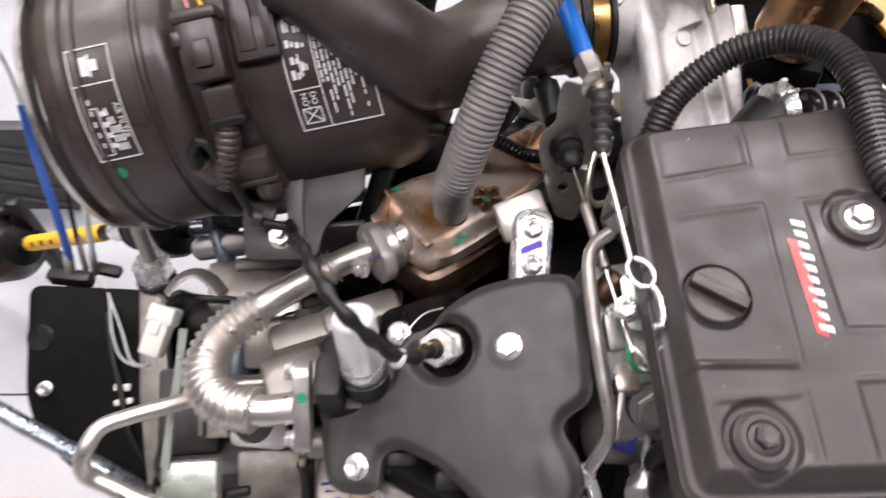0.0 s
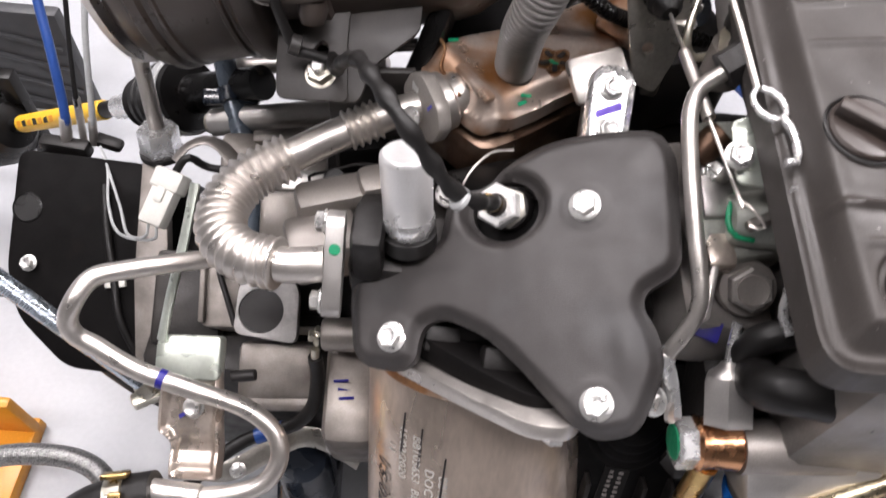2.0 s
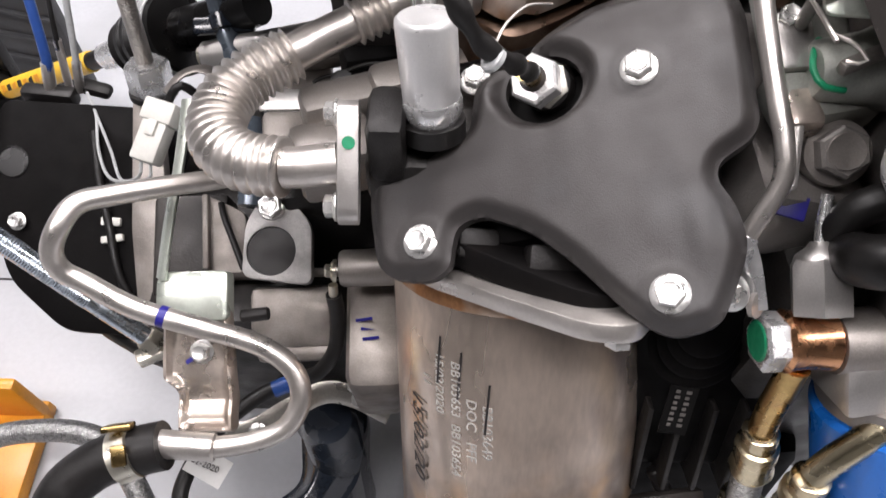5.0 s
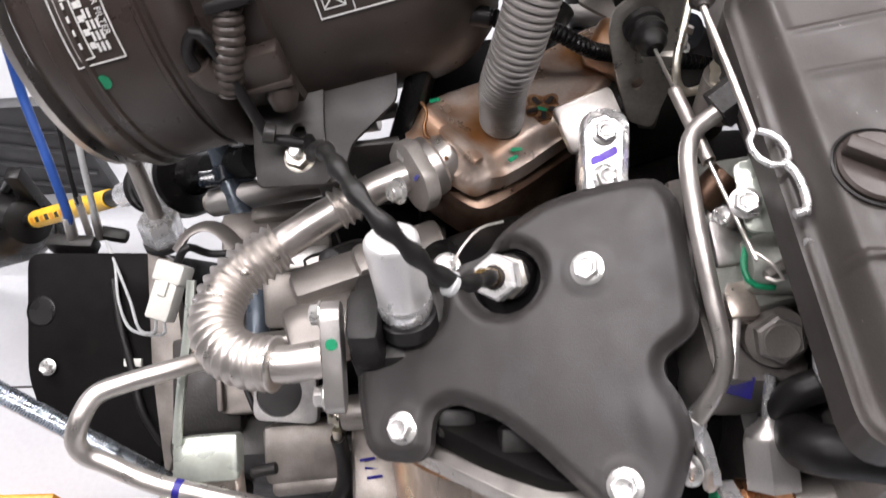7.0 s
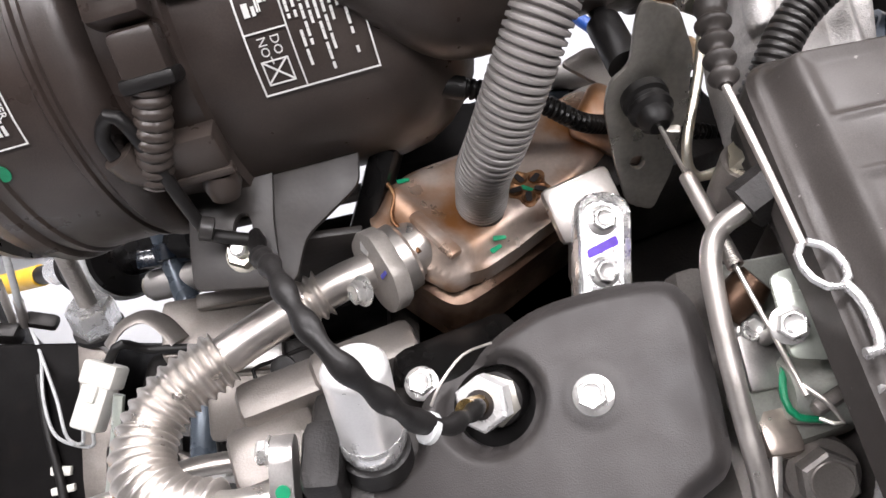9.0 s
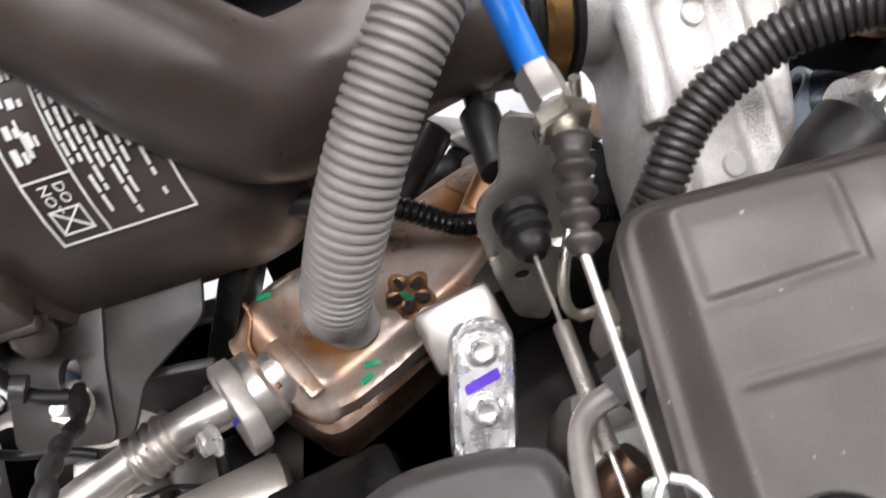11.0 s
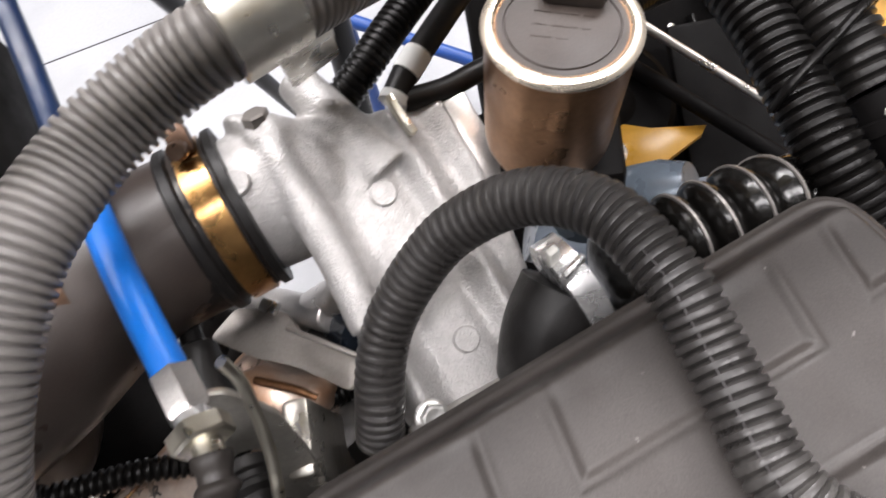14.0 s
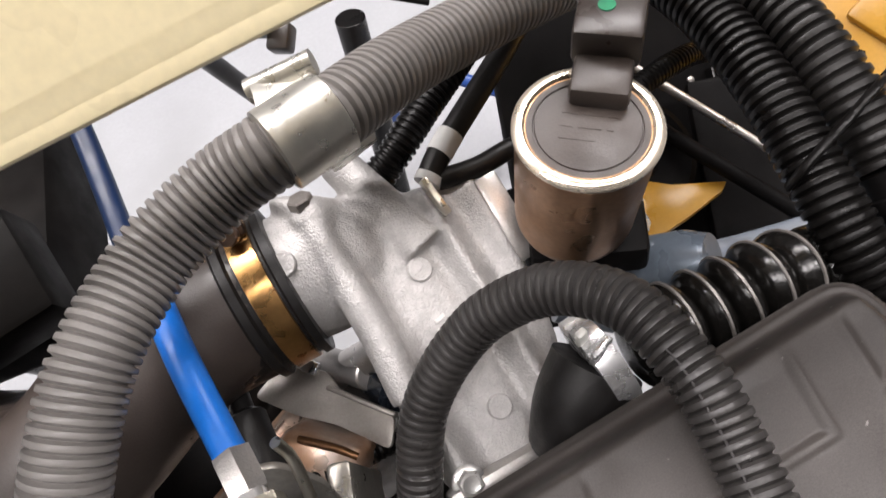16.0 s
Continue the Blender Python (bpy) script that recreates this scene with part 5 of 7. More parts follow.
part("hook", tube([(0.0948, 0.1752, 0.6008), (0.0972, 0.1700, 0.6005), (0.0978, 0.1625, 0.6000), (0.0966, 0.1555, 0.5996), (0.0925, 0.1545, 0.5992)], 0.0016, 10), M_CHROME, cable_b)

cable_a = thing("black_cable", (0.07, 0.27, 0.56), "black sheathed stop cable with a rubber boot and coil spring", "cable")
A0, A1 = V(0.060, 0.362, 0.572), V(0.0715, 0.2910, 0.5690)
ad = (A1 - A0).normalized()
part("sheath", tube([(0.040, 0.43, 0.57), (0.050, 0.395, 0.574), A0, A0.lerp(A1, 0.45)], 0.0042, 18), M_RUBBER, cable_a)
part("sleeve", lathe(A0.lerp(A1, 0.3), ad, [(0, 0.0055), (0.002, 0.0078), (0.030, 0.0078), (0.031, 0.006)], 24), M_RUBBER, cable_a)
part("boot", lathe(A1 - ad * 0.002, ad, [(0, 0.0095), (0.002, 0.0098), (0.004, 0.0098), (0.005, 0.0082), (0.007, 0.0082), (0.008, 0.0092), (0.010, 0.0092), (0.012, 0.0072), (0.016, 0.0068), (0.019, 0.004), (0.019, 0)], 28), M_RUBBER, cable_a, "black grommet boot")
W0_, W1_ = A1 + ad * 0.017, V(0.0870, 0.189, 0.566)
wd = (W1_ - W0_).normalized()
part("inner_wire", tube([W0_, W0_.lerp(W1_, 0.5), W1_, W1_ + wd * 0.03], 0.0009, 8), M_STEEL, cable_a)
turns = []
sm = frame_of(W0_.lerp(W1_, 0.30), wd, (1, 0, 0))
for i in range(420):
    turns.append(sm @ V(0.0026 * math.cos(i * 0.7), 0.0026 * math.sin(i * 0.7), i * 0.0001))
part("spring", sweep(turns, 0.0005, 5), M_STEEL, cable_a, "tight steel coil spring")
part("end_hook", tube([W1_ + wd * 0.026, W1_ + wd * 0.034 + V(0.004, 0, 0.002), W1_ + wd * 0.040 + V(0.006, 0, 0), W1_ + wd * 0.036 + V(0.002, 0, -0.003)], 0.0007, 8), M_STEEL, cable_a)

# ---- steel injector pipe ----
pipe_r = thing("fuel_pipe", (0.078, 0.13, 0.50), "bare steel fuel pipe with a black union nut", "pipe")
part("pipe", tube([(0.093, 0.222, 0.588), (0.086, 0.219, 0.582), (0.0785, 0.2165, 0.575), (0.0755, 0.208, 0.568), (0.077, 0.190, 0.557), (0.0805, 0.165, 0.543), (0.0845, 0.143, 0.530), (0.0845, 0.134, 0.522), (0.080, 0.127, 0.512), (0.074, 0.120, 0.500)], 0.0037, 20), M_STEEL, pipe_r)
part("union_nut", hex_head((0.086, 0.2195, 0.5825), (0.8, 0.35, 0.5), 0.0155, 0.016), M_IRON, pipe_r, "black union nut")
part("union_body", lathe((0.098, 0.225, 0.590), (0.8, 0.35, 0.3), [(0, 0.010), (0.02, 0.011), (0.03, 0.009)], 24), M_IRON, pipe_r)

# bright slotted lug above the shield
lug = thing("lifting_lug", (0.054, 0.25, 0.50), "bright plated lifting lug with two bolts and a purple mark", "bracket")
lm = frame_of((0.0535, 0.2525, 0.5270), (0.02, -0.50, 0.86), (1, -0.10, 0))
lug_loop = rounded([(-0.0120, -0.034), (0.0125, -0.034), (0.0125, 0.012), (0.0095, 0.0185), (0.0, 0.0215), (-0.0095, 0.0185), (-0.0125, 0.012)], 0.008, 5)
part("plate", relief(lm, [lug_loop], lambda x, y, d: 0.0042 * (step(0, 0.0012, d) - step(0.0018, 0.0036, d)) - 0.002, 0.0009, 0.004), M_CHROME, lug, sharp=60)
for k, p in enumerate((V(0, 0.0085, -0.002), V(0.001, -0.0135, -0.002))):
    flange_bolt(lm @ p, lm.col[2].to_3d(), 0.0088, lug, spin=30 * k)
part("purple_mark", plate(lm @ pose(0, -0.003, -0.0012, 0, 0, 22), rounded([(-0.0075, -0.0028), (0.0070, -0.0015), (0.0072, 0.0026), (-0.0068, 0.0010)], 0.0012, 3), 0.0003), M_PURPLE, lug, "purple marker stripe")
part("arm", rbox(lm @ V(-0.006, 0.016, -0.009), (0.032, 0.026, 0.007), 0.003, lm @ pose(0, 0, 0, 0, 0, 25)), M_STEEL, lug)
part("foot", rbox(lm @ V(0.0, 0.0, -0.014), (0.022, 0.036, 0.018), 0.004, lm), M_ALU_DULL, lug)

# ---- exhaust gas elbow, heat-tinted ----
elbow = thing("exhaust_elbow", (0.03, 0.29, 0.46), "heat-tinted welded steel exhaust elbow box", "exhaust")
em = Matrix.Translation((0.0, 0.0, 0.512))
el_loop = rounded([(-0.050, 0.286), (-0.030, 0.313), (0.003, 0.330), (0.044, 0.358), (0.066, 0.371), (0.086, 0.350), (0.078, 0.322), (0.060, 0.298), (0.034, 0.280), (0.008, 0.260), (-0.008, 0.249), (-0.030, 0.266)], 0.010, 4)


def elbow_height(x, y, d):
    z = -0.009 * (1 - step(0, 0.010, d)) - 0.13 * np.minimum(x - 0.02, 0.0) + 0.05 * np.maximum(x - 0.02, 0.0) + 0.03 * (y - 0.30)
    along = (x + 0.012) * 0.78 + (y - 0.265) * 0.62
    return z + 0.0035 * np.exp(-(along / 0.0055) ** 2) - 0.0025 * step(0.0, -0.012, along)


def on_elbow(x, y, turn=0.0, off=0.0004):
    return Matrix.Translation((x, y, 0.512 + float(elbow_height(np.array(x), np.array(y), np.array(0.02))) + off)) @ pose(0, 0, 0, 2, 7 if x < 0.015 else -3, turn)


part("upper_shell", relief(em, [el_loop], elbow_height, 0.0019, 0.010), M_HEAT, elbow, sharp=60)
mid = V(0.018, 0.302, 0)
part("lower_shell", relief(Matrix.Translation((0, 0, 0.486)), [[(mid.x + (x - mid.x) * 1.01, mid.y + (y - mid.y) * 1.01) for x, y in el_loop]], lambda x, y, d: -0.10 * np.minimum(x - 0.02, 0.0) + 0.05 * np.maximum(x - 0.02, 0.0) - 0.003 * (1 - step(0, 0.005, d)), 0.003, 0.03), M_BROWN, elbow)
part("rib", rbox(on_elbow(-0.017, 0.266, 38) @ V(0, 0, 0.002), (0.007, 0.030, 0.005), 0.002, on_elbow(-0.017, 0.266, 38)), M_HEAT, elbow)
part("heat_ring", plate(on_elbow(0.0285, 0.2975, 0, 0.0002), [((0.0105 + 0.0018 * math.cos(5 * t_)) * math.cos(t_ + 0.9), (0.0105 + 0.0018 * math.cos(5 * t_)) * math.sin(t_ + 0.9)) for t_ in [2 * math.pi * q / 40 for q in range(40)]], 0.0003), M_HALO, elbow, "brown heat ring")
for k in range(5):
    a = 2 * math.pi * k / 5 + 0.9
    wm = on_elbow(0.0285 + 0.0062 * math.cos(a), 0.2975 + 0.0062 * math.sin(a), 0, -0.0002)
    part("weld_plug", lathe(wm.translation, (-0.1, 0, 1), [(0, 0.0036), (0.0010, 0.0033), (0.0006, 0.0022), (-0.0004, 0.0)], 16), M_WELD, elbow)
    part("plug_slot", plate(wm @ pose(0, 0, 0.0012, 0, 0, math.degrees(a)), rounded([(-0.0030, -0.0015), (0.0030, -0.0013), (0.0030, 0.0013), (-0.0030, 0.0015)], 0.0012, 3), 0.0006), M_INK, elbow)
for line in (((-0.040, 0.300), (-0.034, 0.290), (-0.036, 0.280), (-0.030, 0.272), (-0.024, 0.262)), ((0.050, 0.350), (0.058, 0.343), (0.066, 0.334), (0.070, 0.324)), ((0.0, 0.318), (0.008, 0.323), (0.016, 0.330))):
    part("weld_seam", tube([on_elbow(x, y).translation + V(0, 0, -0.001) for x, y in line], 0.0011, 8), M_WELD, elbow)
for x, y, turn in ((-0.030, 0.300, 20), (0.0275, 0.2965, -30), (0.022, 0.327, 70), (0.012, 0.268, 10), (0.062, 0.325, -40), (0.010, 0.262, 40)):
    part("green_mark", plate(on_elbow(x, y, turn), rounded([(-0.0032, -0.0012), (0.0032, -0.0008), (0.0032, 0.0012), (-0.0028, 0.0016)], 0.0008, 3), 0.0003), M_GREEN, elbow, "green paint dab")
part("stamped_number", lettering("1502200", on_elbow(0.0135, 0.305, 40, 0.0003), 0.0052, 0.0002), M_ALU_DULL, elbow, "dot stamped number")
part("pen_mark", lettering("R", on_elbow(0.0125, 0.3135, 30, 0.0003), 0.0075, 0.0002, slant=0.5), M_INK, elbow, "handwritten pen mark")
strap_m = frame_of((0.083, 0.3475, 0.5270), (-0.10, -0.20, 0.97), (0.70, -0.70, 0.10))
part("far_strap", plate(strap_m, rounded([(-0.036, -0.006), (-0.030, 0.011), (-0.008, 0.017), (0.004, 0.010), (0.030, 0.010), (0.034, -0.004), (0.006, -0.003), (-0.012, -0.006)], 0.004, 3), 0.003, bevel=0.0006), M_FLAME, elbow, "grey steel strap")
part("strap_lip", rbox(strap_m @ V(0.014, 0.0105, 0.002), (0.034, 0.0022, 0.006), 0.0008, strap_m), M_FLAME, elbow)
part("strap_claw", rbox(strap_m @ V(-0.014, 0.016, 0.003), (0.008, 0.006, 0.005), 0.001, strap_m), M_CHROME, elbow, "bright clamp claw")
hm = frame_of((0.0765, 0.3300, 0.5160), (-0.25, -0.45, 0.86), (0.80, -0.55, 0))
part("far_housing", rbox(hm.translation, (0.040, 0.030, 0.030), 0.006, hm, 4), M_HEAT, elbow, "heat tinted pressed housing")
part("far_rib", rbox(hm @ V(-0.003, -0.006, 0.0155), (0.030, 0.0035, 0.003), 0.0012, hm), M_HEAT, elbow)
part("far_weld", tube([hm @ V(-0.010, 0.012, 0.0135), hm @ V(0.000, 0.0125, 0.0148), hm @ V(0.009, 0.012, 0.0145), hm @ V(0.017, 0.010, 0.0130)], 0.0018, 10), M_WELD, elbow, "burnt weld bead")
part("far_foot", rbox((0.088, 0.345, 0.495), (0.045, 0.030, 0.030), 0.006, hm), M_BROWN, elbow)
part("cross_pipe", rod((0.066, 0.385, 0.480), (0.120, 0.362, 0.535), 0.0085, 20), M_STEEL, elbow)
flange_bolt((0.1080, 0.3350, 0.5170), (-0.1, -0.2, 0.97), 0.0075, elbow)

# ---- recirculation pipe with steel bellows ----
egr = thing("egr_pipe", (-0.10, 0.19, 0.47), "bright stainless recirculation pipe with corrugated bellows", "pipe")
E_IN = [(-0.083, 0.1615, 0.4935), (-0.098, 0.160, 0.492), (-0.106, 0.1605, 0.491)]
E_BEL = [(-0.106, 0.1605, 0.491), (-0.122, 0.164, 0.489), (-0.1345, 0.1725, 0.4875), (-0.1405, 0.185, 0.4870), (-0.1395, 0.200, 0.4875), (-0.132, 0.213, 0.489), (-0.120, 0.223, 0.4905), (-0.112, 0.2285, 0.4915)]
E_OUT = [(-0.112, 0.2285, 0.4915), (-0.098, 0.2375, 0.494), (-0.084, 0.2455, 0.4965)]
E_B2 = [(-0.084, 0.2455, 0.4965), (-0.076, 0.2495, 0.498), (-0.068, 0.2535, 0.4995)]
part("inlet", tube(E_IN, 0.0089, 28), M_STEEL, egr)
bp_ = curve(E_BEL, 0.0004)
part("bellows", sweep(bp_, [0.0123 + 0.0011 * math.sin(i * 0.0004 / 0.0046 * 2 * math.pi) for i in range(len(bp_))], 36), M_STEEL, egr)
part("straight", tube(E_OUT, 0.0090, 28), M_STEEL, egr)
bp_ = curve(E_B2, 0.0004)
part("bellows", sweep(bp_, [0.0103 + 0.0011 * math.sin(i * 0.0004 / 0.0042 * 2 * math.pi) for i in range(len(bp_))], 32), M_STEEL, egr)
part("tail", tube([(-0.068, 0.2535, 0.4995), (-0.058, 0.2575, 0.502), (-0.046, 0.262, 0.503)], 0.0086, 24), M_STEEL, egr)
fl = part("flange", plate(frame_of((-0.0835, 0.1625, 0.494), (-1, -0.05, 0.05), (0, 0.78, 0.62)), rounded([(-0.024, -0.010), (0.022, -0.010), (0.026, 0), (0.022, 0.010), (-0.024, 0.010), (-0.028, 0.0)], 0.008, 4), 0.009, bevel=0.0007), M_ALU, egr, "thick plated flange")
flange_bolt((-0.0840, 0.1775, 0.5060), (-1, -0.05, 0.05), 0.0085, fl)
flange_bolt((-0.0840, 0.1475, 0.4820), (-1, -0.05, 0.05), 0.0085, fl)
part("green_dot", plate(frame_of((-0.0780, 0.1616, 0.5063), (0, -0.62, 0.78), (1, 0, 0)), circle(0, 0, 0.0028, 12), 0.0005), M_GREEN, fl, "green paint dot")
fl2 = part("far_flange", plate(frame_of((-0.0450, 0.2575, 0.5070), (-0.80, -0.50, 0.15), (0.15, 0.95, 0.12)), rounded([(-0.020, -0.008), (-0.010, -0.016), (0.010, -0.016), (0.019, -0.006), (0.019, 0.008), (0.008, 0.015), (-0.012, 0.013), (-0.020, 0.006)], 0.004, 4), 0.008, bevel=0.0007), M_FLAME, egr, "cast end flange")
flange_bolt((-0.0490, 0.2455, 0.5105), (-0.72, -0.50, 0.45), 0.0092, fl2)
flange_bolt((-0.0440, 0.2680, 0.5140), (-0.72, -0.50, 0.45), 0.0085, fl2)
part("blue_mark", plate(frame_of((-0.0385, 0.2500, 0.5165), (-0.3, -0.55, 0.8), (0.8, 0.5, 0.6)), [(-0.0035, -0.0008), (0.0035, -0.0004), (0.0035, 0.0010), (-0.003, 0.0012)], 0.0004), M_NAVYMARK, fl2, "blue marker stroke")
part("far_collar", lathe((-0.040, 0.264, 0.502), (0.80, 0.50, 0.1), [(0, 0.017), (0.010, 0.0165), (0.012, 0.014), (0.02, 0.014)], 32), M_STEEL, egr)

# bright aluminium cylinder beside the shield and black housing behind the flange
knob = thing("relief_cylinder", (-0.045, 0.165, 0.48), "plain bright aluminium cylinder beside the heat shield", "engine part")
kx = V(-0.08, 0.30, 0.95).normalized()
ktop = V(-0.0476, 0.1895, 0.5480)
part("barrel", lathe(ktop - kx * 0.041, kx, [(0, 0.0118), (0.038, 0.0122), (0.0398, 0.0119), (0.0410, 0.0106), (0.0410, 0)], 40), M_SATIN, knob, "milky aluminium barrel")
part("foil_foot", lathe(ktop - kx * 0.041, kx, [(-0.006, 0.0095), (-0.002, 0.0112), (0.002, 0.0128), (0.006, 0.0126), (0.007, 0.0120)], 28), M_CHROME, knob, "crumpled bright foil foot")
part("sleeve", lathe(ktop - kx * 0.052, kx, [(0, 0.0135), (0.008, 0.0135), (0.0085, 0.012)], 28), M_RUBBER, knob)
housing = thing("coolant_housing", (-0.06, 0.19, 0.45), "black cast housing behind the pipe flange", "engine part")
part("body", rbox((-0.0630, 0.1720, 0.5000), (0.016, 0.028, 0.034), 0.005), M_IRON, housing)
part("bore", rbox((-0.048, 0.185, 0.478), (0.05, 0.05, 0.03), 0.006), M_DEEP, housing)
for k, (at, size) in enumerate((((-0.083, 0.222, 0.468), (0.055, 0.020, 0.022)), ((-0.052, 0.232, 0.474), (0.05, 0.02, 0.02)), ((-0.092, 0.196, 0.456), (0.04, 0.03, 0.03)))):
    part("boss", rbox(at, size, 0.005, (0, 0, 20)), M_ALU_DULL, housing)
flange_bolt((-0.026, 0.205, 0.500), (-0.1, -0.3, 0.95), 0.0095, housing, spin=15)

# ---- gearbox casting beside the engine ----
gear = thing("gearbox", (-0.16, 0.25, 0.10), "dull cast aluminium gearbox housing with bosses and bolts", "gearbox")
# Underlying cases, recess wall and inner web carry the gap shade in their colour.
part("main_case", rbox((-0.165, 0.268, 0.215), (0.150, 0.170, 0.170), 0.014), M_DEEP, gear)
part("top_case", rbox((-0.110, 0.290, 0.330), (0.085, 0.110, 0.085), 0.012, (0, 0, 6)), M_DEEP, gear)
wall_m = frame_of((-0.242, 0.250, 0.315), (0, -0.51, 0.86), (1, 0, 0))
part("side_flange", plate(wall_m, rounded([(-0.015, 0.090), (0.004, 0.078), (0.014, -0.003), (0.008, -0.053), (-0.002, -0.086), (-0.012, -0.003)], 0.004, 3), 0.012, bevel=0.001), M_CASE, gear)
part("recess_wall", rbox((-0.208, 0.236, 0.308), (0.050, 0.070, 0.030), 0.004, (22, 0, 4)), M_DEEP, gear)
pan_m = frame_of((-0.178, 0.230, 0.337), (0, -0.35, 0.94), (1, 0, 0))
part("cast_panel", plate(pan_m, rounded([(-0.018, 0.026), (0.010, 0.014), (0.014, -0.026), (-0.012, -0.027)], 0.004, 3), 0.030, bevel=0.0012), M_CASE, gear)
part("panel_rib", rbox(pan_m @ V(-0.014, 0.0, 0.002), (0.004, 0.050, 0.006), 0.001, pan_m @ pose(0, 0, 0, 0, 0, 6)), M_CASE, gear)
part("drip_tube", tube([(-0.184, 0.247, 0.346), (-0.180, 0.236, 0.3465), (-0.172, 0.220, 0.344), (-0.164, 0.203, 0.337)], 0.0021, 10), M_RUBBER, gear)
part("front_box", rbox((-0.134, 0.190, 0.298), (0.054, 0.040, 0.044), 0.005, (28, 0, 4)), M_CASE, gear)
part("front_step", rbox((-0.131, 0.169, 0.290), (0.050, 0.012, 0.034), 0.004, (28, 0, 4)), M_CASE, gear)
part("step_ledge", rbox((-0.133, 0.207, 0.3265), (0.060, 0.006, 0.006), 0.0015, (28, 0, 4)), M_ALU_DULL, gear)
part("bell_housing", rbox((-0.078, 0.170, 0.300), (0.036, 0.076, 0.088), 0.009, (10, 0, 3)), M_CASE, gear)
part("bell_rim", rbox((-0.060, 0.172, 0.305), (0.008, 0.096, 0.100), 0.003, (10, 0, 3)), M_ALU_DULL, gear)
part("pin_boss", lathe((-0.098, 0.1855, 0.369), (1, 0.06, 0.02), [(0, 0.0095), (0.002, 0.0108), (0.05, 0.0115)], 28), M_ALU_DULL, gear)
part("lower_lug", rbox((-0.088, 0.157, 0.268), (0.020, 0.018, 0.036), 0.004, (14, 0, 0)), M_CASE, gear)
flange_bolt((-0.093, 0.150, 0.280), (-0.3, -0.6, 0.7), 0.0085, gear)
flange_bolt((-0.093, 0.150, 0.255), (-0.3, -0.6, 0.7), 0.0085, gear)
part("inner_case", rbox((-0.122, 0.249, 0.404), (0.042, 0.034, 0.034), 0.004, (32, 0, 3)), M_CASE, gear)
part("inner_ledge", rbox((-0.126, 0.270, 0.417), (0.044, 0.014, 0.010), 0.002, (20, 0, 3)), M_ALU, gear)
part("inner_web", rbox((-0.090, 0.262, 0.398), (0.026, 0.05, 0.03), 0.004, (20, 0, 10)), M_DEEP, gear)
part("vent_stem", rod((-0.144, 0.268, 0.418), (-0.138, 0.226, 0.392), 0.0040, 14), M_GLOSS, gear)
part("upper_ledge", rbox((-0.150, 0.312, 0.385), (0.075, 0.040, 0.018), 0.005, (8, 4, 8)), M_CASE, gear)
part("cross_rail", rbox((-0.115, 0.325, 0.402), (0.10, 0.010, 0.014), 0.002, (20, -6, 4)), M_ALU_DULL, gear)
part("lifting_strap", sweep(curve([(-0.216, 0.296, 0.396), (-0.208, 0.306, 0.401), (-0.196, 0.311, 0.403), (-0.184, 0.307, 0.402), (-0.172, 0.296, 0.397)], 0.002), 0.0075, 12, flat=0.25), M_ALU_DULL, gear)
clip_at = V(-0.091, 0.234, 0.468)
tree = part("fir_clip", lathe(clip_at, (0.1, -0.5, 0.85), [(-0.010, 0.0010), (-0.006, 0.0042), (-0.005, 0.0015), (-0.001, 0.0046), (0.0, 0.0016), (0.003, 0.0016), (0.003, 0.0062), (0.005, 0.0058), (0.006, 0)], 16), M_RUBBER, gear, "black push-in clip")
part("clip_wire", tube([(-0.101, 0.215, 0.462), (-0.102, 0.226, 0.466), (-0.105, 0.233, 0.470), (-0.095, 0.236, 0.472), (-0.078, 0.240, 0.476), (-0.062, 0.238, 0.478)], 0.0010, 8), M_IRON, tree)
# sight hole with its machined lug
lug_m = frame_of((-0.1440, 0.2128, 0.3510), (-0.05, -0.42, 0.9), (1, 0.05, 0))
eye_plate = part("hole_plate", plate(lug_m, rounded([(-0.020, -0.020), (0.024, -0.026), (0.024, 0.012), (0.006, 0.034), (-0.006, 0.034), (-0.018, 0.014)], 0.007, 4), 0.008, [circle(-0.0015, -0.004, 0.0155, 28)], 0.0006), M_ALU_BRIGHT, gear, "bright machined plate with a round hole")
# Ink-black cup puts the darkness inside the hole into its colour.
part("hole_lining", lathe(lug_m @ V(-0.0015, -0.004, -0.0012), -lug_m.col[2].to_3d(), [(0, 0.0152), (0.024, 0.0150), (0.024, 0)], 28), M_INK, eye_plate)
part("spindle", rod(lug_m @ V(-0.003, -0.018, -0.006), lug_m @ V(-0.001, 0.012, -0.006), 0.0032, 14), M_IRON, eye_plate)
flange_bolt(lug_m @ V(-0.001, 0.0235, 0), lug_m.col[2].to_3d(), 0.0135, eye_plate, spin=20, washer=1.25)
for i, (dx, ln_) in enumerate(((0.0, 0.010), (0.006, 0.008), (0.011, 0.010))):
    part("marker_writing", plate(frame_of((-0.084 + dx * 0.4, 0.163 - dx * 0.9, 0.349 - dx * 0.4), (-0.1, -0.75, 0.65), (0.9, 0.2 * (-1) ** i, 0.1)), [(-ln_ / 2, -0.0008), (ln_ / 2, -0.0012 + 0.002 * (i % 2)), (ln_ / 2, 0.0006), (-ln_ / 2, 0.001)], 0.0004), M_NAVYMARK, gear, "navy marker scribble")

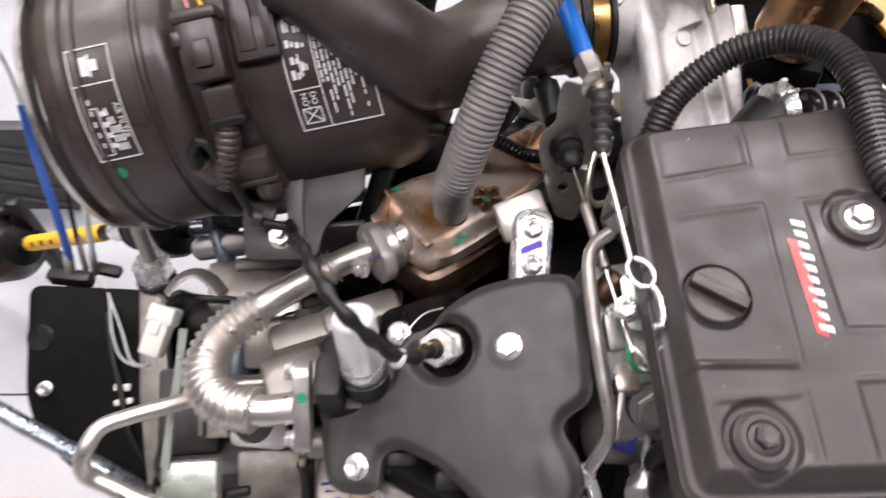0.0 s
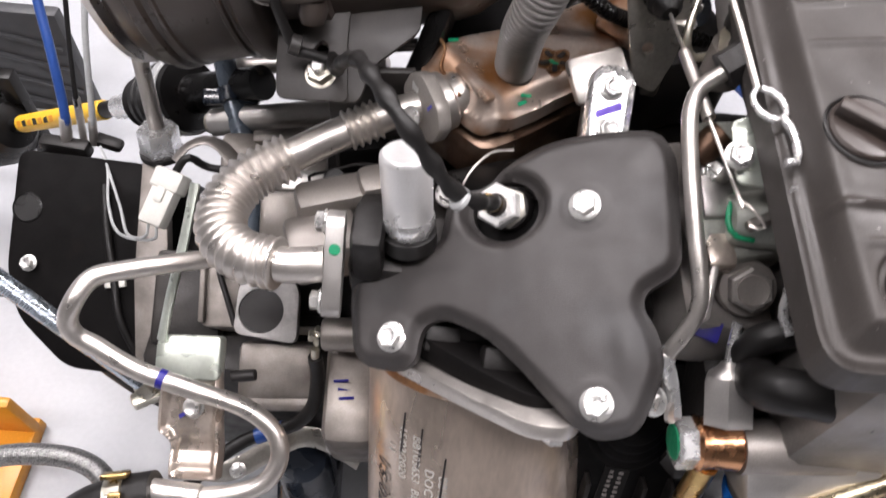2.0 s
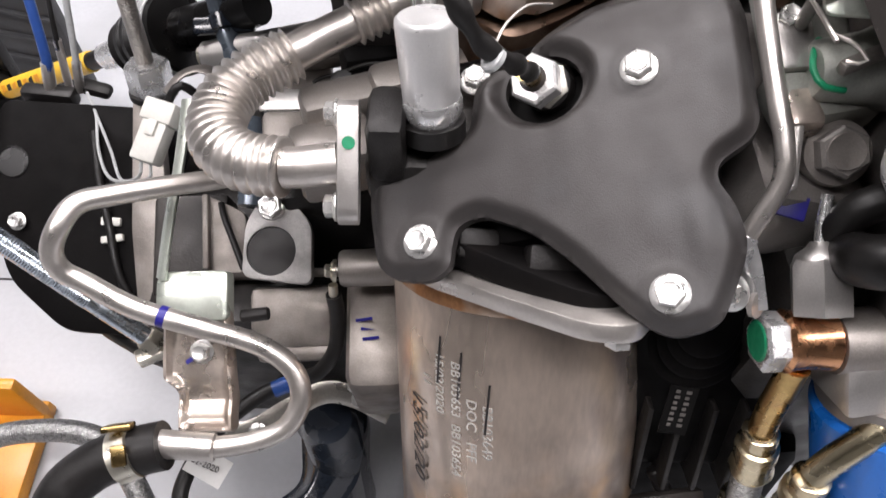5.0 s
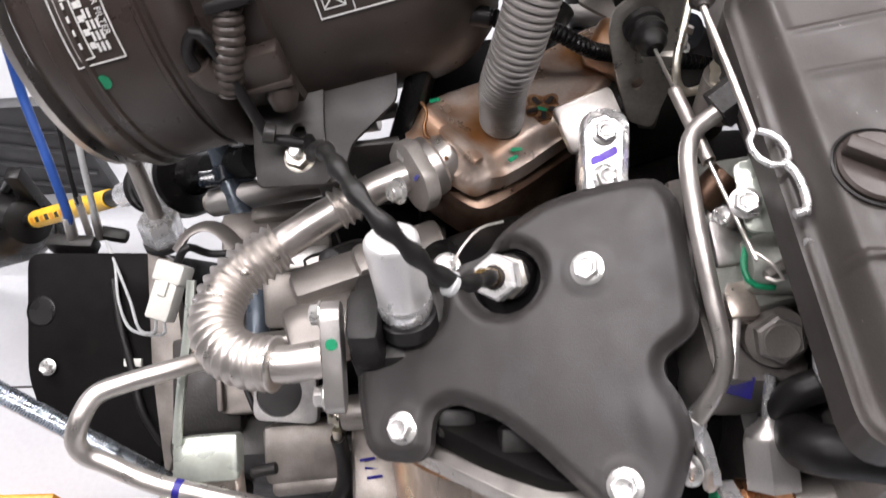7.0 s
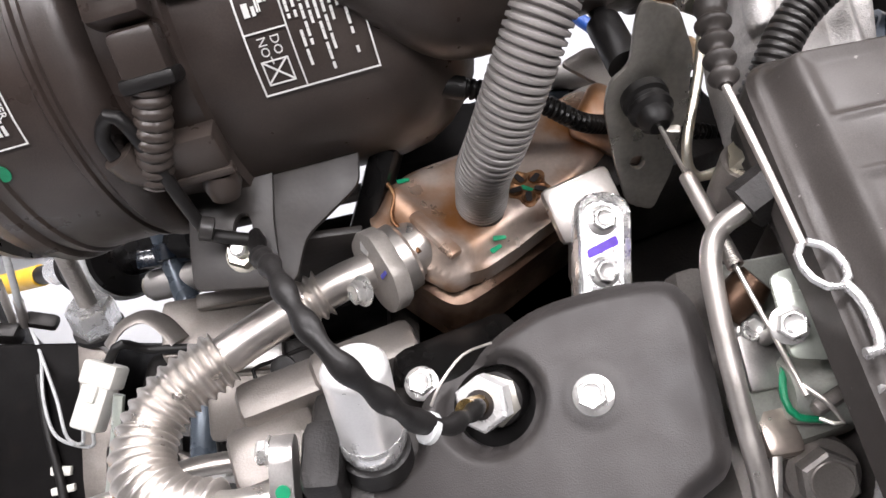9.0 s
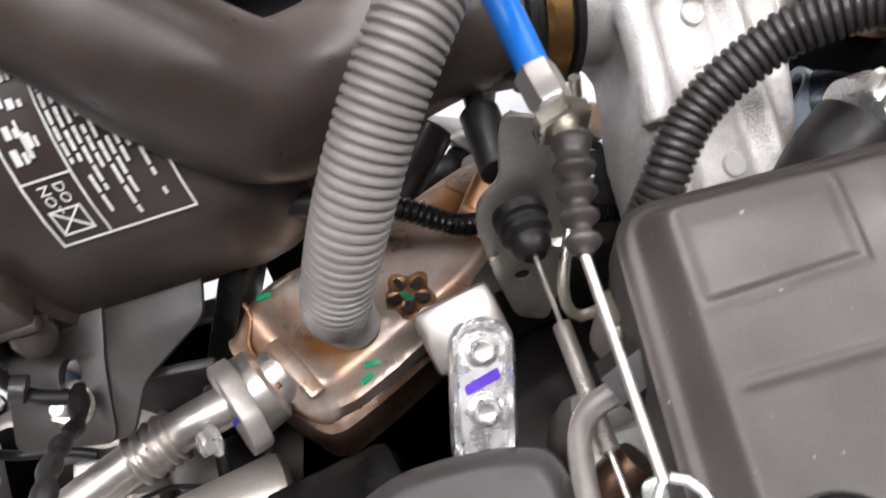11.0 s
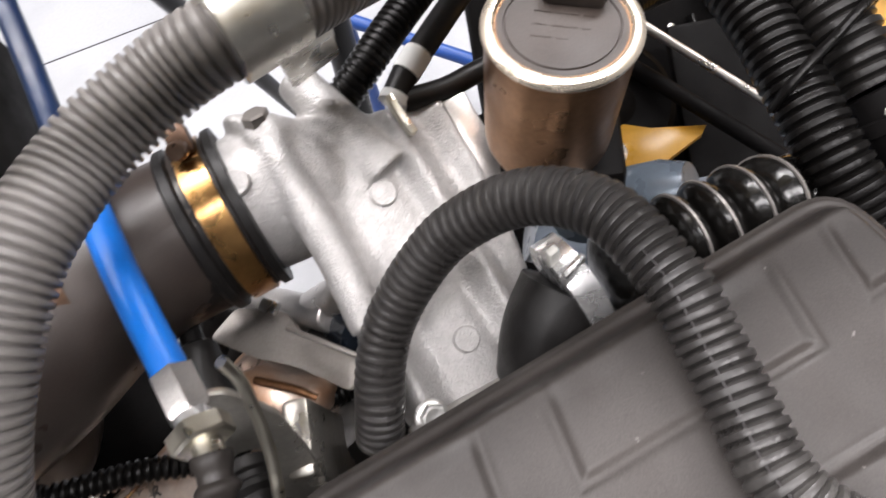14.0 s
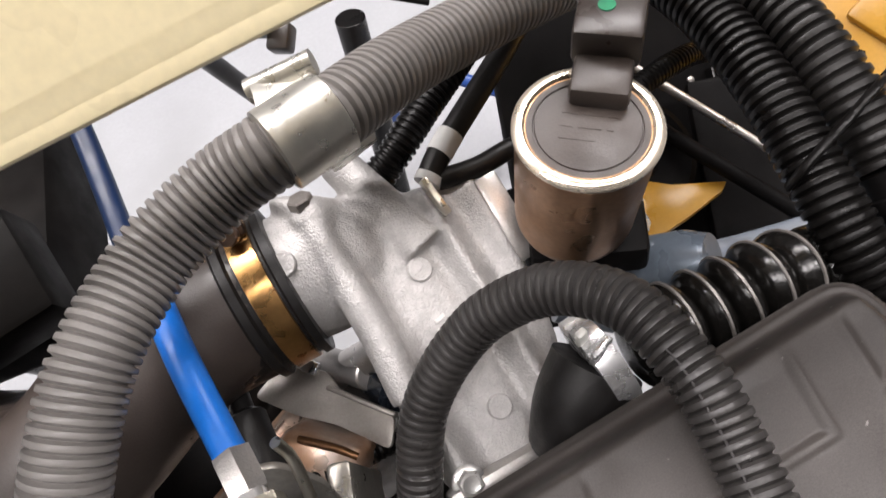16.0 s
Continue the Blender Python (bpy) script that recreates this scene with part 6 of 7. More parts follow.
# earth cable from the gearbox
earth = thing("earth_cable", (-0.10, 0.16, 0.28), "black earth cable with a bolted eyelet and blue tape", "cable")
eb = V(-0.101, 0.1835, 0.3695)
part("eyelet", lathe(eb, (-1, -0.1, 0.15), [(-0.001, 0.0068), (0.001, 0.0068)], 22), M_YZINC, earth)
flange_bolt(eb + V(-0.001, 0, 0), (-1, -0.1, 0.15), 0.0075, earth, material=M_YZINC)
part("crimp", tube([eb + V(-0.001, -0.006, -0.006), eb + V(-0.001, -0.010, -0.014)], 0.0028, 12), M_YZINC, earth)
part("cable", tube([eb + V(-0.001, -0.009, -0.012), (-0.101, 0.169, 0.342), (-0.103, 0.157, 0.322), (-0.113, 0.148, 0.308), (-0.128, 0.143, 0.302), (-0.151, 0.134, 0.298), (-0.176, 0.110, 0.295), (-0.190, 0.080, 0.290), (-0.186, 0.055, 0.283), (-0.172, 0.030, 0.275), (-0.160, 0.008, 0.265), (-0.15, -0.02, 0.25)], 0.0048, 16), M_RUBBER, earth)
part("blue_tape", tube([(-0.124, 0.1443, 0.3032), (-0.134, 0.1410, 0.3012), (-0.142, 0.1378, 0.2998)], 0.0054, 16), M_BLUEDARK, earth, "dark blue tape wrap")
wt = frame_of((-0.1738, 0.0905, 0.3055), (0.1, -0.5, 0.86), (0.85, 0.4, 0.1)) @ pose(0, 0, 0, 0, 0, -52)
flag = part("paper_flag", plate(wt, [(-0.010, -0.010), (0.014, -0.011), (0.0145, 0.006), (-0.0095, 0.008)], 0.0005), M_PAPER, earth, "white paper tag")
part("flag_print", lettering("02-2020", wt @ pose(-0.008, -0.004, 0.0004, 0, 0, 4), 0.0052, 0.0002), M_INK, flag)
part("branch", tube([(-0.180, 0.045, 0.279), (-0.165, 0.050, 0.277), (-0.145, 0.048, 0.272), (-0.12, 0.046, 0.268)], 0.0020, 10), M_RUBBER, earth)

# ---- black enclosure with cables ----
box = thing("linkage_box", (-0.33, 0.27, 0.10), "dull black painted steel enclosure with bolts", "enclosure")
bx_m = pose(-0.330, 0.268, 0.310, 30, 0, -3)
part("shell", plate(bx_m, rounded([(-0.033, 0.0755), (0.084, 0.0755), (0.084, -0.0875), (0.030, -0.0875), (-0.012, -0.055), (-0.027, -0.020)], 0.012, 4), 0.13, bevel=0.003), M_DULLBLACK, box)
flange_bolt((-0.339, 0.2565, 0.3065), bx_m.col[2].to_3d(), 0.0085, box)
part("dimple", lathe(bx_m @ V(-0.018, 0.030, 0), bx_m.col[2].to_3d(), [(-0.001, 0.0120), (0.0005, 0.0117), (0.0008, 0.0105), (0.0003, 0.0102), (0.0003, 0)], 28), M_GLOSS, box)
part("wire_clip", rbox(bx_m @ V(0.058, -0.008, 0.002), (0.014, 0.006, 0.004), 0.001, bx_m.to_3x3().to_4x4()), M_WHITE, box, "white plastic wire clip")
part("wire_clip", rbox(bx_m @ V(0.060, -0.020, 0.002), (0.016, 0.005, 0.004), 0.001, bx_m.to_3x3().to_4x4() @ pose(0, 0, 0, 0, 0, 12)), M_WHITE, box, "white plastic wire clip")
part("wire", tube([bx_m @ V(0.040, 0.055, 0.003), bx_m @ V(0.048, 0.02, 0.004), bx_m @ V(0.058, -0.012, 0.004), bx_m @ V(0.068, -0.045, 0.004), bx_m @ V(0.085, -0.075, -0.004)], 0.0030, 12), M_RUBBER, box)
part("cable_bracket", rbox((-0.331, 0.349, 0.337), (0.040, 0.012, 0.014), 0.003, (0, 0, -6)), M_IRON, box)
part("cable_saddle", rbox((-0.300, 0.357, 0.337), (0.024, 0.012, 0.009), 0.004, (0, 14, -6)), M_IRON, box)

for name, label, pts, r, material in (
        ("blue_gear_cable", "dark blue sheathed gear cable with a steel ferrule", [(-0.330, 0.353, 0.345), (-0.326, 0.360, 0.365), (-0.331, 0.385, 0.402), (-0.341, 0.415, 0.435), (-0.3425, 0.434, 0.465)], 0.0036, M_BLUEDARK),
        ("clear_gear_cable", "milky clear sheathed gear cable with a steel ferrule", [(-0.310, 0.357, 0.345), (-0.305, 0.361, 0.365), (-0.303, 0.390, 0.413), (-0.300, 0.425, 0.460), (-0.292, 0.440, 0.51)], 0.0024, M_TRANSP),
        ("thin_black_cable", "thin black cable behind the gear cables", [(-0.319, 0.360, 0.345), (-0.317, 0.372, 0.380), (-0.318, 0.405, 0.425), (-0.315, 0.445, 0.485)], 0.0019, M_RUBBER)):
    c = thing(name, pts[0], label, "cable", "gear cables")
    part("sheath", tube(pts, r, 16), material, c)
    if name == "blue_gear_cable":
        part("bare_wire", tube([pts[-1], (-0.345, 0.447, 0.495), (-0.352, 0.458, 0.535), (-0.36, 0.475, 0.58)], 0.0019, 12), M_TRANSP, c, "thin pale cable core")
    part("ferrule", rod(V(pts[0]) + V(0, -0.004, -0.008), V(pts[0]).lerp(V(pts[1]), 0.8), r * 0.9 + 0.0012, 14), M_STEEL, c)

# white connector with its two wires
plugw = thing("wire_connector", (-0.217, 0.26, 0.36), "white two-pin wire connector hanging on thin wires", "connector")
pm = frame_of((-0.2165, 0.263, 0.392), (-0.1, -0.45, 0.88), (0.35, 1, 0.45))
part("shell", rbox(pm.translation, (0.034, 0.017, 0.013), 0.002, pm), M_WHITE, plugw)
part("shroud", rbox(pm @ V(0.015, 0, 0), (0.014, 0.021, 0.016), 0.002, pm), M_WHITE, plugw)
part("catch", rbox(pm @ V(0.004, 0, 0.007), (0.010, 0.006, 0.003), 0.0007, pm), M_WHITE, plugw)
for dx in (-0.003, 0.003):
    part("wire", tube([pm @ V(-0.016, dx, 0), pm @ V(-0.026, dx, -0.004), (-0.255 + dx, 0.262, 0.350), (-0.272 + dx * 1.4, 0.290, 0.345), (-0.288, 0.325, 0.345), (-0.30, 0.345, 0.345)], 0.0011, 8), M_TRANSP, plugw)
part("lead", tube([pm @ V(0.021, 0, 0), pm @ V(0.034, -0.006, 0.004), (-0.190, 0.291, 0.398), (-0.165, 0.290, 0.398), (-0.15, 0.288, 0.395)], 0.0028, 10), M_RUBBER, plugw)

# threaded stud standing in a large nut
stud = thing("threaded_stud", (-0.246, 0.328, 0.34), "long zinc threaded stud in a large hexagon nut", "stud")
sd = V(-0.020, 0.25, 0.95).normalized()
sb = V(-0.2435, 0.333, 0.362)
part("nut", hex_head(sb, sd, 0.0265, 0.021, spin=12), M_CHROME, stud)
part("washer", lathe(sb - sd * 0.004, sd, [(0, 0.0165), (0.004, 0.0165)], 28), M_IRON, stud)
tp = curve([sb + sd * 0.018, sb + sd * 0.09, sb + sd * 0.17], 0.0004)
part("thread", sweep(tp, [0.0056 + 0.00022 * math.sin(i * 0.5 * math.pi) for i in range(len(tp))], 18), M_STEEL, stud)

# ---- drive shaft ----
shaft = thing("drive_shaft", (-0.36, 0.455, 0.23), "black drive shaft with a yellow label and rubber boot", "drive shaft")


def ax(x):
    return V(x, 0.470 - 0.342 * (x + 0.4626), 0.2195 + 0.632 * (x + 0.4626))


shaft_d = (ax(0) - ax(-1)).normalized()
part("inner_joint", lathe(ax(-0.472), -shaft_d, [(0, 0.009), (0.004, 0.024), (0.020, 0.034), (0.030, 0.040), (0.110, 0.042), (0.115, 0.030), (0.115, 0)], 40), M_GLOSS, shaft, "black joint housing")
part("shaft", rod(ax(-0.95), ax(-0.30), 0.0078, 24), M_GLOSS, shaft)
part("yellow_label", lathe(ax(-0.460), shaft_d, [(0, 0.0079), (0.001, 0.0090), (0.150, 0.0090), (0.151, 0.0079)], 28), M_STICKER, shaft, "yellow wrapped label")
side_d = shaft_d.cross(V(0, -0.74, 0.67)).normalized()
bar_n = side_d.cross(shaft_d).normalized()
for i in range(7):
    m = frame_of(ax(-0.452 + 0.0085 * i) + bar_n * 0.0092, bar_n, shaft_d)
    part("print_bar", plate(m, [(-0.0035, -0.003), (0.003, -0.003), (0.003, 0.0032), (-0.0035, 0.0032 - 0.0008 * (i % 3))], 0.0003), M_INK if i % 2 else M_ORANGE, shaft)
part("ring", lathe(ax(-0.320), shaft_d, [(0, 0.0085), (0.001, 0.0108), (0.026, 0.0118), (0.027, 0.0100)], 28), M_CHROME, shaft)
bprof = [(0, 0.012), (0.003, 0.016), (0.008, 0.0215), (0.012, 0.021), (0.017, 0.0185), (0.021, 0.0250), (0.026, 0.0255), (0.031, 0.0220), (0.035, 0.0285), (0.040, 0.029), (0.045, 0.0255), (0.049, 0.0308), (0.056, 0.0312), (0.066, 0.0312)]
part("boot", lathe(ax(-0.294), shaft_d, bprof, 40), M_RUBBER, shaft, "black rubber bellows boot")
part("boot_band", lathe(ax(-0.294) + shaft_d * 0.058, shaft_d, [(0, 0.0312), (0.001, 0.0324), (0.009, 0.0324), (0.010, 0.0312)], 40), M_TRANSP, shaft)
part("joint", lathe(ax(-0.294) + shaft_d * 0.066, shaft_d, [(0, 0.0312), (0.006, 0.029), (0.010, 0.016), (0.09, 0.013)], 36), M_GLOSS, shaft)

# vent hose with a saddle and the rods by the gearbox
vent = thing("vent_hose", (-0.18, 0.33, 0.35), "blue-black vent hose held in a small saddle", "hose")
part("hose", tube([(-0.204, 0.400, 0.425), (-0.198, 0.383, 0.408), (-0.192, 0.366, 0.390), (-0.180, 0.338, 0.378), (-0.166, 0.300, 0.376), (-0.160, 0.262, 0.372), (-0.160, 0.235, 0.36)], 0.0082, 22), M_BLUESTEEL, vent)
part("saddle", lathe((-0.193, 0.368, 0.392), (0.25, -0.8, -0.55), [(-0.006, 0.0085), (-0.005, 0.0105), (0.005, 0.0105), (0.006, 0.0085)], 24), M_NAVY, vent)
part("saddle_arm", rbox((-0.192, 0.364, 0.393), (0.042, 0.012, 0.006), 0.002, (30, 0, 6)), M_NAVY, vent)
for k, (p, q, r, material) in enumerate((((-0.208, 0.356, 0.372), (-0.085, 0.345, 0.412), 0.0105, M_ALU), ((-0.20, 0.395, 0.395), (-0.075, 0.380, 0.425), 0.006, M_STEEL))):
    rr = thing("support_rod", p, "plain metal support rod beside the gearbox", "rod", "support rods")
    part("rod", rod(p, q, r, 24), material, rr)
    part("end_cap", lathe(p, V(p) - V(q), [(0, r * 0.8), (0.003, r * 0.78), (0.005, r * 0.5), (0.005, 0)], 18), M_YZINC, rr)

# ---- bent steel coolant pipe ----
cool = thing("coolant_pipe", (-0.16, 0.12, 0.39), "satin steel coolant pipe bent in a long hairpin", "pipe")
S_PIPE = [(-0.105, 0.208, 0.428), (-0.1383, 0.2013, 0.4360), (-0.1536, 0.1909, 0.4426), (-0.1728, 0.1811, 0.4494), (-0.1955, 0.1713, 0.4542), (-0.2083, 0.1632, 0.4575), (-0.2150, 0.1510, 0.4540), (-0.2190, 0.1435, 0.4451), (-0.2165, 0.1395, 0.4362), (-0.2082, 0.1375, 0.4305), (-0.1854, 0.1295, 0.4203),
          (-0.1527, 0.1230, 0.4130), (-0.1271, 0.1180, 0.4070), (-0.1107, 0.1088, 0.3998), (-0.1064, 0.0968, 0.3915), (-0.1134, 0.0855, 0.3830), (-0.1301, 0.0794, 0.3783), (-0.1515, 0.0759, 0.3775)]
part("pipe", tube(S_PIPE, 0.0052, 24, 0.003), M_STEEL, cool)
part("end_sleeve", lathe((-0.1475, 0.0762, 0.3776), (-0.0222, 0.0007, 0.0014), [(0, 0.0060), (0.001, 0.0068), (0.030, 0.0070), (0.032, 0.0064)], 24), M_STEEL, cool)
part("blue_dab", lathe((-0.1725, 0.1268, 0.4172), (0.0327, -0.0065, -0.0073), [(-0.002, 0.0051), (-0.0018, 0.0054), (0.0018, 0.0054), (0.002, 0.0051)], 18), M_NAVYMARK, cool, "navy marker dab")

holder = thing("pipe_bracket", (-0.165, 0.12, 0.35), "pale green zinc bracket carrying the coolant pipe", "bracket")
part("upright", sweep(curve([(-0.172, 0.232, 0.456), (-0.1755, 0.205, 0.438), (-0.181, 0.180, 0.419), (-0.1855, 0.158, 0.4005)], 0.004), 0.0055, 10, flat=0.45), M_MINT, holder)
part("shelf", plate(frame_of((-0.168, 0.150, 0.3985), (-0.05, -0.45, 0.89), (1, 0.05, 0)), rounded([(-0.0200, -0.014), (0.0180, -0.014), (0.0180, 0.012), (-0.0150, 0.012), (-0.0200, 0.008)], 0.003, 3), 0.012, bevel=0.0015), M_MINT, holder)
pl_m = frame_of((-0.164, 0.121, 0.3765), (-0.03, -0.50, 0.86), (1, 0.05, 0))
part("saddle_plate", relief(pl_m, [rounded([(-0.012, -0.036), (0.0185, -0.036), (0.0185, -0.012), (0.0158, 0.029), (-0.019, 0.029), (-0.0200, -0.008), (-0.0125, -0.014)], 0.003, 3)], lambda x, y, d: 0.004 * (step(0, 0.0015, d) - step(0.003, 0.0055, d)) - 0.0025 * np.exp(-((y + 0.018) / 0.006) ** 2), 0.0016, 0.004), M_TANZINC, holder, sharp=55)
flange_bolt(pl_m @ V(0.0005, 0.006, -0.001), pl_m.col[2].to_3d(), 0.0092, holder, spin=8)
part("navy_mark", plate(pl_m @ pose(-0.0045, 0.002, 0.003, 0, 0, 30), [(-0.0025, -0.0012), (0.0025, -0.0008), (0.002, 0.0014), (-0.0022, 0.0010)], 0.0004), M_NAVYMARK, holder)
part("side_stud", rod((-0.146, 0.146, 0.382), (-0.131, 0.148, 0.383), 0.0036, 14), M_IRON, holder)

# thick rubber coolant hose
rub = thing("rubber_hose", (-0.2, 0.03, 0.31), "thick black rubber coolant hose with a spring clamp", "hose")
part("hose", tube([(-0.1720, 0.0766, 0.3789), (-0.1885, 0.0734, 0.3762), (-0.2065, 0.0676, 0.3720), (-0.2208, 0.0560, 0.3656), (-0.2250, 0.0401, 0.3566), (-0.2160, 0.0232, 0.3445), (-0.1970, 0.0094, 0.3307), (-0.1673, -0.0022, 0.3127), (-0.1303, -0.0149, 0.2937), (-0.0827, -0.0297, 0.2725), (0.0, -0.05, 0.235)], 0.0121, 28), M_RUBBER, rub)
sc = part("spring_clamp", lathe((-0.1901, 0.0729, 0.3757), (-0.92, -0.3, -0.2), [(-0.0055, 0.0124), (-0.0050, 0.0134), (0.0050, 0.0134), (0.0055, 0.0124)], 30), M_YZINC, rub, "yellow zinc spring clamp")
part("clamp_lug", rbox((-0.1922, 0.0814, 0.3894), (0.014, 0.003, 0.009), 0.0008, (30, 0, 10)), M_BRASS, sc)
part("clamp_lug", rbox((-0.1885, 0.0676, 0.3894), (0.007, 0.010, 0.003), 0.0010, (30, 0, 10)), M_BRASS, sc)

# diagonal threaded rod
dia = thing("tie_rod", (-0.22, 0.157, 0.31), "zinc threaded tie rod with a lock nut", "rod")
D0, D1 = V(-0.2205, 0.1620, 0.3185), V(-0.300, 0.1923, 0.4031)
dd_ = (D1 - D0).normalized()
part("plain_end", rod(D0, D0 + dd_ * 0.050, 0.0060, 20), M_BZINC, dia)
tp = curve([D0 + dd_ * 0.042, D0.lerp(D1, 0.6), D1, D1 + dd_ * 0.12], 0.0004)
part("thread", sweep(tp, [0.0062 + 0.00022 * math.sin(i * 0.5 * math.pi) for i in range(len(tp))], 18), M_BZINC, dia)
low = thing("ringed_hose", (-0.30, 0.22, 0.22), "dark hose with two white rings below the enclosure", "hose")
part("hose", tube([(-0.360, 0.262, 0.235), (-0.338, 0.246, 0.240), (-0.316, 0.230, 0.240), (-0.295, 0.216, 0.240), (-0.272, 0.202, 0.240), (-0.235, 0.185, 0.240), (-0.19, 0.175, 0.25)], 0.0090, 20), M_RUBBER, low)
for at in ((-0.299, 0.219, 0.240), (-0.286, 0.2105, 0.240)):
    part("white_ring", lathe(at, (0.022, -0.014, 0), [(-0.0022, 0.0090), (-0.002, 0.0097), (0.002, 0.0097), (0.0022, 0.0090)], 20), M_PAPER, low)
part("end_nut", hex_head(D0 - dd_ * 0.008, dd_, 0.015, 0.010), M_YZINC, dia)
part("end_fork", rbox(D0 + V(0.002, -0.006, -0.008), (0.020, 0.010, 0.010), 0.002, (0, 0, 30)), M_YZINC, dia)

# ---- strap and dark arm below ----
strap = thing("strap_bracket", (-0.13, 0.14, 0.22), "bent zinc strap bracket with a bolt", "bracket")
part("strap", sweep(curve([(-0.200, 0.130, 0.236), (-0.170, 0.131, 0.238), (-0.145, 0.146, 0.240), (-0.122, 0.160, 0.240), (-0.10, 0.158, 0.240), (-0.073, 0.146, 0.238)], 0.003), 0.0085, 10, flat=0.2), M_BRACKET, strap)
flange_bolt((-0.163, 0.131, 0.240), (0.1, -0.6, 0.8), 0.0085, strap)
arm = thing("mount_arm", (-0.14, 0.10, 0.0), "glossy dark navy mount arm standing on the floor", "engine mount")
arm_loop = rounded([(-0.160, 0.22), (-0.106, 0.22), (-0.102, 0.135), (-0.126, 0.100), (-0.118, 0.02), (-0.130, -0.10), (-0.215, -0.10), (-0.205, 0.092), (-0.150, 0.130)], 0.012, 4)
part("upright", lathe((-0.122, 0.150, 0.0), (0.0, 0.02, 1), [(0, 0.024), (0.19, 0.022), (0.20, 0.018), (0.20, 0)], 32), M_NAVY, arm)
part("arm", relief(Matrix(), [arm_loop], lambda x, y, d: 0.105 + 0.020 * step(0, 0.016, d) + 0.03 * step(0.08, 0.2, y), 0.0022, 0.10), M_NAVY, arm, sharp=60)
part("round_cap", lathe((-0.130, 0.185, 0.10), (0, -0.1, 1), [(0, 0.03), (0.045, 0.030), (0.055, 0.024), (0.057, 0)], 36), M_NAVY, arm)
prop = thing("engine_stand", (0.06, 0.25, 0.0), "dark steel stand block under the engine", "stand")
part("block", rbox((0.06, 0.25, 0.065), (0.22, 0.14, 0.13), 0.008), M_IRON, prop)

braid = thing("braided_hose", (-0.30, 0.12, 0.12), "grey steel-braided hose curving to the floor", "hose")
part("hose", ribbed([(-0.47, 0.10, 0.13), (-0.40, 0.140, 0.165), (-0.345, 0.150, 0.175), (-0.298, 0.143, 0.172), (-0.268, 0.110, 0.160), (-0.252, 0.075, 0.140), (-0.250, 0.02, 0.10), (-0.255, -0.05, 0.03)], 0.0090, 0.0018, 0.0005, 24, 4), M_BRAID, braid)

pallet = thing("orange_stand", (-0.53, 0.12, 0.0), "orange painted steel stand foot with a cream roller", "stand")
part("plate", rbox((-0.535, 0.128, 0.010), (0.20, 0.21, 0.02), 0.003), M_ORANGE, pallet)
part("upright", rbox((-0.60, 0.222, 0.045), (0.33, 0.012, 0.09), 0.003), M_ORANGE, pallet)
part("roller", lathe((-0.64, 0.125, 0.075), (1, 0.0, 0), [(0, 0.045), (0.01, 0.050), (0.15, 0.050), (0.165, 0.044), (0.17, 0.02)], 36), M_CREAM, pallet, "cream plastic roller")

rack = thing("slatted_guard", (-0.58, 0.62, 0.0), "dark grey slatted guard panel standing on the floor", "guard")
part("board", rbox((-0.625, 0.700, 0.087), (0.20, 0.02, 0.174), 0.004), M_SLATE, rack)
for i in range(4):
    part("slat", rbox((-0.625, 0.688, 0.03 + 0.038 * i), (0.19, 0.008, 0.005), 0.002, (0, 14, 0)), M_SLATE, rack)
post = thing("black_post", (-0.67, 0.52, 0.0), "black painted steel post standing on the floor", "post")
part("post", rbox((-0.475, 0.500, 0.13), (0.016, 0.016, 0.26), 0.002), M_GLOSS, post)
part("brace", rod((-0.48, 0.50, 0.25), (-0.66, 0.54, 0.05), 0.006, 14), M_GLOSS, post)

# ---- fittings between the shield and the cover ----
plugb = thing("drain_plug", (0.11, 0.15, 0.50), "large dark grey hexagon plug in the cylinder head", "plug")
pa = V(-0.12, -0.62, 0.78).normalized()
part("washer", lathe(V(0.111, 0.151, 0.519) - pa * 0.012, pa, [(0, 0.0128), (0.010, 0.0132), (0.0125, 0.0125), (0.0125, 0.011)], 36), M_ALU_DULL, plugb)
part("hexagon", hex_head(V(0.111, 0.151, 0.519), pa, 0.0175, 0.0085, spin=15), M_HEAD, plugb)
part("dish", lathe(V(0.111, 0.151, 0.519) + pa * 0.0085, pa, [(0, 0.0072), (0.0006, 0.0068), (0.0002, 0.005), (0.0002, 0)], 22), M_ALU_DULL, plugb)

gov = thing("governor_body", (0.115, 0.18, 0.52), "cast aluminium governor body with a green seal line", "engine part")
part("cone", lathe((0.0975, 0.1735, 0.539), (1, 0.10, 0), [(0, 0.0095), (0.002, 0.0115), (0.020, 0.0140), (0.026, 0.0165), (0.040, 0.0165)], 32), M_GOVCAST, gov)
part("foot", rbox((0.107, 0.1735, 0.5245), (0.040, 0.026, 0.018), 0.004, (8, 0, 14)), M_GOVCAST, gov)
part("tan_block", rbox((0.0955, 0.1650, 0.5255), (0.014, 0.020, 0.016), 0.003, (10, 0, 6)), M_TANZINC, gov, "tan plated block")
part("side_block", rbox((0.0925, 0.1845, 0.5405), (0.015, 0.020, 0.010), 0.002, (25, 0, 8)), M_ALU, gov)
part("deck", rbox((0.100, 0.192, 0.538), (0.034, 0.062, 0.012), 0.003, (25, 0, 8)), M_GOVCAST, gov)
flange_bolt((0.0905, 0.193, 0.5475), (-0.15, -0.45, 0.88), 0.0075, gov)
part("web", rbox((0.092, 0.150, 0.5200), (0.004, 0.034, 0.016), 0.0015, (20, 0, -12)), M_ALU, gov)
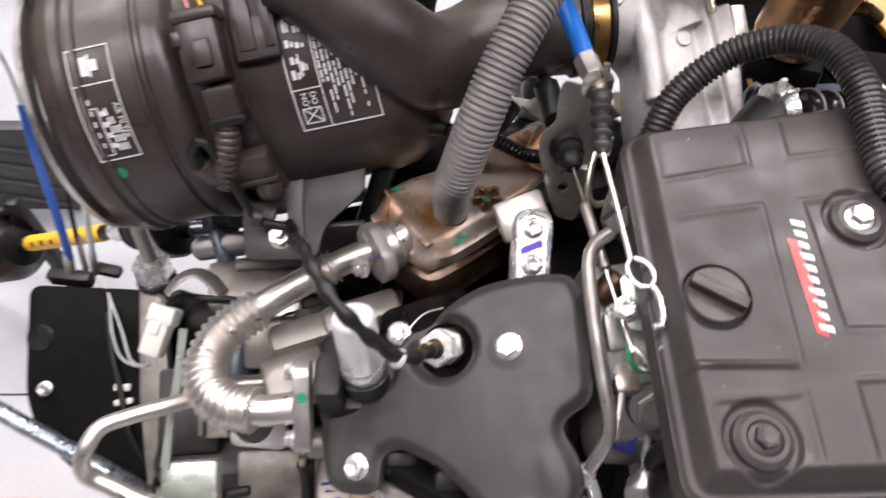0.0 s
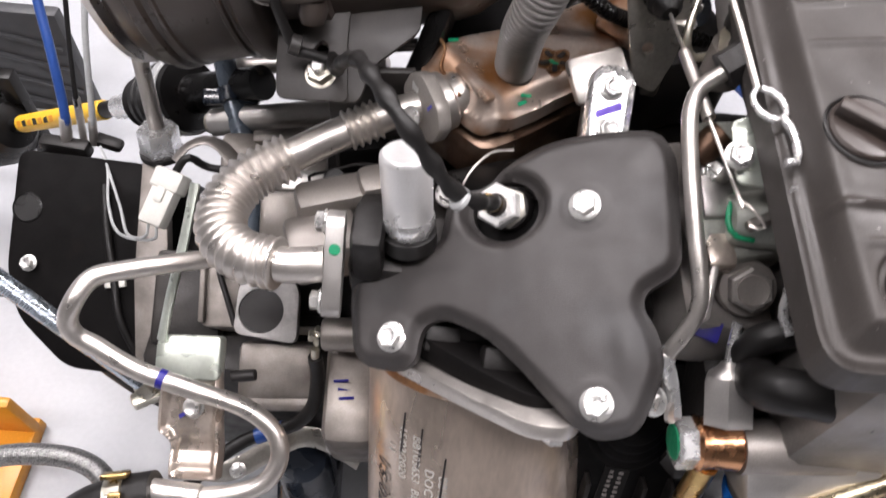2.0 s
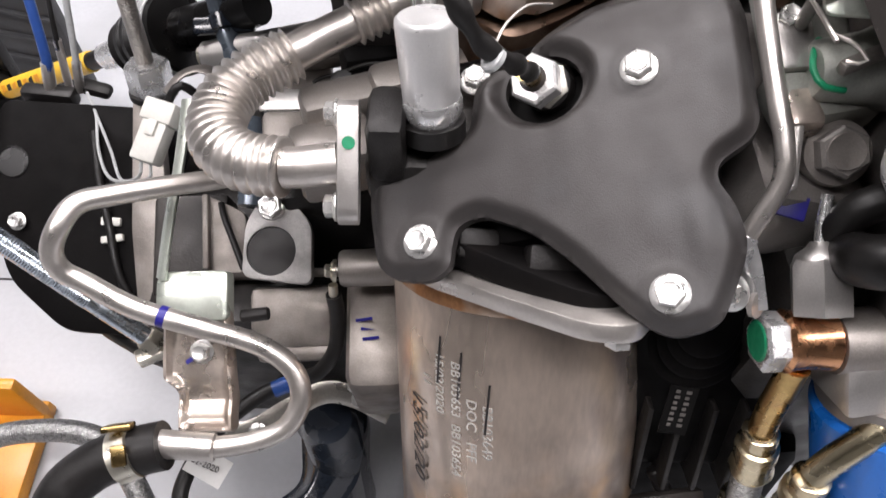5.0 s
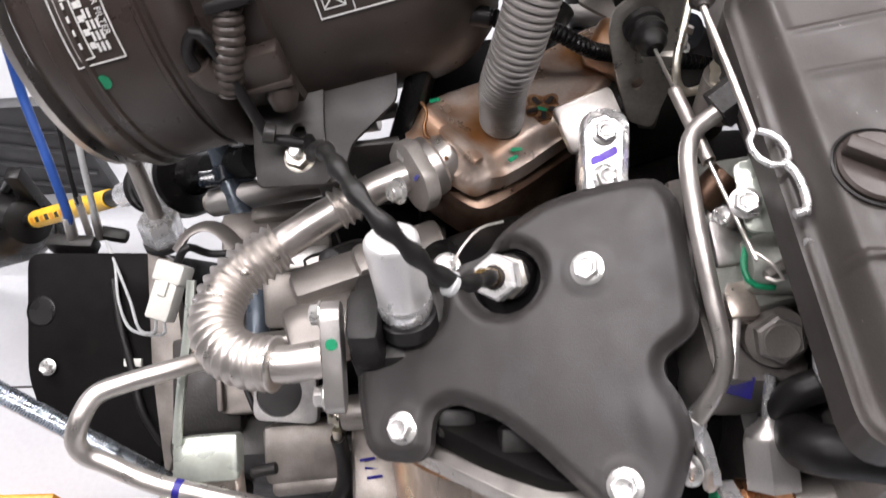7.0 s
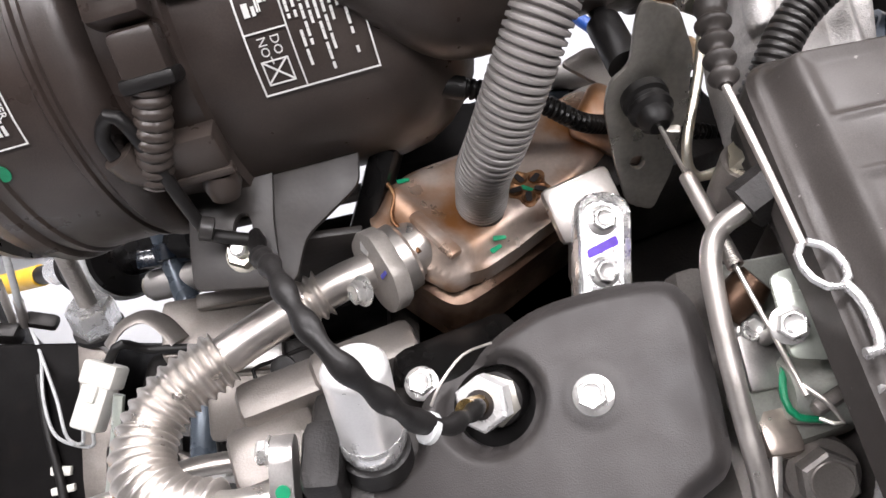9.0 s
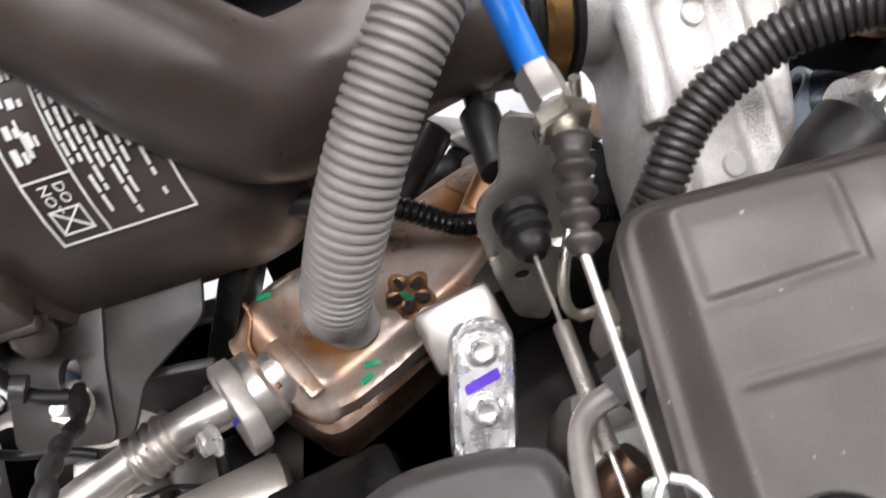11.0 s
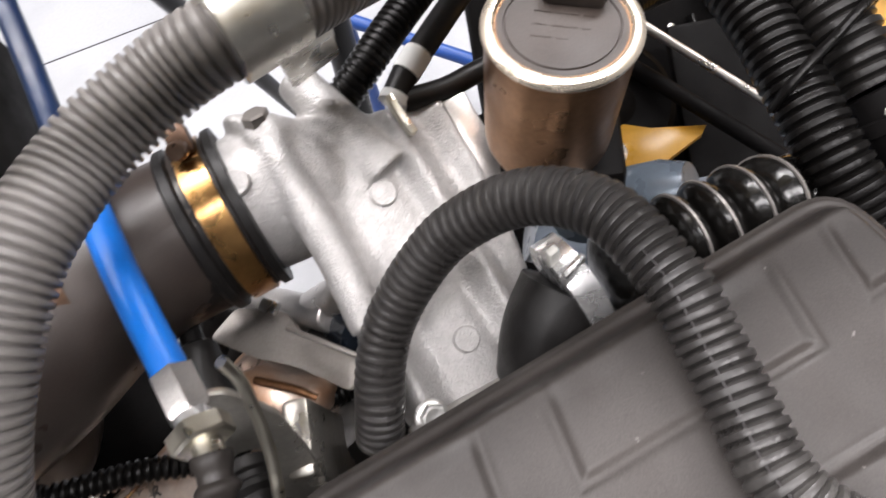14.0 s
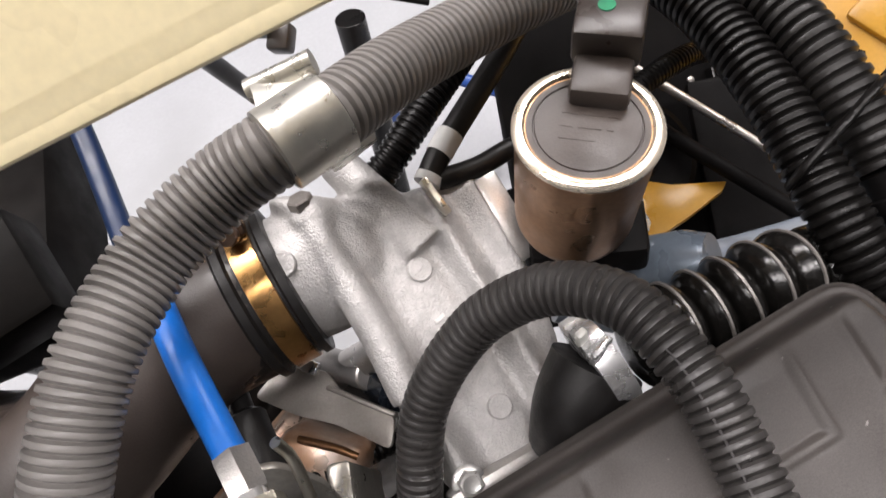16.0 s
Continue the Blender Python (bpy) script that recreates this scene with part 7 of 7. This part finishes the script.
part("side_link", tube([(0.118, 0.150, 0.545), (0.1205, 0.142, 0.536), (0.1195, 0.134, 0.528), (0.123, 0.126, 0.524)], 0.0022, 10), M_CHROME, gov)
part("rib", rbox((0.112, 0.166, 0.5545), (0.030, 0.005, 0.006), 0.002, (0, -8, 24)), M_ALU_DULL, gov)
part("green_seal", tube([(0.1003, 0.1830, 0.5460), (0.0963, 0.1748, 0.5450), (0.0951, 0.1666, 0.5440), (0.0986, 0.1624, 0.5420), (0.1064, 0.1618, 0.5408)], 0.0013, 8), M_GREEN, gov, "green sealing cord")
part("lever_plate", plate(frame_of((0.1005, 0.184, 0.5755), (-0.15, -0.45, 0.88), (1, 0.3, 0)), rounded([(-0.014, -0.012), (0.004, -0.019), (0.024, -0.004), (0.018, 0.014), (-0.010, 0.014)], 0.003, 3), 0.0025, [circle(0.006, 0.004, 0.002, 10)], 0.0005), M_MINT, gov, "pale zinc lever plate")
flange_bolt((0.0885, 0.1775, 0.5765), (-0.15, -0.45, 0.88), 0.0080, gov)
part("pivot", rod((0.0945, 0.190, 0.545), (0.0885, 0.1775, 0.577), 0.0026, 16), M_HEAD, gov)
part("lever_arm", tube([(0.0965, 0.146, 0.594), (0.0985, 0.160, 0.586), (0.100, 0.172, 0.578)], 0.0017, 10), M_CHROME, gov)
part("brown_stub", lathe((0.0855, 0.2015, 0.552), (0.5, 0.3, 0.5), [(-0.004, 0.0072), (0.008, 0.0075), (0.012, 0.006)], 22), M_BROWN, gov)

unionb = thing("brass_union", (0.096, 0.245, 0.57), "dull brass union nut behind the injector pipe", "fitting")
part("nut", hex_head((0.0985, 0.247, 0.575), (0.2, -0.3, 0.9), 0.016, 0.010), M_YZINC, unionb)
part("stem", lathe((0.0985, 0.247, 0.555), (0.0, 0.0, 1), [(0, 0.010), (0.02, 0.010)], 22), M_ALU_DULL, unionb)
part("cap", lathe((0.1005, 0.244, 0.584), (0.2, -0.3, 0.9), [(0, 0.0055), (0.006, 0.0055), (0.008, 0.003), (0.008, 0)], 18), M_CHROME, unionb)

fitn = thing("pipe_fitting", (0.103, 0.107, 0.48), "bright machined hexagon fitting with a thin stem", "fitting")
fx = V(-0.06, 0.82, 0.57).normalized()
fb = V(0.1085, 0.1010, 0.4815)
part("hexagon", hex_head(fb, fx, 0.0205, 0.022, spin=8), M_ALU, fitn)
part("collar", lathe(fb + fx * 0.0215, fx, [(0, 0.0098), (0.002, 0.0090), (0.005, 0.0050), (0.007, 0.0036)], 28), M_ALU, fitn)
part("stem", tube([fb + fx * 0.026, fb + fx * 0.036 + V(0.001, 0, 0), fb + fx * 0.046 + V(0.003, 0, 0.001)], 0.0024, 12), M_CHROME, fitn)
part("navy_tape", rbox(fb + fx * 0.040 + V(-0.009, 0.004, -0.002), (0.012, 0.010, 0.002), 0.0008, (25, 0, -20)), M_NAVYMARK, fitn, "navy marker patch")

lugp = thing("side_clip", (0.075, 0.112, 0.48), "folded zinc clip holding the fuel pipe", "clip")
part("strip", sweep(curve([(0.0725, 0.125, 0.506), (0.0745, 0.122, 0.503), (0.0785, 0.1155, 0.496), (0.0815, 0.108, 0.488), (0.0835, 0.1025, 0.482)], 0.0015), 0.0042, 10, flat=0.3), M_CHROME, lugp)
part("eye", lathe((0.0830, 0.104, 0.4835), (0.6, -0.5, 0.5), [(-0.001, 0.0055), (0.001, 0.0055), (0.0014, 0.0030), (0.0014, 0)], 20), M_STEEL, lugp)
part("pipe_wrap", lathe((0.0745, 0.1205, 0.5010), (0.5, 0.6, 0.8), [(-0.004, 0.0038), (-0.0035, 0.0047), (0.0035, 0.0047), (0.004, 0.0038)], 18), M_CHROME, lugp)
flange_bolt((0.0735, 0.1085, 0.4850), (-0.75, -0.45, 0.45), 0.0105, lugp)

# oil line: banjo, brass pipes and braided hoses
oil = thing("oil_line", (0.11, 0.08, 0.30), "brass oil line with a copper banjo and braided hoses", "pipe")
bj = V(0.1055, 0.0950, 0.4700)
part("banjo", lathe(bj - V(0.0105, 0, 0), (1, 0.06, 0.02), [(0, 0.0112), (0.0015, 0.0128), (0.004, 0.0122), (0.010, 0.0116), (0.016, 0.0122), (0.0195, 0.0128), (0.021, 0.0112)], 40), M_COPPER, oil, "copper banjo ring")
part("banjo_bolt", hex_head(bj - V(0.0105, 0, 0), (-1, -0.06, -0.02), 0.021, 0.0085, spin=10), M_CHROME, oil)
part("bolt_face", lathe(bj - V(0.019, 0, 0), (-1, -0.06, -0.02), [(0, 0.0085), (0.0006, 0.0078), (0.0006, 0)], 24), M_GREEN, oil, "green painted bolt face")
part("boss", lathe(bj + V(0.0105, 0, 0), (1, 0.06, 0.02), [(0, 0.0125), (0.004, 0.0135), (0.05, 0.0145)], 32), M_ALU_DULL, oil)
for pts, material in (([bj + V(-0.001, -0.006, -0.010), (0.1045, 0.0860, 0.448), (0.1050, 0.0825, 0.430), (0.1070, 0.0790, 0.412)], M_BRASS),
                      ([(0.185, 0.085, 0.470), (0.160, 0.076, 0.463), (0.142, 0.069, 0.452), (0.1285, 0.062, 0.436), (0.1205, 0.0565, 0.420)], M_OLIVEBRASS)):
    part("pipe", tube(pts, 0.0060, 22), material, oil)
for a, b in ((V(0.1070, 0.0790, 0.412), V(0.1155, 0.0625, 0.352)), (V(0.1205, 0.0565, 0.420), V(0.1265, 0.0410, 0.356))):
    d = (b - a).normalized()
    ln_ = (b - a).length
    crimp = part("crimp", lathe(a, d, [(0, 0.0068), (0.001, 0.0082), (0.010, 0.0082), (0.011, 0.0098), (0.016, 0.0100), (0.024, 0.0092), (0.030, 0.0105), (0.034, 0.0090)], 30), M_OLIVEBRASS, oil)
    part("braid", ribbed([a + d * 0.030, a + d * (ln_ * 0.7), b], 0.0078, 0.0022, 0.0008, 22, 4), M_BRAID, crimp)
    part("end_collar", lathe(b - d * 0.004, d, [(0, 0.0088), (0.001, 0.0105), (0.016, 0.0112), (0.022, 0.0092)], 30), M_OLIVEBRASS, crimp)
part("lower_pipe", tube([(0.1195, 0.050, 0.336), (0.122, 0.042, 0.312), (0.114, 0.036, 0.290), (0.098, 0.040, 0.285), (0.080, 0.050, 0.305), (0.066, 0.062, 0.335)], 0.0044, 20), M_IRON, oil)
part("wire_clip", tube([(0.128, 0.045, 0.375), (0.136, 0.047, 0.372), (0.140, 0.040, 0.352), (0.150, 0.036, 0.342), (0.162, 0.04, 0.345), (0.155, 0.048, 0.358), (0.144, 0.05, 0.360)], 0.0012, 8), M_IRON, oil)

filt = thing("oil_filter", (0.19, 0.02, 0.30), "bright blue spin-on oil filter canister", "oil filter")
f_ax = V(0.20, -0.58, -0.78).normalized()
f_top = V(0.1665, 0.0880, 0.4380)
part("canister", lathe(f_top, f_ax, [(0, 0.030), (0.0015, 0.0405), (0.004, 0.0425), (0.10, 0.0425), (0.112, 0.038), (0.116, 0.026), (0.116, 0)], 56), M_BLUECAN, filt)
part("base", lathe(f_top, -f_ax, [(0, 0.0400), (0.004, 0.0405), (0.010, 0.040), (0.012, 0.034)], 48), M_ALU_DULL, filt, "dull metal base")
part("paint_stripe", rbox(f_top + f_ax * 0.012 + V(-0.0158, -0.0323, 0.0200), (0.0016, 0.004, 0.020), 0.0005, frame_of((0, 0, 0), -f_ax)), M_GREEN, filt, "green paint stripe")
part("adapter", rbox(f_top - f_ax * 0.020 + V(-0.012, 0, 0), (0.062, 0.050, 0.026), 0.003, frame_of((0, 0, 0), -f_ax)), M_ALU, filt)

side = thing("timing_case", (0.08, 0.13, 0.30), "dark timing case with a stamped plate and an added filler block", "engine part")
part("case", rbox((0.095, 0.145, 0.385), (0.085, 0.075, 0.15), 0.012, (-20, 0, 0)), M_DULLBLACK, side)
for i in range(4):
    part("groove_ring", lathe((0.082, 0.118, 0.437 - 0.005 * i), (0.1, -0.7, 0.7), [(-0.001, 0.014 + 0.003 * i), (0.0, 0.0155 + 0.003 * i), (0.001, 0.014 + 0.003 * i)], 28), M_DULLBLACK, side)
st_m = frame_of((0.076, 0.0935, 0.398), (0.05, -0.78, 0.62), (-0.15, -0.45, -0.8))
plate_t = part("stamped_plate", plate(st_m, [(-0.012, -0.007), (0.014, -0.007), (0.014, 0.007), (-0.012, 0.007)], 0.0008), M_GLOSS, side)
part("stamp_bars", flat_bars([(-0.010 + 0.0030 * i, 0.0012, 0.0016, 0.0026 - 0.0006 * (i % 2)) for i in range(7)] + [(-0.010 + 0.0030 * i, -0.0040, 0.0016, 0.0020 + 0.0006 * (i % 2)) for i in range(7)]), M_HEAD, plate_t)
bars = plate_t.children[0]
bars.data.transform(Matrix.Translation(ORIGIN[side.name]))
bars.data.transform(st_m)
bars.data.transform(Matrix.Translation(-ORIGIN[side.name]))
part("stay_rod", rod((0.080, 0.085, 0.330), (0.112, 0.045, 0.285), 0.0045, 14), M_IRON, side)
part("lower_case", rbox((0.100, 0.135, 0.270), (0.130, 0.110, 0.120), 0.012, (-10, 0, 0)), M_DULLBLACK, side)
# Near-black block added to fill the dark area and cover the floor.
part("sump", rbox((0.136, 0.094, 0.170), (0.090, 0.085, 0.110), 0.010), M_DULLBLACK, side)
for i in range(5):
    part("case_rib", rbox((0.066 + 0.016 * i, 0.098, 0.355), (0.003, 0.030, 0.060), 0.001, (-24, 0, 0)), M_DEEP, side)
part("ladder", rbox((0.082, 0.070, 0.322), (0.050, 0.008, 0.010), 0.002, (30, 0, 8)), M_BRACKETDARK, side)

hoses = thing("side_hoses", (0.13, 0.10, 0.48), "black rubber hoses tucked under the valve cover", "hose")
part("hose", tube([(0.116, 0.122, 0.470), (0.1125, 0.1265, 0.494), (0.1150, 0.1290, 0.509), (0.1225, 0.1302, 0.516), (0.1383, 0.1319, 0.520), (0.160, 0.133, 0.524)], 0.0070, 22), M_RUBBER, hoses)
part("hose", tube([(0.124, 0.128, 0.485), (0.1165, 0.116, 0.500), (0.1145, 0.1070, 0.511), (0.1205, 0.1030, 0.517), (0.1309, 0.1000, 0.521), (0.150, 0.095, 0.524)], 0.0100, 24), M_RUBBER, hoses)
part("tie", lathe((0.130, 0.108, 0.545), (0.6, 0.2, -0.6), [(-0.004, 0.005), (0.004, 0.005)], 10), M_WHITE, hoses)
flange_bolt((0.1285, 0.1085, 0.5375), (-0.2, -0.4, 0.9), 0.0085, hoses)

# dark metalwork deep between the parts, with filler added for dark gaps
deep = thing("under_castings", (0.0, 0.30, 0.30), "dark bracketry, hoses and added filler slabs deep behind the exhaust elbow", "engine part")
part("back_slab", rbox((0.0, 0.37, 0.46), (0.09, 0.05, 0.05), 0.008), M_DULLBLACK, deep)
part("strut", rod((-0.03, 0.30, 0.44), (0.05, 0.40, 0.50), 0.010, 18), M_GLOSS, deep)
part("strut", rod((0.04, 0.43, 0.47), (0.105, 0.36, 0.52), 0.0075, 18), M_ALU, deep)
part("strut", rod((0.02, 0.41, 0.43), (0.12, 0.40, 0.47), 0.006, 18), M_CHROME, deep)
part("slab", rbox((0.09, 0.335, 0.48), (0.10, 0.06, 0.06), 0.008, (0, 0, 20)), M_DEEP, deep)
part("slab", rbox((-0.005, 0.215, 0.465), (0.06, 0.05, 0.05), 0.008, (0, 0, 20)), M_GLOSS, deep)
part("bright_link", rod((0.0103, 0.4043, 0.462), (0.0479, 0.4062, 0.478), 0.0075, 18), M_BLUESTEEL, deep, "pale blue-grey link")
part("link_nut", hex_head(V(0.0103, 0.4043, 0.462).lerp(V(0.0479, 0.4062, 0.478), 0.55), V(0.0479, 0.4062, 0.478) - V(0.0103, 0.4043, 0.462), 0.020, 0.010), M_CHROME, deep)
part("hose", tube([(0.0, 0.40, 0.46), (0.025, 0.375, 0.475), (0.045, 0.385, 0.48), (0.07, 0.40, 0.46)], 0.010, 20), M_RUBBER, deep)
part("hose", tube([(0.115, 0.345, 0.52), (0.10, 0.37, 0.50), (0.06, 0.40, 0.47)], 0.010, 20), M_NAVY, deep)
# Dark filler block added to hide the bright floor gap beside the elbow.
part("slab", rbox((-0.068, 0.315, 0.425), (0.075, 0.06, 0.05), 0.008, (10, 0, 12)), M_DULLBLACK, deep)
part("cap", lathe((0.030, 0.395, 0.470), (0, -0.2, 1), [(0, 0.014), (0.01, 0.014), (0.014, 0.010), (0.014, 0)], 28), M_NAVY, deep)

# ---- beyond the manifold ----
wrapped = thing("vacuum_hose", (0.165, 0.395, 0.59), "black vacuum hose with a white tape band", "hose")
H0 = [(0.1625, 0.388, 0.602), (0.170, 0.396, 0.604), (0.186, 0.409, 0.606), (0.207, 0.428, 0.606), (0.23, 0.455, 0.60), (0.26, 0.50, 0.58)]
part("hose", tube(H0, 0.0050, 20), M_RUBBER, wrapped)
part("white_band", tube([H0[1], (0.1735, 0.3990, 0.6045), (0.1775, 0.4025, 0.605)], 0.0054, 20), M_PAPER, wrapped, "white tape band")
part("end_band", tube([(0.1615, 0.3870, 0.6017), (0.1640, 0.3895, 0.6024)], 0.0054, 20), M_PAPER, wrapped, "white tape ring")
part("sleeve", ribbed([(0.11, 0.405, 0.575), (0.135, 0.402, 0.590), (0.152, 0.406, 0.600), (0.172, 0.420, 0.605), (0.195, 0.440, 0.605), (0.215, 0.465, 0.60), (0.24, 0.51, 0.58)], 0.0070, 0.0028, 0.0009, 20, 5, True), M_BLACKHOSE, wrapped)
part("branch", tube([(0.166, 0.388, 0.600), (0.182, 0.388, 0.598), (0.200, 0.392, 0.596), (0.235, 0.40, 0.585)], 0.0042, 16), M_RUBBER, wrapped)

panel = thing("black_carrier", (0.30, 0.45, 0.45), "black carrier frame behind the valve with added dark backing sheets", "frame")
pm2 = frame_of((0.318, 0.440, 0.455), (0.15, -0.60, 0.78), (1, -0.25, 0))
# Both sheets are added dark backing that keeps the bright floor out of gaps.
part("sheet", rbox(pm2 @ V(-0.020, 0.080, 0), (0.19, 0.32, 0.010), 0.003, pm2), M_DULLBLACK, panel)
part("side_sheet", rbox((0.360, 0.330, 0.440), (0.15, 0.26, 0.010), 0.003, (28, 0, -14)), M_DULLBLACK, panel)
part("edge", rbox(pm2 @ V(0.016, 0.0, 0.008), (0.0025, 0.10, 0.008), 0.0008, pm2 @ pose(0, 0, 0, 0, 0, 6)), M_GLOSS, panel)
dome_at, dome_ax = V(0.266, 0.421, 0.508), V(0.15, -0.45, 0.88).normalized()
part("dome", lathe(dome_at, dome_ax, [(-0.030, 0.033), (0.0, 0.033), (0.003, 0.0325), (0.005, 0.029), (0.003, 0.025), (0.002, 0.012), (0.004, 0.009), (0.004, 0)], 40), M_DULLBLACK, panel, "round black motor housing")
part("dome_seat", lathe(dome_at - dome_ax * 0.006, dome_ax, [(-0.003, 0.0345), (0.001, 0.0345), (0.001, 0.030)], 40), M_YELLOW, panel, "yellow painted ring")
part("stay", rod((0.275, 0.44, 0.52), (0.325, 0.36, 0.50), 0.004, 12), M_DULLBLACK, panel)
part("stay", rod((0.285, 0.46, 0.53), (0.34, 0.37, 0.505), 0.0022, 10), M_STEEL, panel, "bare metal strip")
for u, v in ((0.0, 0.045), (-0.012, 0.02), (0.03, -0.03)):
    part("rivet", lathe(pm2 @ V(u, v, 0.005), pm2.col[2].to_3d(), [(0, 0.0022), (0.001, 0.002), (0.0014, 0)], 10), M_STEEL, panel)
part("loom", ribbed([(0.245, 0.405, 0.575), (0.270, 0.418, 0.570), (0.295, 0.430, 0.560), (0.315, 0.440, 0.545)], 0.0055, 0.0026, 0.0007, 16, 4), M_BLACKHOSE, panel)
fin = thing("yellow_bracket", (0.29, 0.45, 0.39), "yellow painted triangular steel bracket", "bracket")
part("web", plate(frame_of((0.262, 0.400, 0.5035), (0.05, -0.1, 0.99), (1, 0, 0)), [(-0.0066, 0.0084), (-0.0038, -0.0046), (-0.0086, -0.0192), (-0.0078, -0.0225), (0.0147, -0.0175), (0.037, -0.0106), (0.0413, -0.0066), (0.016, 0.0024), (-0.0048, 0.0162)], 0.004, bevel=0.0006), M_YELLOW, fin)
part("rail", rod((0.225, 0.400, 0.505), (0.262, 0.415, 0.497), 0.0045, 14), M_YELLOW, fin)
body = thing("yellow_side_panel", (0.42, 0.38, 0.30), "yellow painted body side panel with a raised pad", "body panel")
pm3 = frame_of((0.447, 0.380, 0.500), (-0.35, -0.30, 0.89), (0.30, -0.95, 0))
part("sheet", rbox(pm3.translation, (0.42, 0.10, 0.006), 0.002, pm3), M_YELLOW, body)
part("pad", rbox(pm3 @ V(-0.05, 0.012, 0.004), (0.07, 0.050, 0.008), 0.003, pm3), M_YELLOW, body)
part("edge_lip", rbox(pm3 @ V(0.0, -0.049, 0.003), (0.42, 0.004, 0.010), 0.001, pm3), M_YELLOW, body)
unit = thing("cable_joint", (0.37, 0.32, 0.52), "black cable joint with bare metal ends", "connector")
part("sleeve", rod((0.352, 0.315, 0.540), (0.372, 0.290, 0.525), 0.013, 20), M_RUBBER, unit)
part("metal_end", rod((0.372, 0.318, 0.530), (0.382, 0.305, 0.522), 0.007, 16), M_CHROME, unit)

reg = thing("finned_regulator", (0.06, 0.575, 0.57), "brown-grey finned regulator on a dark strut", "regulator")
rm = frame_of((0.066, 0.556, 0.612), (-0.1, -0.4, 0.9), (1, 0.5, 0))
part("body", rbox(rm @ V(0.0, 0.012, 0), (0.060, 0.030, 0.018), 0.002, rm), M_ALU_DULL, reg)
for i in range(6):
    part("fin", rbox(rm @ V(-0.026 + 0.0095 * i, -0.014, 0), (0.0028, 0.024, 0.016), 0.0008, rm @ pose(0, 0, 0, 0, 0, -8)), M_ALU_DULL, reg)
relay = part("relay", rbox((0.1150, 0.532, 0.600), (0.028, 0.030, 0.022), 0.002, (25, 0, -30)), mat("dark_green_plastic", (0.02, 0.05, 0.035), 0.4, vary=0.1), reg, "dark green relay block")
part("relay_plug", rbox((0.1235, 0.513, 0.588), (0.012, 0.014, 0.010), 0.002, (25, 0, -30)), M_PLASTIC, relay)
part("wire", tube([(0.128, 0.535, 0.600), (0.145, 0.535, 0.595), (0.165, 0.530, 0.585), (0.20, 0.53, 0.56)], 0.0018, 10), M_RUBBER, reg)
part("strut", rod((0.05, 0.58, 0.60), (0.127, 0.83, 0.0), 0.007, 18), M_GLOSS, reg)
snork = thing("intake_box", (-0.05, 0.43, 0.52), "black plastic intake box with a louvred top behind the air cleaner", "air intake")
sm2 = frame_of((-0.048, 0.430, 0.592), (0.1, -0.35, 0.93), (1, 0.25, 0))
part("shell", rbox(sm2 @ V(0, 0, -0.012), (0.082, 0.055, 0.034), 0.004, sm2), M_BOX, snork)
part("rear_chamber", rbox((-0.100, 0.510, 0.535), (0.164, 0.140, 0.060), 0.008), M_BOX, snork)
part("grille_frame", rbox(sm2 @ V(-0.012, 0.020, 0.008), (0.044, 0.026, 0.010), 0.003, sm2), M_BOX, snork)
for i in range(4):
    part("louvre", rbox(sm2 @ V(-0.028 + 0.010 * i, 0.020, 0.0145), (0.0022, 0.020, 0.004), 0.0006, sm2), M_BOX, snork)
cross = thing("blue_crossbar", (0.20, 0.93, 0.0), "blue painted bar standing on a trolley leg", "trolley")
part("bar", rod((0.16, 0.94, 0.181), (0.45, 0.745, 0.05), 0.009, 16), M_BLUEDARK, cross)
part("leg", rod((0.165, 0.94, 0.0), (0.165, 0.94, 0.19), 0.009, 16), M_BLUEDARK, cross)
part("leg", rod((0.45, 0.745, 0.0), (0.45, 0.745, 0.06), 0.009, 16), M_BLUEDARK, cross)
pole = thing("steel_post", (0.14, 0.83, 0.0), "black painted steel post standing on the floor", "post")
part("post", rod((0.127, 0.83, 0.0), (0.158, 0.861, 0.30), 0.017, 20), M_GLOSS, pole)
under = thing("pale_sump", (0.24, 0.38, 0.40), "grey-blue painted pipe below the bellows hose", "pipe")
part("pipe", tube([(0.20, 0.36, 0.535), (0.23, 0.345, 0.525), (0.27, 0.34, 0.515), (0.33, 0.34, 0.50)], 0.018, 24), M_PALEBLUE, under)

# raised engine lid close above
lid = thing("bonnet_panel", (0.13, 0.40, 0.75), "yellow bonnet panel held open, its glare painted in as cream", "body panel")
lm2 = frame_of((0.150, 0.3235, 0.7438), (-0.02, -0.80, 0.60), (0.967, -0.146, 0.2075))
# Skin and hem hold the glare as cream; a darker yellow strip draws the crease.
part("skin", rbox(lm2 @ V(-0.10, 0.121, 0.0), (0.62, 0.24, 0.004), 0.0015, lm2), M_CREAM, lid)
part("hem", rbox(lm2 @ V(-0.10, 0.004, -0.002), (0.62, 0.010, 0.008), 0.002, lm2), M_CREAM, lid)
part("crease", rbox(lm2 @ V(-0.10, 0.033, 0.002), (0.62, 0.005, 0.005), 0.002, lm2), M_YELLOW, lid)
part("stay", rod(lm2 @ V(-0.35, 0.22, 0.0), (-0.35, 0.75, 0.0), 0.008, 12), M_GLOSS, lid)
